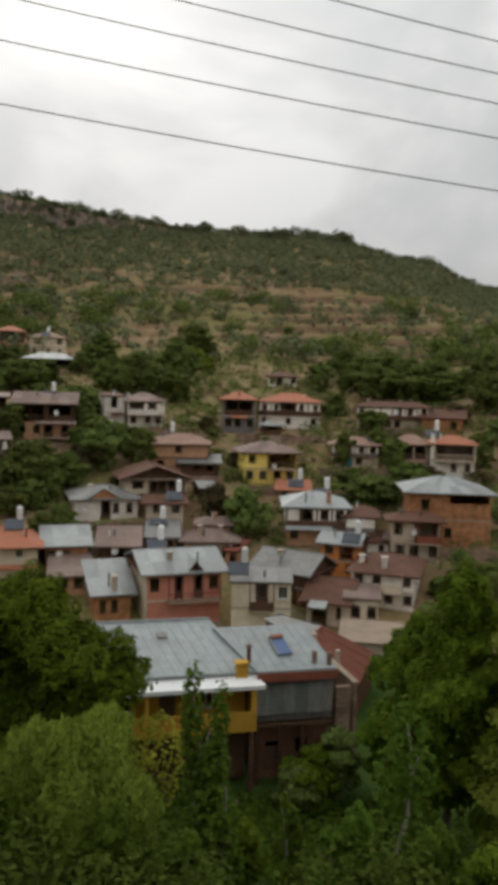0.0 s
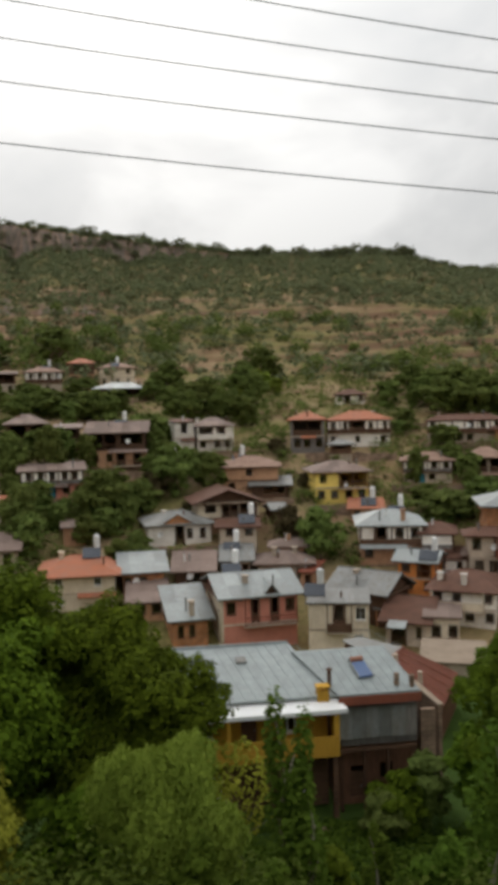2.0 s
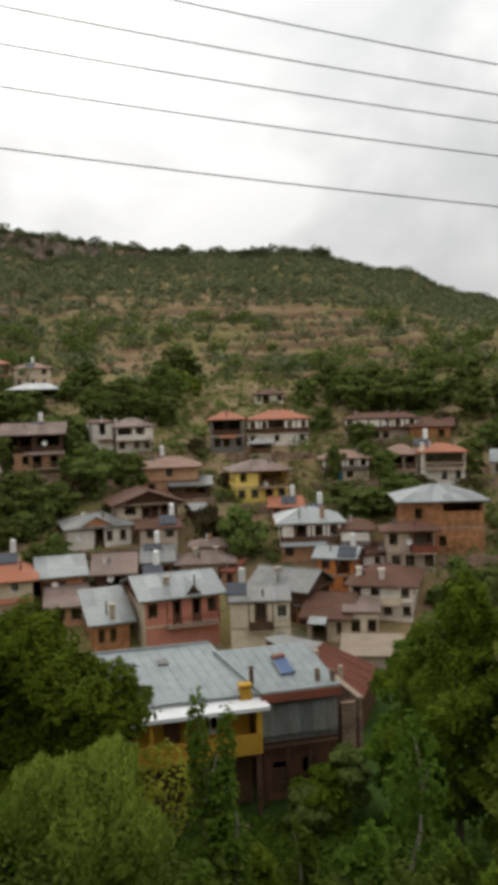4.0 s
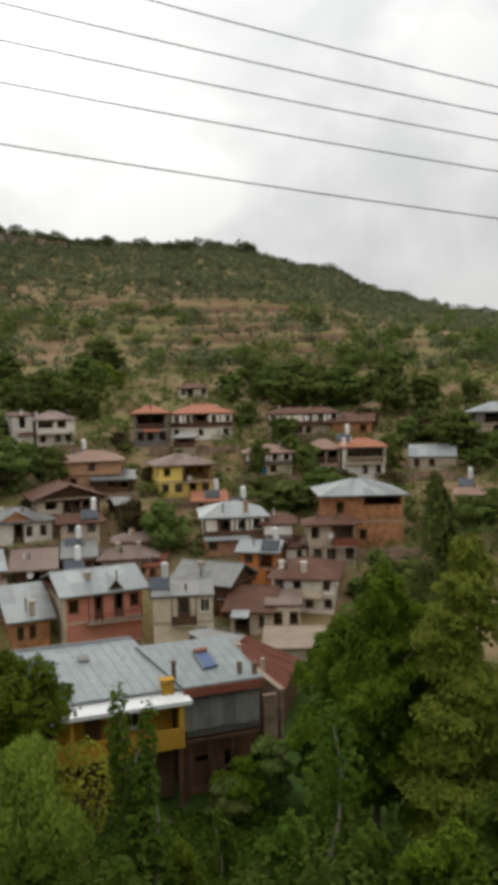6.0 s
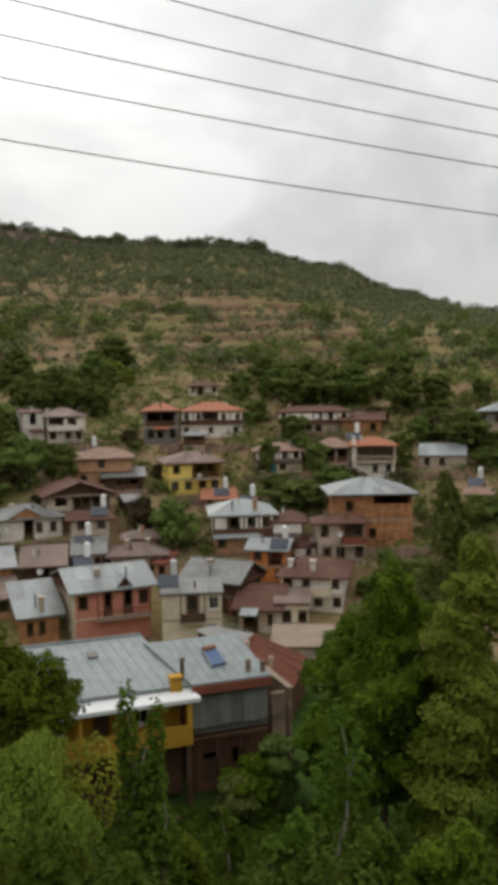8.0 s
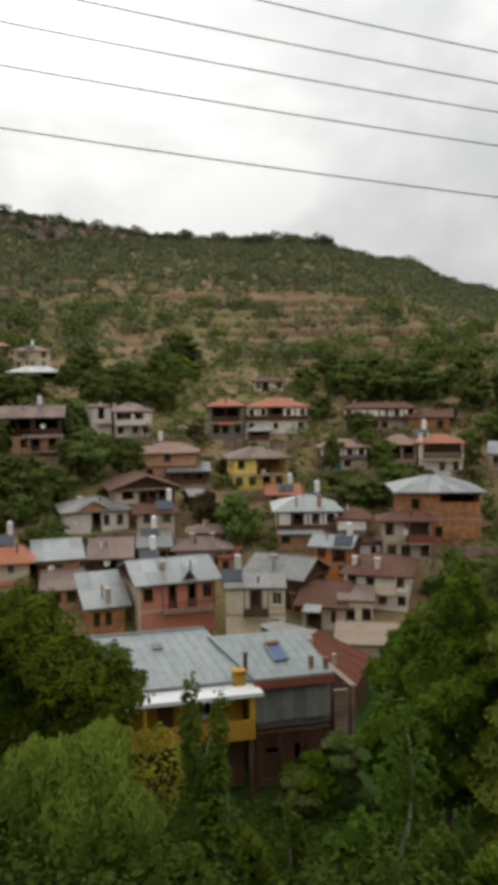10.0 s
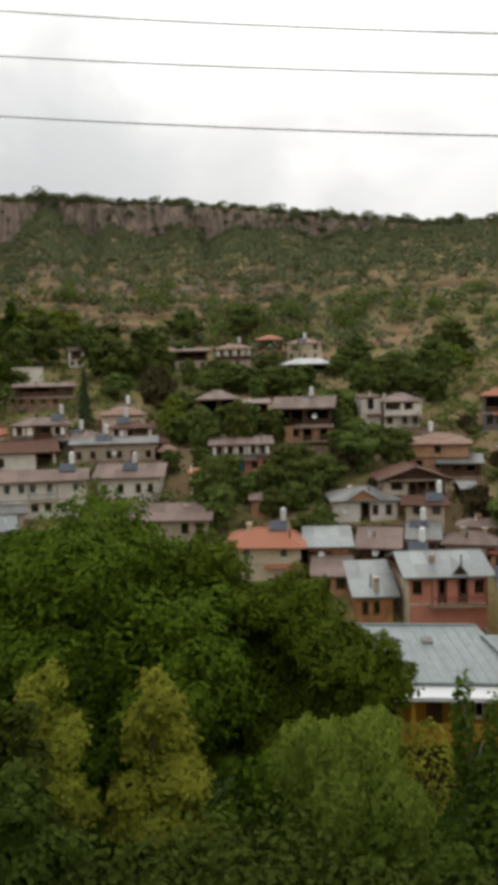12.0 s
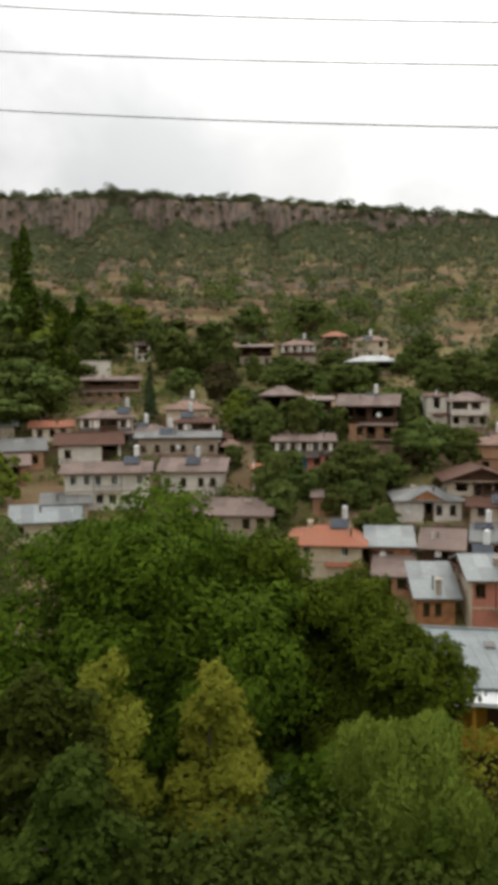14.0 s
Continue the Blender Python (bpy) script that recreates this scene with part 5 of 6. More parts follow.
def retaining_wall(az, r, length, high, turn=0.0):
    """A leaning rubble wall with an uneven top, set into the bank."""
    x, y = spot(az, r)
    z = height(x, y)
    rng = random.Random(int(az * 31 + r))
    n = max(4, int(length / 1.1))
    bm = bmesh.new()
    rows = []
    for i in range(n + 1):
        u = -length / 2 + length * i / n
        top = high * rng.uniform(0.75, 1.05)
        rows.append([bm.verts.new(p) for p in ((u, -0.15 + rng.uniform(-0.06, 0.06), -1.5), (u, 0.0, top), (u, 0.55, top * rng.uniform(0.95, 1.02)), (u, 0.7, -1.5))])
    for a, b in zip(rows, rows[1:]):
        for k in range(3):
            bm.faces.new((a[k], b[k], b[k + 1], a[k + 1]))
    bm.faces.new(rows[0])
    bm.faces.new(rows[-1][::-1])
    me = bpy.data.meshes.new("retaining_wall")
    bm.to_mesh(me)
    bm.free()
    me.materials.append(STONE)
    ob = new("retaining_wall", me)
    ob.matrix_basis = Matrix.Translation((x, y, z)) @ Matrix.Rotation(radians(-az + turn), 4, "Z")
    tagged(ob, "rough rubble stone wall holding a village terrace", "wall", "terrace walls")


retaining_wall(-13.5, 134, 13, 1.6, 3)
retaining_wall(-7.0, 142, 12, 1.5, -4)
retaining_wall(-4.0, 122, 12, 1.4, 4)
retaining_wall(3.0, 140, 16, 1.7, 2)
retaining_wall(2.5, 118.5, 11, 1.5, -3)
retaining_wall(8.6, 126, 12, 1.4, 3)
retaining_wall(11.0, 144.5, 15, 1.5, 0)
retaining_wall(14.2, 124, 13, 1.8, 2)
retaining_wall(15.5, 102.5, 13, 1.7, 4)
retaining_wall(-9.6, 107, 12, 1.3, 0)
retaining_wall(-18.5, 124, 12, 1.6, 4)
retaining_wall(-27.0, 130, 14, 1.5, -3)
retaining_wall(-32.5, 134, 13, 1.5, 3)
retaining_wall(-32.0, 165, 14, 1.6, 0)
retaining_wall(-26.5, 142, 10, 1.4, 2)
retaining_wall(-14.5, 191, 15, 1.6, 0)
retaining_wall(-18.8, 203, 12, 1.6, 0)
retaining_wall(20.0, 127, 10, 1.4, 3)
retaining_wall(24.0, 143, 13, 1.6, 0)
retaining_wall(7.0, 160, 14, 1.3, 0)

# ---------------------------------------------------------------- trees and bushes


def leaves(points, out, size, rng, slim=0.55, droop=0.0):
    """Leaf blades at the points, turned roughly outwards: vertices and quads for from_pydata."""
    n = len(points)
    nor = out + rng.normal(0, 0.42, (n, 3))
    nor[:, 2] += 0.65
    nor /= np.linalg.norm(nor, axis=1)[:, None] + 1e-9
    side = np.cross(nor, rng.normal(0, 1, (n, 3)))
    side /= np.linalg.norm(side, axis=1)[:, None] + 1e-9
    tip = np.cross(nor, side)
    if droop:
        tip = tip * (1 - droop) + np.array([0, 0, -1.0]) * droop
        side = np.cross(tip, nor)
        side /= np.linalg.norm(side, axis=1)[:, None] + 1e-9
    s = size * rng.uniform(0.6, 1.35, (n, 1))
    v = np.stack([points - tip * s * 0.5, points + side * s * slim * 0.5 + nor * s * 0.06, points + tip * s * 0.5, points - side * s * slim * 0.5 + nor * s * 0.06], 1).reshape(-1, 3)
    return v


def crown_points(n, blobs, rng):
    """Points in the outer part of a set of blobs (centre, radii); and their outward direction."""
    vol = np.array([b[1][0] * b[1][2] for b in blobs])
    pick = rng.choice(len(blobs), n, p=vol / vol.sum())
    c = np.array([b[0] for b in blobs])[pick]
    r = np.array([b[1] for b in blobs])[pick]
    u = rng.normal(0, 1, (n, 3))
    u /= np.linalg.norm(u, axis=1)[:, None]
    flip = (u[:, 2] < -0.15) & (rng.random(n) < 0.6)      # most leaves face the light, few hang below a clump
    u[flip, 2] *= -1
    k = rng.uniform(0.35, 1.0, (n, 1)) ** 0.4
    k *= 1 + 0.22 * np.sin(u[:, :1] * 7 + c[:, :1] * 3) * np.cos(u[:, 2:] * 6 + c[:, 1:2] * 2)
    return c + u * r * k, u


def quads_mesh(name, v, mat):
    n = len(v) // 4
    me = bpy.data.meshes.new(name)
    me.vertices.add(len(v))
    me.vertices.foreach_set("co", np.asarray(v, dtype=np.float32).ravel())
    me.loops.add(4 * n)
    me.loops.foreach_set("vertex_index", np.arange(4 * n, dtype=np.int32))
    me.polygons.add(n)
    me.polygons.foreach_set("loop_start", np.arange(0, 4 * n, 4, dtype=np.int32))
    me.update(calc_edges=True)
    me.materials.append(mat)
    return me


def loft(bm, pts, radii, n):
    """One closed tube through the points."""
    rings = []
    for i, (p, r) in enumerate(zip(pts, radii)):
        way = pts[min(i + 1, len(pts) - 1)] - pts[max(i - 1, 0)]
        m = way.to_track_quat("Z", "Y").to_matrix()
        rings.append([bm.verts.new(p + m @ Vector((r * math.cos(2 * math.pi * k / n), r * math.sin(2 * math.pi * k / n), 0))) for k in range(n)])
    for a, b in zip(rings, rings[1:]):
        for k in range(n):
            bm.faces.new((a[k], a[(k + 1) % n], b[(k + 1) % n], b[k]))
    bm.faces.new(rings[0][::-1])
    bm.faces.new(rings[-1])


def limbs(high, rad, rng, top, bark, parent, n=7, spread=0.6, start=0.3):
    """A tapered, slightly crooked trunk with limbs that reach into the crown."""
    pts = [Vector((0, 0, -0.6))] + [Vector((rng.normal(0, high * 0.012), rng.normal(0, high * 0.012), high * top * (i + 1) / 6)) for i in range(6)]
    bm = bmesh.new()
    loft(bm, pts, [rad * 0.8 ** i for i in range(7)], 8)
    trunk = part("trunk", bm, bark, parent)
    for i in range(n):
        a = 2 * math.pi * i / n + rng.uniform(-0.4, 0.4)
        b = pts[min(6, int(6 * rng.uniform(start, 0.95)) + 1)]
        length = high * spread * rng.uniform(0.35, 0.6)
        out = 0.7 if spread > 0.3 else 0.3
        e = b + Vector((math.cos(a) * length * out, math.sin(a) * length * out, length * (1.3 - out)))
        m = (b + e) / 2 + Vector((0, 0, length * 0.08))
        bm = bmesh.new()
        loft(bm, [b, m, e], [rad * 0.32, rad * 0.2, rad * 0.07], 6)
        part("limb", bm, bark, trunk)
    return trunk


def tree(label, name, high, wide, form, leaf, seed, count, size, bark=BARK, group="", slim=0.55, clump=14, foot=0.02, arms=5):
    """A tree at the origin. form: round, tall, willow or cone."""
    rng = np.random.default_rng(seed)
    base = new(name)
    tagged(base, label, "tree" if "tree" in name or name in ("walnut", "willow", "poplar", "cypress") else "bush", group)
    r = wide / 2
    blobs = []
    droop = 0.0
    if form == "round":
        low = high * foot
        mid, half = (low + high) / 2, (high - low) / 2
        for i in range(int(clump * 1.4)):
            u = Vector(rng.normal(0, 1, 3)).normalized()
            k = rng.uniform(0.62, 0.90) * (1 + 0.16 * math.sin(3 * u.x + seed) * math.cos(4 * u.y + seed))
            s = r * rng.uniform(0.16, 0.34)
            wide_ = 1.0 if u.z > -0.2 else 0.85
            blobs.append(((u.x * r * k * wide_, u.y * r * k * wide_, mid + u.z * half * k), (s, s, s * 0.68)))
        blobs.append(((0, 0, mid), (r * 0.62, r * 0.62, half * 0.68)))
        blobs.append(((r * 0.1, 0, high - half * 0.3), (r * 0.34, r * 0.34, half * 0.3)))
    elif form == "tall":
        for i in range(clump):
            t = (i + 0.5) / clump
            fit = 1.12 * math.sqrt(1.02 - t) * min(1.0, 0.45 + 2.2 * t) * rng.uniform(0.75, 1.1)
            a = rng.uniform(0, 2 * math.pi)
            s = r * (0.36 + 0.26 * fit)
            blobs.append(((math.cos(a) * r * 0.56 * fit, math.sin(a) * r * 0.56 * fit, high * (0.12 + 0.82 * t)), (s * (0.45 + 0.55 * fit), s * (0.45 + 0.55 * fit), high / clump * 1.5)))
    elif form == "willow":
        droop = 0.55
        for i in range(clump):
            a, k = rng.uniform(0, 2 * math.pi), rng.uniform(0.2, 0.75)
            zc = high * rng.uniform(0.35, 0.85)
            fit = math.sqrt(max(0.15, 1 - (zc / high - 0.4) ** 2 * 2.2))
            s = r * rng.uniform(0.28, 0.4)
            blobs.append(((math.cos(a) * r * k * fit, math.sin(a) * r * k * fit, zc), (s, s, s * 1.3)))
        blobs.append(((0, 0, high * 0.75), (r * 0.5, r * 0.5, high * 0.24)))
    else:
        for i in range(clump):
            t = (i + 0.5) / clump
            s = r * (1.02 - t)
            blobs.append(((rng.normal(0, 0.05) * r, rng.normal(0, 0.05) * r, high * (0.06 + 0.9 * t)), (s, s, high / clump)))
    pts, out = crown_points(count, blobs, rng)
    v = leaves(pts, out, size, rng, slim, droop)
    limbs(high, max(0.08, high * 0.022), rng, 0.8 if form in ("tall", "cone") else 0.6, bark, base, 3 if form in ("cone", "tall") else arms,
          0.25 if form in ("tall", "cone") else 0.55)
    crown = new("crown", quads_mesh("crown", v, leaf))
    crown.parent = base
    return base


def planted(az, r, sink=0.0, scale=1.0, turn=0.0, high=1.0):
    x, y = spot(az, r)
    return Matrix.Translation((x, y, height(x, y) - sink)) @ Matrix.Rotation(turn, 4, "Z") @ Matrix.Diagonal((scale, scale, scale * high, 1))


# the near trees on the valley floor and the bank below the camera
tree("large spreading walnut tree with dense dark green leaves", "walnut", 19.6, 16.4, "round", LEAF_WALNUT, 51, 105000, 0.235, slim=0.75, clump=40, foot=0.1, arms=9).matrix_basis = planted(-29.85, 37.0, 0.3)
tree("broad walnut tree with dark green leaves beside the meadow", "walnut", 15.3, 11.9, "round", LEAF_WALNUT, 52, 80000, 0.235, slim=0.75, clump=34, foot=0.1, arms=9).matrix_basis = planted(-15.54, 38.0, 0.3)
tree("young poplar with yellowing top", "poplar", 11.2, 4.6, "tall", LEAF_YELLOW, 53, 26000, 0.16, slim=0.75, clump=22).matrix_basis = planted(-33.4, 28.0, 0.3)
tree("young poplar with yellowish green leaves", "poplar", 10.5, 5.0, "tall", LEAF_YELLOW, 54, 28000, 0.16, slim=0.75, clump=22).matrix_basis = planted(-25.5, 28.0, 0.3)
tree("pale green willow with drooping fine leaves", "willow", 8.6, 6.4, "willow", LEAF_WILLOW, 55, 52000, 0.21, slim=0.34, clump=20).matrix_basis = planted(-10.67, 27.0, 0.3)
tree("dark shrubby tree in the valley bottom", "shrub_tree", 10.4, 5.9, "round", LEAF_BRAMBLE, 56, 22000, 0.22, slim=0.75, clump=16).matrix_basis = planted(-39.12, 25.0, 0.3)
tree("brownish green shrub tree below the bank", "shrub_tree", 7.8, 5.2, "round", LEAF_BRAMBLE, 57, 18000, 0.2, slim=0.75, clump=14).matrix_basis = planted(-36.55, 22.0, 0.3)
tree("light green feathery tree at the village edge", "acacia_tree", 21.6, 8.2, "round", LEAF_VILLAGE, 58, 24000, 0.28, clump=26).matrix_basis = planted(-42.36, 44.0, 0.3)
tree("dense dark green tree beside the near houses", "walnut", 15.5, 8.4, "round", LEAF_WALNUT, 59, 52000, 0.22, slim=0.75, clump=20).matrix_basis = planted(15.97, 42.0, 0.3)
tree("light green acacia tree with airy leaves", "acacia_tree", 17.9, 7.3, "tall", LEAF_ACACIA, 60, 60000, 0.19, slim=0.75, clump=30).matrix_basis = planted(22.90, 38.0, 0.3)
tree("pale poplar rising behind the acacia", "poplar", 19.7, 5.6, "tall", LEAF_VILLAGE, 61, 20000, 0.3, slim=0.7).matrix_basis = planted(20.22, 60.0, 0.3)
tree("slender young poplar in front of the yellow house", "poplar", 9.9, 3.0, "tall", LEAF_POPLAR, 62, 2300, 0.26, PALE_BARK, slim=0.7, clump=9).matrix_basis = planted(-2.56, 30.0, 0.3)
tree("wispy young poplar with sparse leaves beside another", "poplar", 9.2, 2.7, "tall", LEAF_POPLAR, 83, 1700, 0.26, PALE_BARK, slim=0.7, clump=8).matrix_basis = planted(-0.5, 30.5, 0.3)
tree("young tree with a pale thin trunk", "young_tree", 9.4, 3.2, "tall", LEAF_POPLAR, 63, 1700, 0.26, PALE_BARK, slim=0.7).matrix_basis = planted(12.96, 28.0, 0.3)
tree("leafy green bush by the wall of the near house", "leafy_bush", 4.1, 4.2, "round", LEAF_WALNUT, 64, 5000, 0.3, slim=0.7, clump=10).matrix_basis = planted(6.21, 45.0, 0.3)
tree("leafy shrub on the bank", "leafy_shrub", 5.7, 2.9, "round", LEAF_POPLAR, 65, 8500, 0.18, slim=0.7, clump=12).matrix_basis = planted(9.06, 24.0, 0.3)
tree("leafy shrub with fresh green tips on the bank", "leafy_shrub", 5.4, 3.4, "round", LEAF_POPLAR, 66, 10500, 0.18, slim=0.7, clump=12).matrix_basis = planted(14.93, 24.0, 0.3)
tree("leafy shrub with broad leaves on the bank", "leafy_shrub", 5.8, 3.8, "round", LEAF_WALNUT, 67, 12000, 0.18, slim=0.7, clump=12).matrix_basis = planted(20.98, 23.0, 0.3)
tree("leafy shrub at the foot of the bank", "leafy_shrub", 7.1, 3.7, "round", LEAF_POPLAR, 68, 11000, 0.18, slim=0.7, clump=12).matrix_basis = planted(24.51, 26.0, 0.3)
tree("green shrub below the young poplar", "leafy_shrub", 4.4, 3.0, "round", LEAF_POPLAR, 69, 9500, 0.18, slim=0.7, clump=12).matrix_basis = planted(-3.83, 25.0, 0.3)
tree("green shrub beside the willow", "leafy_shrub", 5.6, 2.7, "round", LEAF_POPLAR, 70, 8500, 0.18, slim=0.7, clump=12).matrix_basis = planted(-9.07, 24.0, 0.3)
tree("dense dark tree behind the willow", "walnut", 7.0, 7.3, "round", LEAF_WALNUT, 71, 18000, 0.28, slim=0.75, clump=20).matrix_basis = planted(-17.88, 31.0, 0.3)
tree("dark green tree at the foot of the slope", "walnut", 12.4, 6.3, "round", LEAF_WALNUT, 72, 18000, 0.3, slim=0.75, clump=20).matrix_basis = planted(19.52, 40.0, 0.3)
tree("leafy shrub with a pale stem in the meadow", "leafy_shrub", 5.5, 1.7, "tall", LEAF_POPLAR, 73, 2600, 0.2, PALE_BARK, slim=0.7).matrix_basis = planted(4.23, 27.0, 0.3)
tree("dark shrub below the ochre house", "leafy_bush", 3.6, 3.2, "round", LEAF_WALNUT, 74, 6000, 0.24, slim=0.7, clump=10).matrix_basis = planted(0.70, 34.0, 0.3)
tree("thin yellowing tree spreading beside the balcony", "young_tree", 8.4, 5.0, "round", LEAF_YELLOW, 75, 950, 0.25, slim=0.7, clump=12, foot=0.55).matrix_basis = planted(-5.65, 36.0, 0.3)
tree("leafy bush beside the yard wall", "leafy_bush", 7.1, 4.9, "round", LEAF_WALNUT, 76, 7000, 0.28, slim=0.7, clump=12).matrix_basis = planted(12.00, 46.0, 0.3)
tree("dark leafy bush below the clad house", "leafy_bush", 4.9, 4.3, "round", LEAF_VILLAGE, 77, 6000, 0.28, slim=0.7, clump=12).matrix_basis = planted(7.57, 46.0, 0.3)
tree("tangled bush in the meadow corner", "leafy_bush", 3.1, 3.5, "round", LEAF_VILLAGE, 78, 4000, 0.26, slim=0.7, clump=10).matrix_basis = planted(4.83, 44.0, 0.3)
tree("walnut tree with dense leaves between two larger ones", "walnut", 17.1, 12.3, "round", LEAF_WALNUT, 79, 70000, 0.235, slim=0.75, clump=34, foot=0.1, arms=7).matrix_basis = planted(-22.11, 40.0, 0.3)
tree("leafy bush behind the low store", "leafy_bush", 9.5, 5.2, "round", LEAF_VILLAGE, 80, 6000, 0.3, slim=0.7, clump=12).matrix_basis = planted(15.14, 66.0, 0.3)
tree("spreading bush among the lower houses", "leafy_bush", 8.5, 4.4, "round", LEAF_WALNUT, 81, 5000, 0.3, slim=0.7, clump=12).matrix_basis = planted(13.07, 62.0, 0.3)

tree("shady walnut tree behind the large spreading one", "walnut", 14.5, 13.0, "round", LEAF_WALNUT, 84, 32000, 0.3, slim=0.75, clump=26, foot=0.05, arms=7).matrix_basis = planted(-30.5, 50.0, 0.3)

# trees between the houses: seven kinds, then copies
KINDS = {
    "a": tree("dense dark green orchard tree between the houses", "orchard_tree", 6, 6, "round", LEAF_VILLAGE, 11, 2300, 0.5, slim=0.75, group="village trees"),
    "b": tree("rounded green orchard tree on the slope", "orchard_tree", 6, 5, "round", LEAF_VILLAGE, 12, 2100, 0.5, slim=0.75, group="village trees", clump=10),
    "c": tree("fresh green walnut tree beside the houses", "walnut", 7, 7, "round", LEAF_VILLAGE, 13, 2600, 0.5, slim=0.75, group="village trees", clump=16),
    "p": tree("slender green poplar in the village", "poplar", 12, 3.2, "tall", LEAF_POPLAR, 14, 2300, 0.48, slim=0.7, group="village trees"),
    "k": tree("narrow dark cypress tree on the slope", "cypress", 10, 2.2, "cone", LEAF_CONIFER, 15, 2200, 0.35, group="village trees"),
    "d": tree("dry brownish scrub tree on the bank", "scrub_tree", 4, 5, "round", LEAF_DRY, 16, 1300, 0.5, slim=0.7, group="village trees"),
    "l": tree("light green tree in a sunny garden", "garden_tree", 6, 5, "round", LEAF_ACACIA, 17, 2200, 0.48, slim=0.75, group="village trees"),
}
SIZES = {"a": (6, 6), "b": (6, 5), "c": (7, 7), "p": (12, 3.2), "k": (10, 2.2), "d": (4, 5), "l": (6, 5)}
USED = set()


def village_tree(kind, az, r, high, wide, turn):
    h0, w0 = SIZES[kind]
    s = wide / w0
    m = planted(az, r, 0.3, s, turn, (high / h0) / s)
    if kind in USED:
        copy_thing(KINDS[kind], m @ Matrix.Diagonal([1 / q for q in KINDS[kind].scale] + [1]))
    else:
        USED.add(kind)
        KINDS[kind].matrix_basis = m


village_tree("a", -10.11, 203.2, 8.8, 12.3, 0.0)
village_tree("a", -7.76, 174.8, 8.7, 11.9, 1.7)
village_tree("b", -4.53, 165.2, 6.8, 8.3, 3.4)
village_tree("a", -3.38, 221.8, 9.7, 14.3, 5.1)
village_tree("b", 5.68, 178.2, 7.1, 7.6, 0.5)
village_tree("c", 11.95, 168.0, 9.6, 12.0, 2.2)
village_tree("a", 9.63, 169.0, 9.1, 9.7, 3.9)
village_tree("a", 13.86, 169.8, 9.5, 10.9, 5.6)
village_tree("b", -11.50, 145.0, 7.9, 9.3, 1.0)
village_tree("c", -9.61, 127.0, 8.9, 9.1, 2.7)
village_tree("a", -6.97, 127.5, 7.1, 6.4, 4.4)
village_tree("a", -15.28, 117.8, 8.5, 9.3, 6.1)
village_tree("b", -13.07, 121.8, 5.0, 6.1, 1.6)
village_tree("a", 0.66, 105.2, 7.9, 7.5, 3.3)
village_tree("d", -1.56, 110.0, 5.8, 4.7, 5.0)
village_tree("c", 9.43, 117.0, 4.8, 10.9, 0.4)
village_tree("b", 12.53, 114.2, 4.3, 5.7, 2.1)
village_tree("b", 9.56, 142.5, 5.7, 7.1, 3.8)
village_tree("b", 7.52, 130.0, 6.0, 4.6, 5.5)
village_tree("b", 11.24, 127.0, 6.4, 5.4, 0.9)
village_tree("a", -18.39, 180.8, 6.5, 11.6, 2.6)
village_tree("b", -15.71, 179.2, 5.9, 11.5, 4.3)
village_tree("c", -20.9, 112.0, 7.0, 6.6, 6.0)
village_tree("a", -17.78, 258.0, 13.7, 16.6, 1.4)
village_tree("b", -13.75, 181.2, 5.9, 9.1, 3.1)
village_tree("a", -6.14, 171.2, 6.9, 9.8, 4.8)
village_tree("d", -11.24, 125.5, 5.5, 5.4, 0.2)
village_tree("a", -17.79, 141.5, 7.1, 6.1, 1.9)
village_tree("b", -15.89, 138.2, 7.0, 4.9, 3.6)
village_tree("d", -8.85, 120.8, 2.0, 3.4, 5.3)
village_tree("a", 10.48, 175.2, 10.2, 13.8, 0.8)
village_tree("a", 13.72, 171.2, 9.4, 12.2, 2.5)
village_tree("c", 12.12, 183.8, 8.1, 11.8, 4.2)
village_tree("a", 17.32, 163.0, 8.3, 10.5, 5.9)
village_tree("b", 19.68, 167.2, 7.8, 9.6, 1.3)
village_tree("b", 22.76, 174.2, 5.3, 6.2, 3.0)
village_tree("a", 21.59, 139.0, 7.4, 10.9, 4.7)
village_tree("b", 17.27, 131.8, 6.3, 5.6, 0.1)
village_tree("a", 16.75, 92.2, 5.9, 5.3, 1.8)
village_tree("d", 15.31, 152.5, 4.6, 6.5, 3.5)
village_tree("d", 19.27, 146.0, 3.9, 6.3, 5.2)
village_tree("b", 24.25, 136.5, 4.9, 4.9, 0.6)
village_tree("c", 24.23, 114.0, 5.0, 4.9, 2.3)
village_tree("b", 9.98, 132.2, 6.0, 4.7, 4.0)
village_tree("d", 13.63, 125.5, 2.9, 5.4, 5.7)
village_tree("p", -38.1, 245.2, 34.9, 9.5, 1.1)
village_tree("p", -37.36, 188.0, 19.5, 10.7, 2.8)
village_tree("b", -38.45, 217.8, 14.3, 18.7, 4.5)
village_tree("p", -35.56, 165.2, 20.7, 7.1, 6.2)
village_tree("a", -32.26, 217.2, 14.6, 15.5, 1.7)
village_tree("l", -30.73, 245.2, 12.2, 8.8, 3.4)
village_tree("c", -38.58, 152.8, 12.3, 16.4, 5.1)
village_tree("a", -36.68, 152.2, 10.8, 10.9, 0.5)
village_tree("k", -29.48, 153.0, 11.6, 3.5, 2.2)
village_tree("a", -27.48, 193.2, 11.8, 13.1, 3.9)
village_tree("b", -25.03, 203.8, 12.5, 13.8, 5.6)
village_tree("a", -22.15, 258.0, 12.3, 16.6, 1.0)
village_tree("a", -27.09, 174.0, 6.4, 8.7, 2.7)
village_tree("l", -23.26, 142.8, 8.4, 6.1, 4.4)
village_tree("b", -24.03, 185.8, 10.8, 8.0, 6.1)
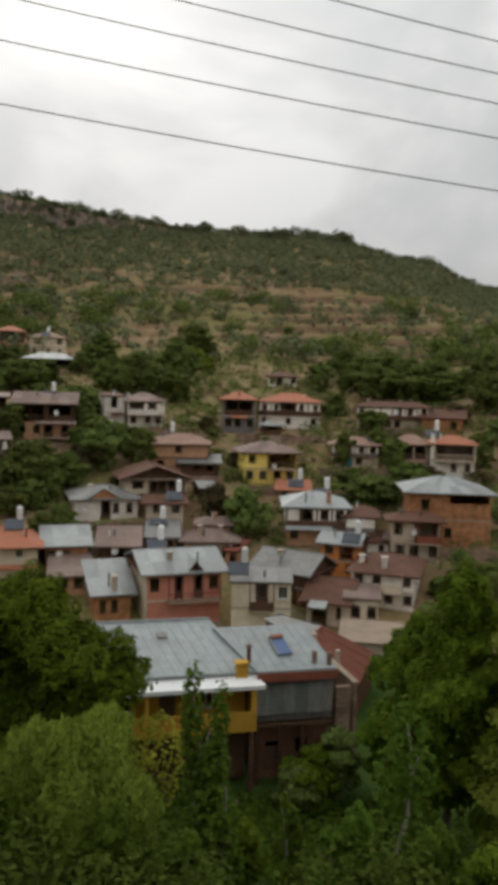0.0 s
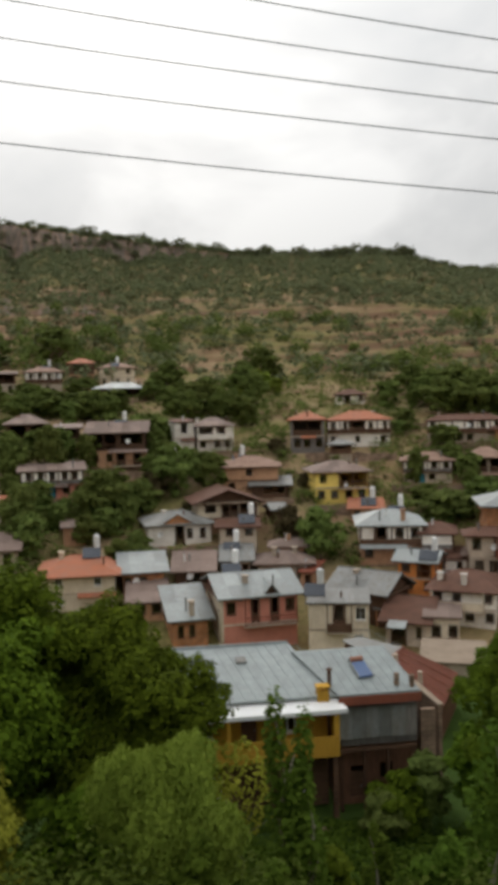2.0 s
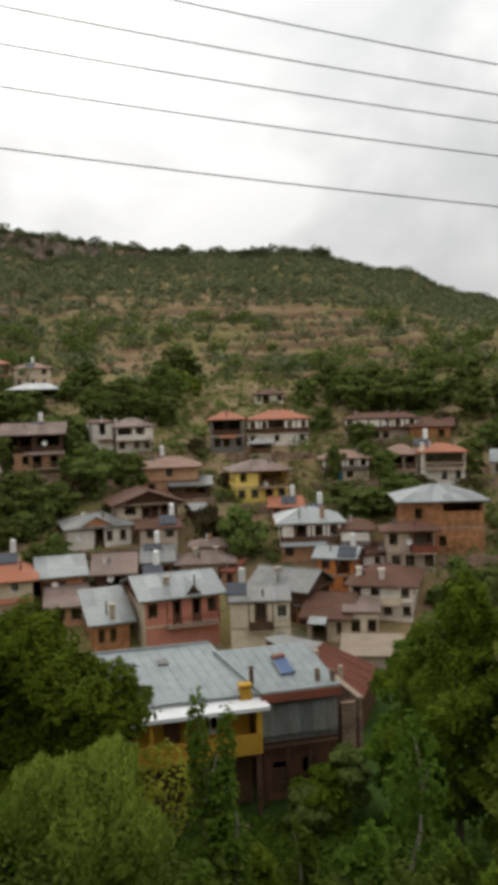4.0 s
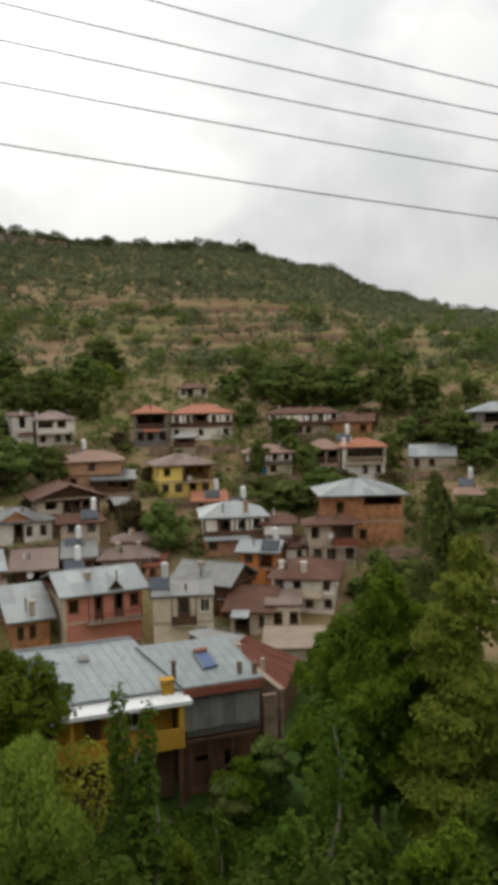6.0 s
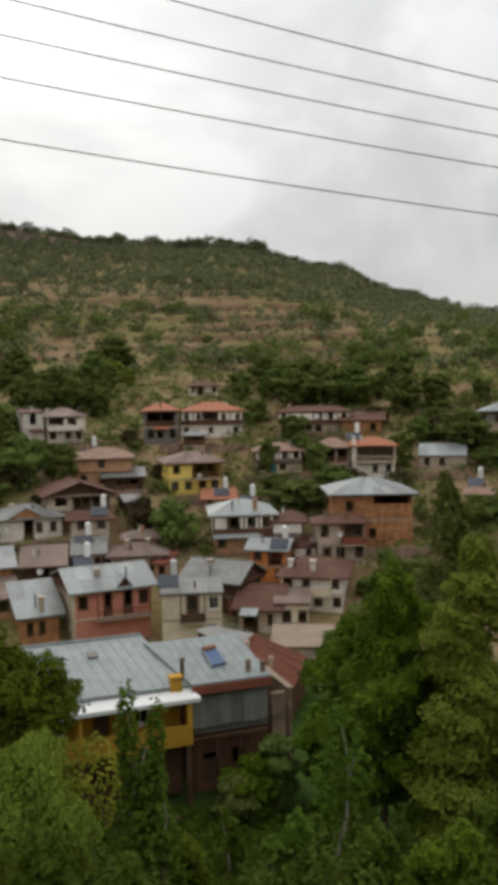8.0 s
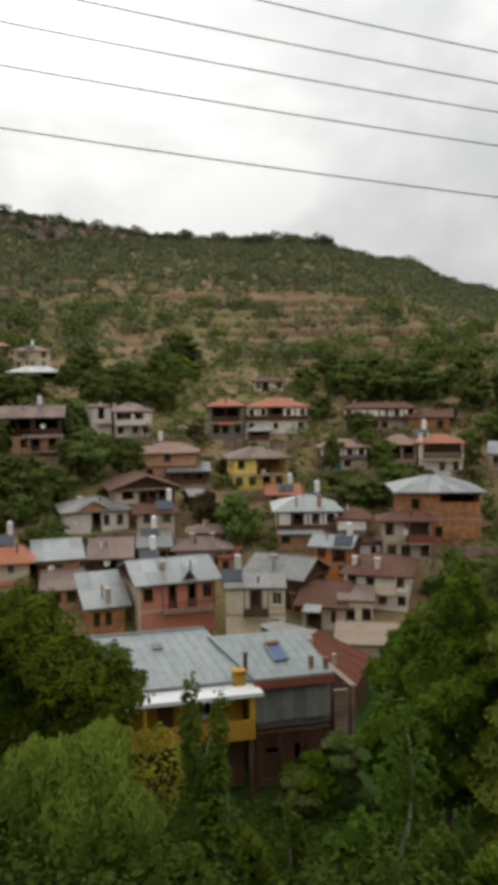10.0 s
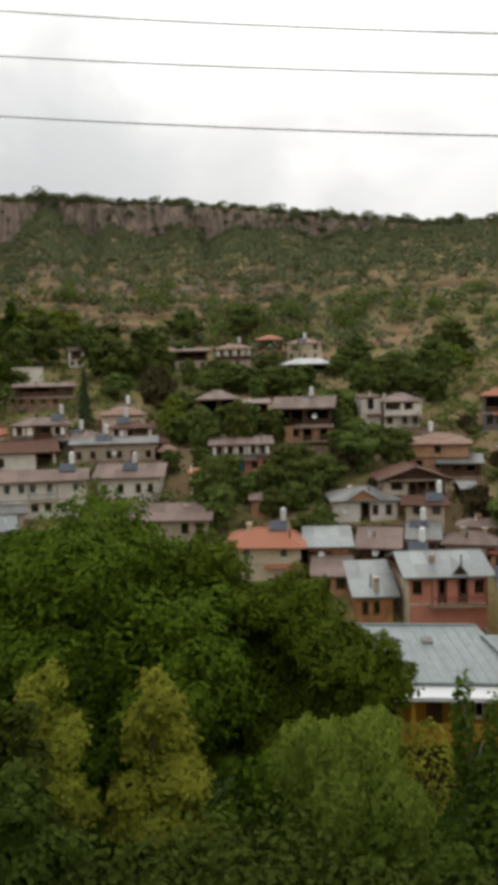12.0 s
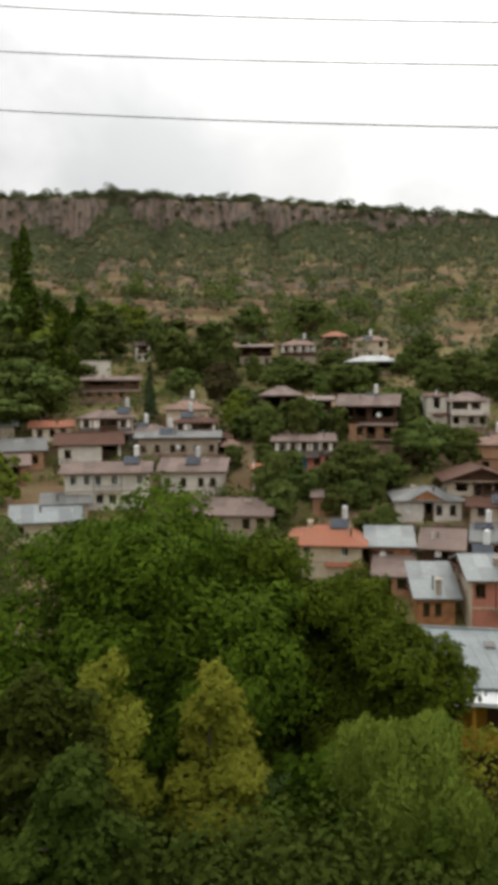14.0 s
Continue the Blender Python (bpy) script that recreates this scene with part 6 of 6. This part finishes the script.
village_tree("d", -24.26, 163.2, 9.5, 8.2, 1.5)
village_tree("a", -21.02, 135.0, 8.9, 6.8, 3.2)
village_tree("a", -18.56, 134.8, 9.9, 6.3, 4.9)
village_tree("b", -20.24, 108.8, 6.6, 6.2, 0.3)
village_tree("c", -20.7, 114.0, 8.2, 6.0, 2.0)
village_tree("c", -39.36, 145.5, 8.2, 13.5, 3.7)
village_tree("b", -36.99, 181.8, 11.5, 15.6, 5.4)
village_tree("a", -29.07, 216.8, 12.4, 10.8, 0.9)
village_tree("b", -33.85, 209.2, 11.9, 10.5, 2.6)
village_tree("l", -39.90, 116.8, 8.3, 6.7, 4.3)
village_tree("b", -22.58, 215.5, 6.4, 7.7, 6.0)
village_tree("a", -15.30, 172.0, 7.6, 8.6, 1.4)
village_tree("b", -14.51, 113.0, 4.7, 4.8, 3.1)
village_tree("c", -16.14, 111.2, 4.8, 4.9, 4.8)
village_tree("b", -13.22, 115.8, 4.8, 4.0, 0.2)
village_tree("a", -11.17, 194.2, 5.9, 7.7, 1.9)
village_tree("a", -9.84, 173.0, 7.8, 6.2, 3.6)
village_tree("a", -9.23, 189.0, 6.2, 6.3, 5.3)
village_tree("a", -8.66, 169.0, 7.8, 8.3, 0.7)
village_tree("a", -7.14, 190.5, 6.7, 8.6, 2.4)
village_tree("a", -6.33, 169.8, 8.0, 5.6, 4.1)
village_tree("a", -5.50, 174.5, 6.9, 6.1, 5.8)
village_tree("a", -4.65, 192.8, 9.3, 9.7, 1.2)
village_tree("a", -3.67, 185.0, 8.8, 8.1, 2.9)
village_tree("b", -11.46, 132.5, 5.2, 5.2, 4.6)
village_tree("b", -11.05, 140.8, 4.6, 5.1, 0.1)
village_tree("b", -10.39, 150.8, 4.5, 6.5, 1.8)
village_tree("b", -10.22, 138.2, 5.4, 5.2, 3.5)
village_tree("b", -9.08, 136.2, 3.7, 3.9, 5.2)
village_tree("b", -8.59, 135.0, 3.6, 5.2, 0.6)
village_tree("b", -8.07, 131.5, 4.5, 3.5, 2.3)
village_tree("b", -7.45, 135.2, 4.4, 4.9, 4.0)
village_tree("a", -20.03, 198.2, 4.7, 7.9, 5.7)
village_tree("a", -19.47, 186.8, 6.4, 9.4, 1.1)
village_tree("a", -18.21, 178.8, 3.8, 6.5, 2.8)
village_tree("a", -17.26, 183.2, 5.0, 9.2, 4.5)
village_tree("a", -16.77, 181.8, 4.6, 6.2, 6.2)
village_tree("a", -16.08, 202.2, 5.4, 10.2, 1.6)
village_tree("c", -15.27, 124.5, 4.5, 4.7, 3.3)
village_tree("c", -14.14, 123.5, 4.3, 4.5, 5.0)
village_tree("c", -14.05, 126.5, 5.6, 4.9, 0.4)
village_tree("c", -13.15, 122.5, 4.3, 7.3, 2.1)
village_tree("c", -12.12, 121.8, 5.7, 5.5, 3.8)
village_tree("b", -19.57, 122.2, 5.0, 5.5, 5.5)
village_tree("b", -19.53, 123.2, 5.1, 7.1, 1.0)
village_tree("b", -18.36, 121.5, 1.7, 3.0, 2.7)
village_tree("b", -18.14, 116.0, 4.5, 4.2, 4.4)
village_tree("a", -1.71, 111.8, 3.8, 3.2, 6.1)
village_tree("a", -0.82, 111.2, 3.5, 3.8, 1.5)
village_tree("c", 8.31, 123.2, 3.0, 6.0, 3.2)
village_tree("c", 9.47, 116.0, 3.0, 5.1, 4.9)
village_tree("c", 10.25, 118.2, 3.9, 4.9, 0.3)
village_tree("c", 10.97, 117.8, 2.9, 5.9, 2.0)
village_tree("c", 12.09, 123.0, 4.4, 6.2, 3.7)
village_tree("c", 12.68, 123.2, 4.3, 4.0, 5.4)
village_tree("b", 6.40, 155.8, 3.2, 3.9, 0.8)
village_tree("b", 6.94, 158.5, 4.9, 5.9, 2.5)
village_tree("b", 7.45, 178.5, 5.9, 4.1, 4.2)
village_tree("a", 7.33, 194.8, 7.7, 10.6, 5.9)
village_tree("a", 8.23, 181.2, 7.4, 7.3, 1.3)
village_tree("a", 8.97, 187.2, 7.7, 10.2, 3.0)
village_tree("a", 9.69, 181.2, 4.6, 6.5, 4.7)
village_tree("a", 10.71, 181.5, 7.3, 9.1, 0.2)
village_tree("a", 11.21, 184.8, 7.2, 8.9, 1.9)
village_tree("l", -4.86, 192.2, 4.6, 4.3, 3.6)
village_tree("l", -3.57, 212.5, 5.0, 5.5, 5.3)
village_tree("l", -3.01, 206.8, 5.2, 4.6, 0.7)
village_tree("l", -2.31, 200.0, 4.9, 5.7, 2.4)
village_tree("d", -2.42, 143.8, 3.3, 3.3, 4.1)
village_tree("d", -1.94, 142.0, 2.7, 3.5, 5.8)
village_tree("d", -0.34, 128.8, 2.7, 2.6, 1.2)
village_tree("d", 0.64, 134.2, 2.5, 4.1, 2.9)
village_tree("b", 10.31, 195.8, 6.3, 11.8, 4.6)
village_tree("b", 11.40, 175.2, 8.2, 9.5, 0.0)
village_tree("b", 13.09, 178.8, 6.0, 11.1, 1.7)
village_tree("b", 14.08, 170.8, 5.7, 10.4, 3.4)
village_tree("b", 15.76, 178.0, 6.4, 7.3, 5.1)
village_tree("b", 16.99, 184.5, 7.5, 7.6, 0.5)
village_tree("b", 17.39, 190.8, 8.3, 8.1, 2.2)
village_tree("a", 18.42, 142.8, 5.0, 5.8, 3.9)
village_tree("a", 19.33, 149.2, 4.8, 8.1, 5.6)
village_tree("a", 20.19, 144.0, 3.7, 4.7, 1.1)
village_tree("a", 21.73, 140.2, 4.9, 7.6, 2.8)
village_tree("a", 23.14, 132.2, 3.6, 6.3, 4.5)
village_tree("a", 24.24, 136.0, 4.9, 7.0, 6.2)
village_tree("d", 16.84, 125.8, 2.2, 3.5, 1.6)
village_tree("d", 17.21, 125.8, 2.5, 4.4, 3.3)
village_tree("b", 14.62, 94.0, 2.6, 4.0, 5.0)
village_tree("b", 16.04, 98.2, 4.1, 3.2, 0.4)
village_tree("b", 17.07, 96.5, 3.5, 4.5, 2.1)
village_tree("b", 18.24, 96.8, 3.4, 4.0, 3.8)
village_tree("c", 20.20, 111.5, 4.5, 4.3, 5.5)
village_tree("c", 21.73, 112.2, 3.5, 4.4, 0.9)
village_tree("c", 22.46, 110.5, 5.4, 4.8, 2.6)
village_tree("c", 23.79, 113.2, 3.5, 6.4, 4.3)
village_tree("l", -40.74, 178.8, 8.9, 8.4, 6.0)
village_tree("l", -39.14, 186.8, 9.8, 11.1, 1.4)
village_tree("l", -38.57, 193.8, 9.9, 13.1, 3.1)
village_tree("l", -37.23, 194.2, 14.5, 13.8, 4.8)
village_tree("l", -36.90, 185.0, 13.3, 11.2, 0.3)
village_tree("l", -36.22, 200.5, 14.9, 10.4, 2.0)
village_tree("c", -39.88, 158.8, 9.1, 6.9, 3.7)
village_tree("c", -38.95, 187.2, 12.1, 11.7, 5.4)
village_tree("c", -38.42, 158.5, 9.2, 8.4, 0.8)
village_tree("c", -37.06, 158.2, 10.4, 11.0, 2.5)
village_tree("c", -36.31, 165.5, 9.5, 9.7, 4.2)
village_tree("c", -35.07, 181.2, 7.7, 11.6, 5.9)
village_tree("l", -34.47, 252.0, 10.8, 9.7, 1.3)
village_tree("l", -33.72, 258.0, 12.1, 13.8, 3.0)
village_tree("l", -32.19, 258.0, 13.1, 13.3, 4.7)
village_tree("l", -31.35, 258.0, 12.4, 12.1, 0.1)
village_tree("l", -30.20, 258.0, 11.8, 8.6, 1.8)
village_tree("b", -29.39, 245.0, 7.4, 12.0, 3.5)
village_tree("b", -28.42, 202.8, 5.9, 7.8, 5.2)
village_tree("b", -27.69, 253.0, 7.9, 12.9, 0.6)
village_tree("b", -26.82, 200.0, 5.8, 9.0, 2.3)
village_tree("b", -25.98, 208.5, 6.6, 7.0, 4.0)
village_tree("b", -25.81, 198.5, 7.9, 7.1, 5.7)
village_tree("b", -24.39, 226.2, 7.9, 10.9, 1.2)
village_tree("b", -23.94, 213.0, 6.0, 8.7, 2.9)
village_tree("a", -24.20, 195.0, 5.9, 8.9, 4.6)
village_tree("a", -23.46, 165.0, 4.4, 7.7, 6.3)
village_tree("a", -22.71, 157.0, 5.8, 7.1, 1.7)
village_tree("a", -21.90, 181.8, 7.8, 5.6, 3.4)
village_tree("a", -21.28, 160.8, 4.3, 7.5, 5.1)
village_tree("a", -20.53, 174.8, 6.4, 7.9, 0.5)
village_tree("a", -20.00, 160.5, 4.5, 6.7, 2.2)
village_tree("b", -23.48, 127.8, 4.3, 4.4, 3.9)
village_tree("b", -22.73, 140.5, 5.2, 7.2, 5.6)
village_tree("b", -21.60, 139.0, 7.1, 4.7, 1.0)
village_tree("b", -20.86, 125.5, 4.0, 4.3, 2.7)
village_tree("b", -20.51, 135.5, 5.7, 5.6, 4.4)
village_tree("b", -19.85, 146.5, 5.1, 5.1, 6.1)
village_tree("b", -18.75, 144.5, 6.3, 5.4, 1.5)
village_tree("b", -17.77, 144.5, 5.4, 7.4, 3.2)
village_tree("c", -20.55, 123.0, 4.5, 6.5, 4.9)
village_tree("c", -19.67, 121.2, 4.6, 5.6, 0.4)
village_tree("c", -18.73, 116.5, 3.8, 4.2, 2.1)
village_tree("c", -17.67, 121.8, 1.7, 3.2, 3.8)
village_tree("c", -16.0, 123.2, 3.4, 5.0, 5.5)
village_tree("p", -37.54, 253.5, 14.3, 6.9, 0.9)
village_tree("p", -36.44, 239.8, 17.4, 6.0, 2.6)
village_tree("p", -35.67, 223.2, 15.5, 8.5, 4.3)
village_tree("p", -34.26, 242.5, 15.0, 7.6, 6.0)
village_tree("a", -12.7, 106.0, 4.6, 5.4, 0.6)
village_tree("b", -11.7, 104.0, 3.2, 4.0, 2.0)
village_tree("a", -13.9, 104.5, 4.4, 5.0, 3.7)
village_tree("b", -17.10, 168.0, 6.1, 5.3, 1.4)
village_tree("b", -16.05, 174.5, 6.4, 6.8, 3.1)
village_tree("b", -14.35, 173.5, 5.9, 6.8, 4.8)
village_tree("b", -14.28, 157.0, 5.7, 4.6, 0.2)
village_tree("b", -12.17, 157.8, 5.1, 6.0, 1.9)
village_tree("a", -17.51, 123.0, 2.4, 4.0, 3.6)
village_tree("a", -16.61, 118.2, 3.0, 4.6, 5.3)
village_tree("a", -14.95, 114.2, 4.0, 4.4, 0.7)
village_tree("a", -14.91, 117.8, 5.5, 5.7, 2.4)
village_tree("a", -13.90, 118.8, 3.6, 4.6, 4.1)
village_tree("a", -12.18, 120.5, 5.6, 6.1, 5.8)
village_tree("d", -13.52, 122.0, 2.6, 4.6, 1.3)
village_tree("d", -12.10, 123.5, 2.0, 3.4, 3.0)
village_tree("b", -21.36, 127.5, 4.7, 4.6, 4.7)
village_tree("b", -19.53, 124.0, 2.2, 3.8, 0.1)


def scatter(name, label, leaf, seed, places, per, size):
    """Bushes too many to count, as one mesh: places are (x, y, z, radius, height)."""
    rng = np.random.default_rng(seed)
    parts_ = []
    for x, y, z, rad, hi in places:
        n = int(per * (0.6 + 0.15 * rad))
        k = 3
        blobs = [((x + rng.normal(0, rad * 0.38), y + rng.normal(0, rad * 0.38), z + hi * rng.uniform(0.3, 0.62)), (rad * 0.62, rad * 0.62, hi * 0.42)) for _ in range(k)]
        p, o = crown_points(n, blobs, rng)
        parts_.append(leaves(p, o, size * (0.7 + 0.12 * rad), rng, 0.8))
    ob = new(name, quads_mesh(name, np.concatenate(parts_), leaf))
    return tagged(ob, label, "bushes", kind="stuff")


def hill_places():
    rng = random.Random(5)
    places, dry, trees = [], [], []
    for _ in range(21000):
        az, r = rng.uniform(-46, 34), math.sqrt(rng.uniform(212 ** 2, 519 ** 2))
        x, y = spot(az, r)
        s = (r - 260) / 260
        if abs(r - TRACK_R - 5 * wob(az, 0, 0.12, 31) + 2) < 4:
            continue
        clump = wob(x, y, 0.022, 21) + 0.6 * wob(x, y, 0.06, 4)
        # open and grassy low down, closed oak scrub under the ridge
        thick = float(np.interp(s, (-0.2, 0.0, 0.25, 0.42, 0.62, 1.0), (0.22, 0.28, 0.42, 0.60, 0.85, 0.95)))
        thick += 0.10 if az < -20 and s > 0.1 else 0.0
        if rng.random() < thick + 0.34 * clump * (1.2 - s):
            rad = rng.choice((1.0, 1.4, 1.9, 2.3, 3.0)) * rng.uniform(0.85, 1.2) * (1.15 if s < 0.5 else 0.95)
            if s < 0.12:
                rad *= rng.choice((0.6, 0.9, 1.3))
            (dry if rng.random() < 0.09 else places).append((x, y, height(x, y) - 0.3, rad, rad * rng.uniform(1.2, 1.7)))
    for _ in range(420):                      # single full trees on the lower terraces
        az, r = rng.uniform(-46, 34), math.sqrt(rng.uniform(218 ** 2, 318 ** 2))
        x, y = spot(az, r)
        if wob(x, y, 0.02, 33) + 0.4 + (0.3 if az > 6 and r < 275 else 0) > rng.uniform(0, 0.9):
            rad = rng.uniform(2.4, 5.2)
            trees.append((x, y, height(x, y) - 0.4, rad, rad * rng.uniform(1.3, 1.8)))
    ridge = []
    for i in range(330):                      # the tree line on the ridge
        az = rng.uniform(-50, 26)
        x, y = spot(az, rng.uniform(500, 522))
        rad = rng.choice((1.6, 2.2, 3.0, 4.0, 5.2)) * (1.0 + 0.7 * wob(az, 0, 0.6, 41))
        ridge.append((x, y, height(x, y) - 0.6, rad, rad * rng.uniform(1.1, 1.4)))
    for i in range(1500):                     # growth on the ledges of the cliff
        az = rng.uniform(-50, -3)
        x, y = spot(az, rng.uniform(490, 508))
        if wob(az, 0, 0.4, 6) + 0.35 > rng.uniform(0, 0.8):
            rad = rng.uniform(1.4, 3.4)
            places.append((x, y, height(x, y) - 0.4, rad, rad * rng.uniform(1.2, 2.0)))
    return places, dry, trees, ridge


green, dry, full, ridge = hill_places()
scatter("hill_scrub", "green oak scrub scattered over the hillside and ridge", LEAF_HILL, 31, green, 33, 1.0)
scatter("hill_trees", "dark green trees on the lower terraces of the hill", LEAF_VILLAGE, 39, full, 260, 0.62)
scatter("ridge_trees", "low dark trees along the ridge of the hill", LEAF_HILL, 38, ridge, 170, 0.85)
scatter("dry_scrub", "brown dry scrub on the hillside", LEAF_DRY, 32, dry, 40, 0.6)


def slope_places():
    """Low growth on the banks between the houses."""
    rng = random.Random(8)
    a, b = [], []
    for _ in range(12000):
        az, r = rng.uniform(-45, 34), rng.uniform(97, 225)
        x, y = spot(az, r)
        if any((x - hx) ** 2 + (y - hy) ** 2 < hr * hr for hx, hy, hr in FOOT):
            continue
        if wob(x, y, 0.06, 3) + 0.5 < rng.uniform(0, 0.9):
            continue
        rad = rng.choice((0.6, 0.9, 1.2, 1.6, 2.1)) * rng.uniform(0.8, 1.2)
        (b if rng.random() < 0.22 else a).append((x, y, height(x, y) - 0.2, rad, rad * rng.uniform(0.9, 1.5)))
    return a, b


FOOT = [(o.matrix_basis.translation.x + 3 * math.sin(math.atan2(o.matrix_basis.translation.x, o.matrix_basis.translation.y)),
         o.matrix_basis.translation.y + 3, 5.0) for o in scene.objects if o.type == "EMPTY" and o.get("group") == "village houses"]
green, dry = slope_places()
scatter("slope_bushes", "green bushes on the banks between the houses", LEAF_VILLAGE, 33, green, 46, 0.46)
scatter("dry_bushes", "dry brown bushes on the village banks", LEAF_DRY, 34, dry, 45, 0.42)



def bank_places():
    """Undergrowth that fills the foot of the bank and the valley."""
    rng = random.Random(9)
    a, b = [], []
    for _ in range(1500):
        az, r = rng.uniform(-46, 33), rng.uniform(21, 36)
        x, y = spot(az, r)
        el = -24.0 if az < -14 else -30.0 + 2.2 * wob(az, 0, 0.15, 2) - (4.0 if -1 < az < 6 else 0.0)
        if r > 29 and az > -14 or (-2 < az < 7 and rng.random() < 0.6):
            continue
        z = height(x, y)
        top = min(r * math.tan(radians(el)) - z, 6.0) * rng.uniform(0.55, 1.0)
        if top > 0.8:
            (b if rng.random() < 0.5 else a).append((x, y, z - 0.2, min(1.6, max(0.7, top * 0.4)), top))
    return a, b


dark, fresh = bank_places()
scatter("bank_thicket", "dark green thicket at the foot of the bank", LEAF_BRAMBLE, 35, dark, 120, 0.26)
scatter("bank_shrubs", "fresh green leafy undergrowth on the bank", LEAF_BRAMBLE, 36, fresh, 120, 0.25)


def meadow_places():
    rng = random.Random(10)
    return [(*(p := spot(rng.uniform(-22, 24), rng.uniform(34, 46))), height(*p) - 0.1, rng.uniform(0.5, 1.1), rng.uniform(0.4, 1.0)) for _ in range(1300)]


scatter("tall_grass", "tall green meadow grass on the valley floor", LEAF_POPLAR, 37, meadow_places(), 40, 0.26)

# ---------------------------------------------------------------- overhead cables


def cable(a, b, c, y):
    """A sagging cable that crosses the view: height c + b x + a x squared, y metres ahead."""
    cu = bpy.data.curves.new("cable", "CURVE")
    cu.dimensions, cu.bevel_depth, cu.bevel_resolution = "3D", 0.014, 2
    sp = cu.splines.new("POLY")
    xs = [-34 + 1.0 * i for i in range(69)]
    sp.points.add(len(xs) - 1)
    for p, x in zip(sp.points, xs):
        p.co = (x, y, c + b * x + a * x * x, 1)
    cu.materials.append(WIRE)
    return tagged(new("overhead_cable", cu), "thin dark overhead power cable sagging across the valley", "cable", "overhead cables")


cable(0.00128, -0.14343, 5.24556, 18.0)
cable(0.00131, -0.16358, 6.50572, 18.0)
cable(0.00167, -0.18219, 7.34794, 18.0)
cable(0.00199, -0.20045, 8.08227, 18.0)
cable(0.00249, -0.23048, 8.92129, 18.0)
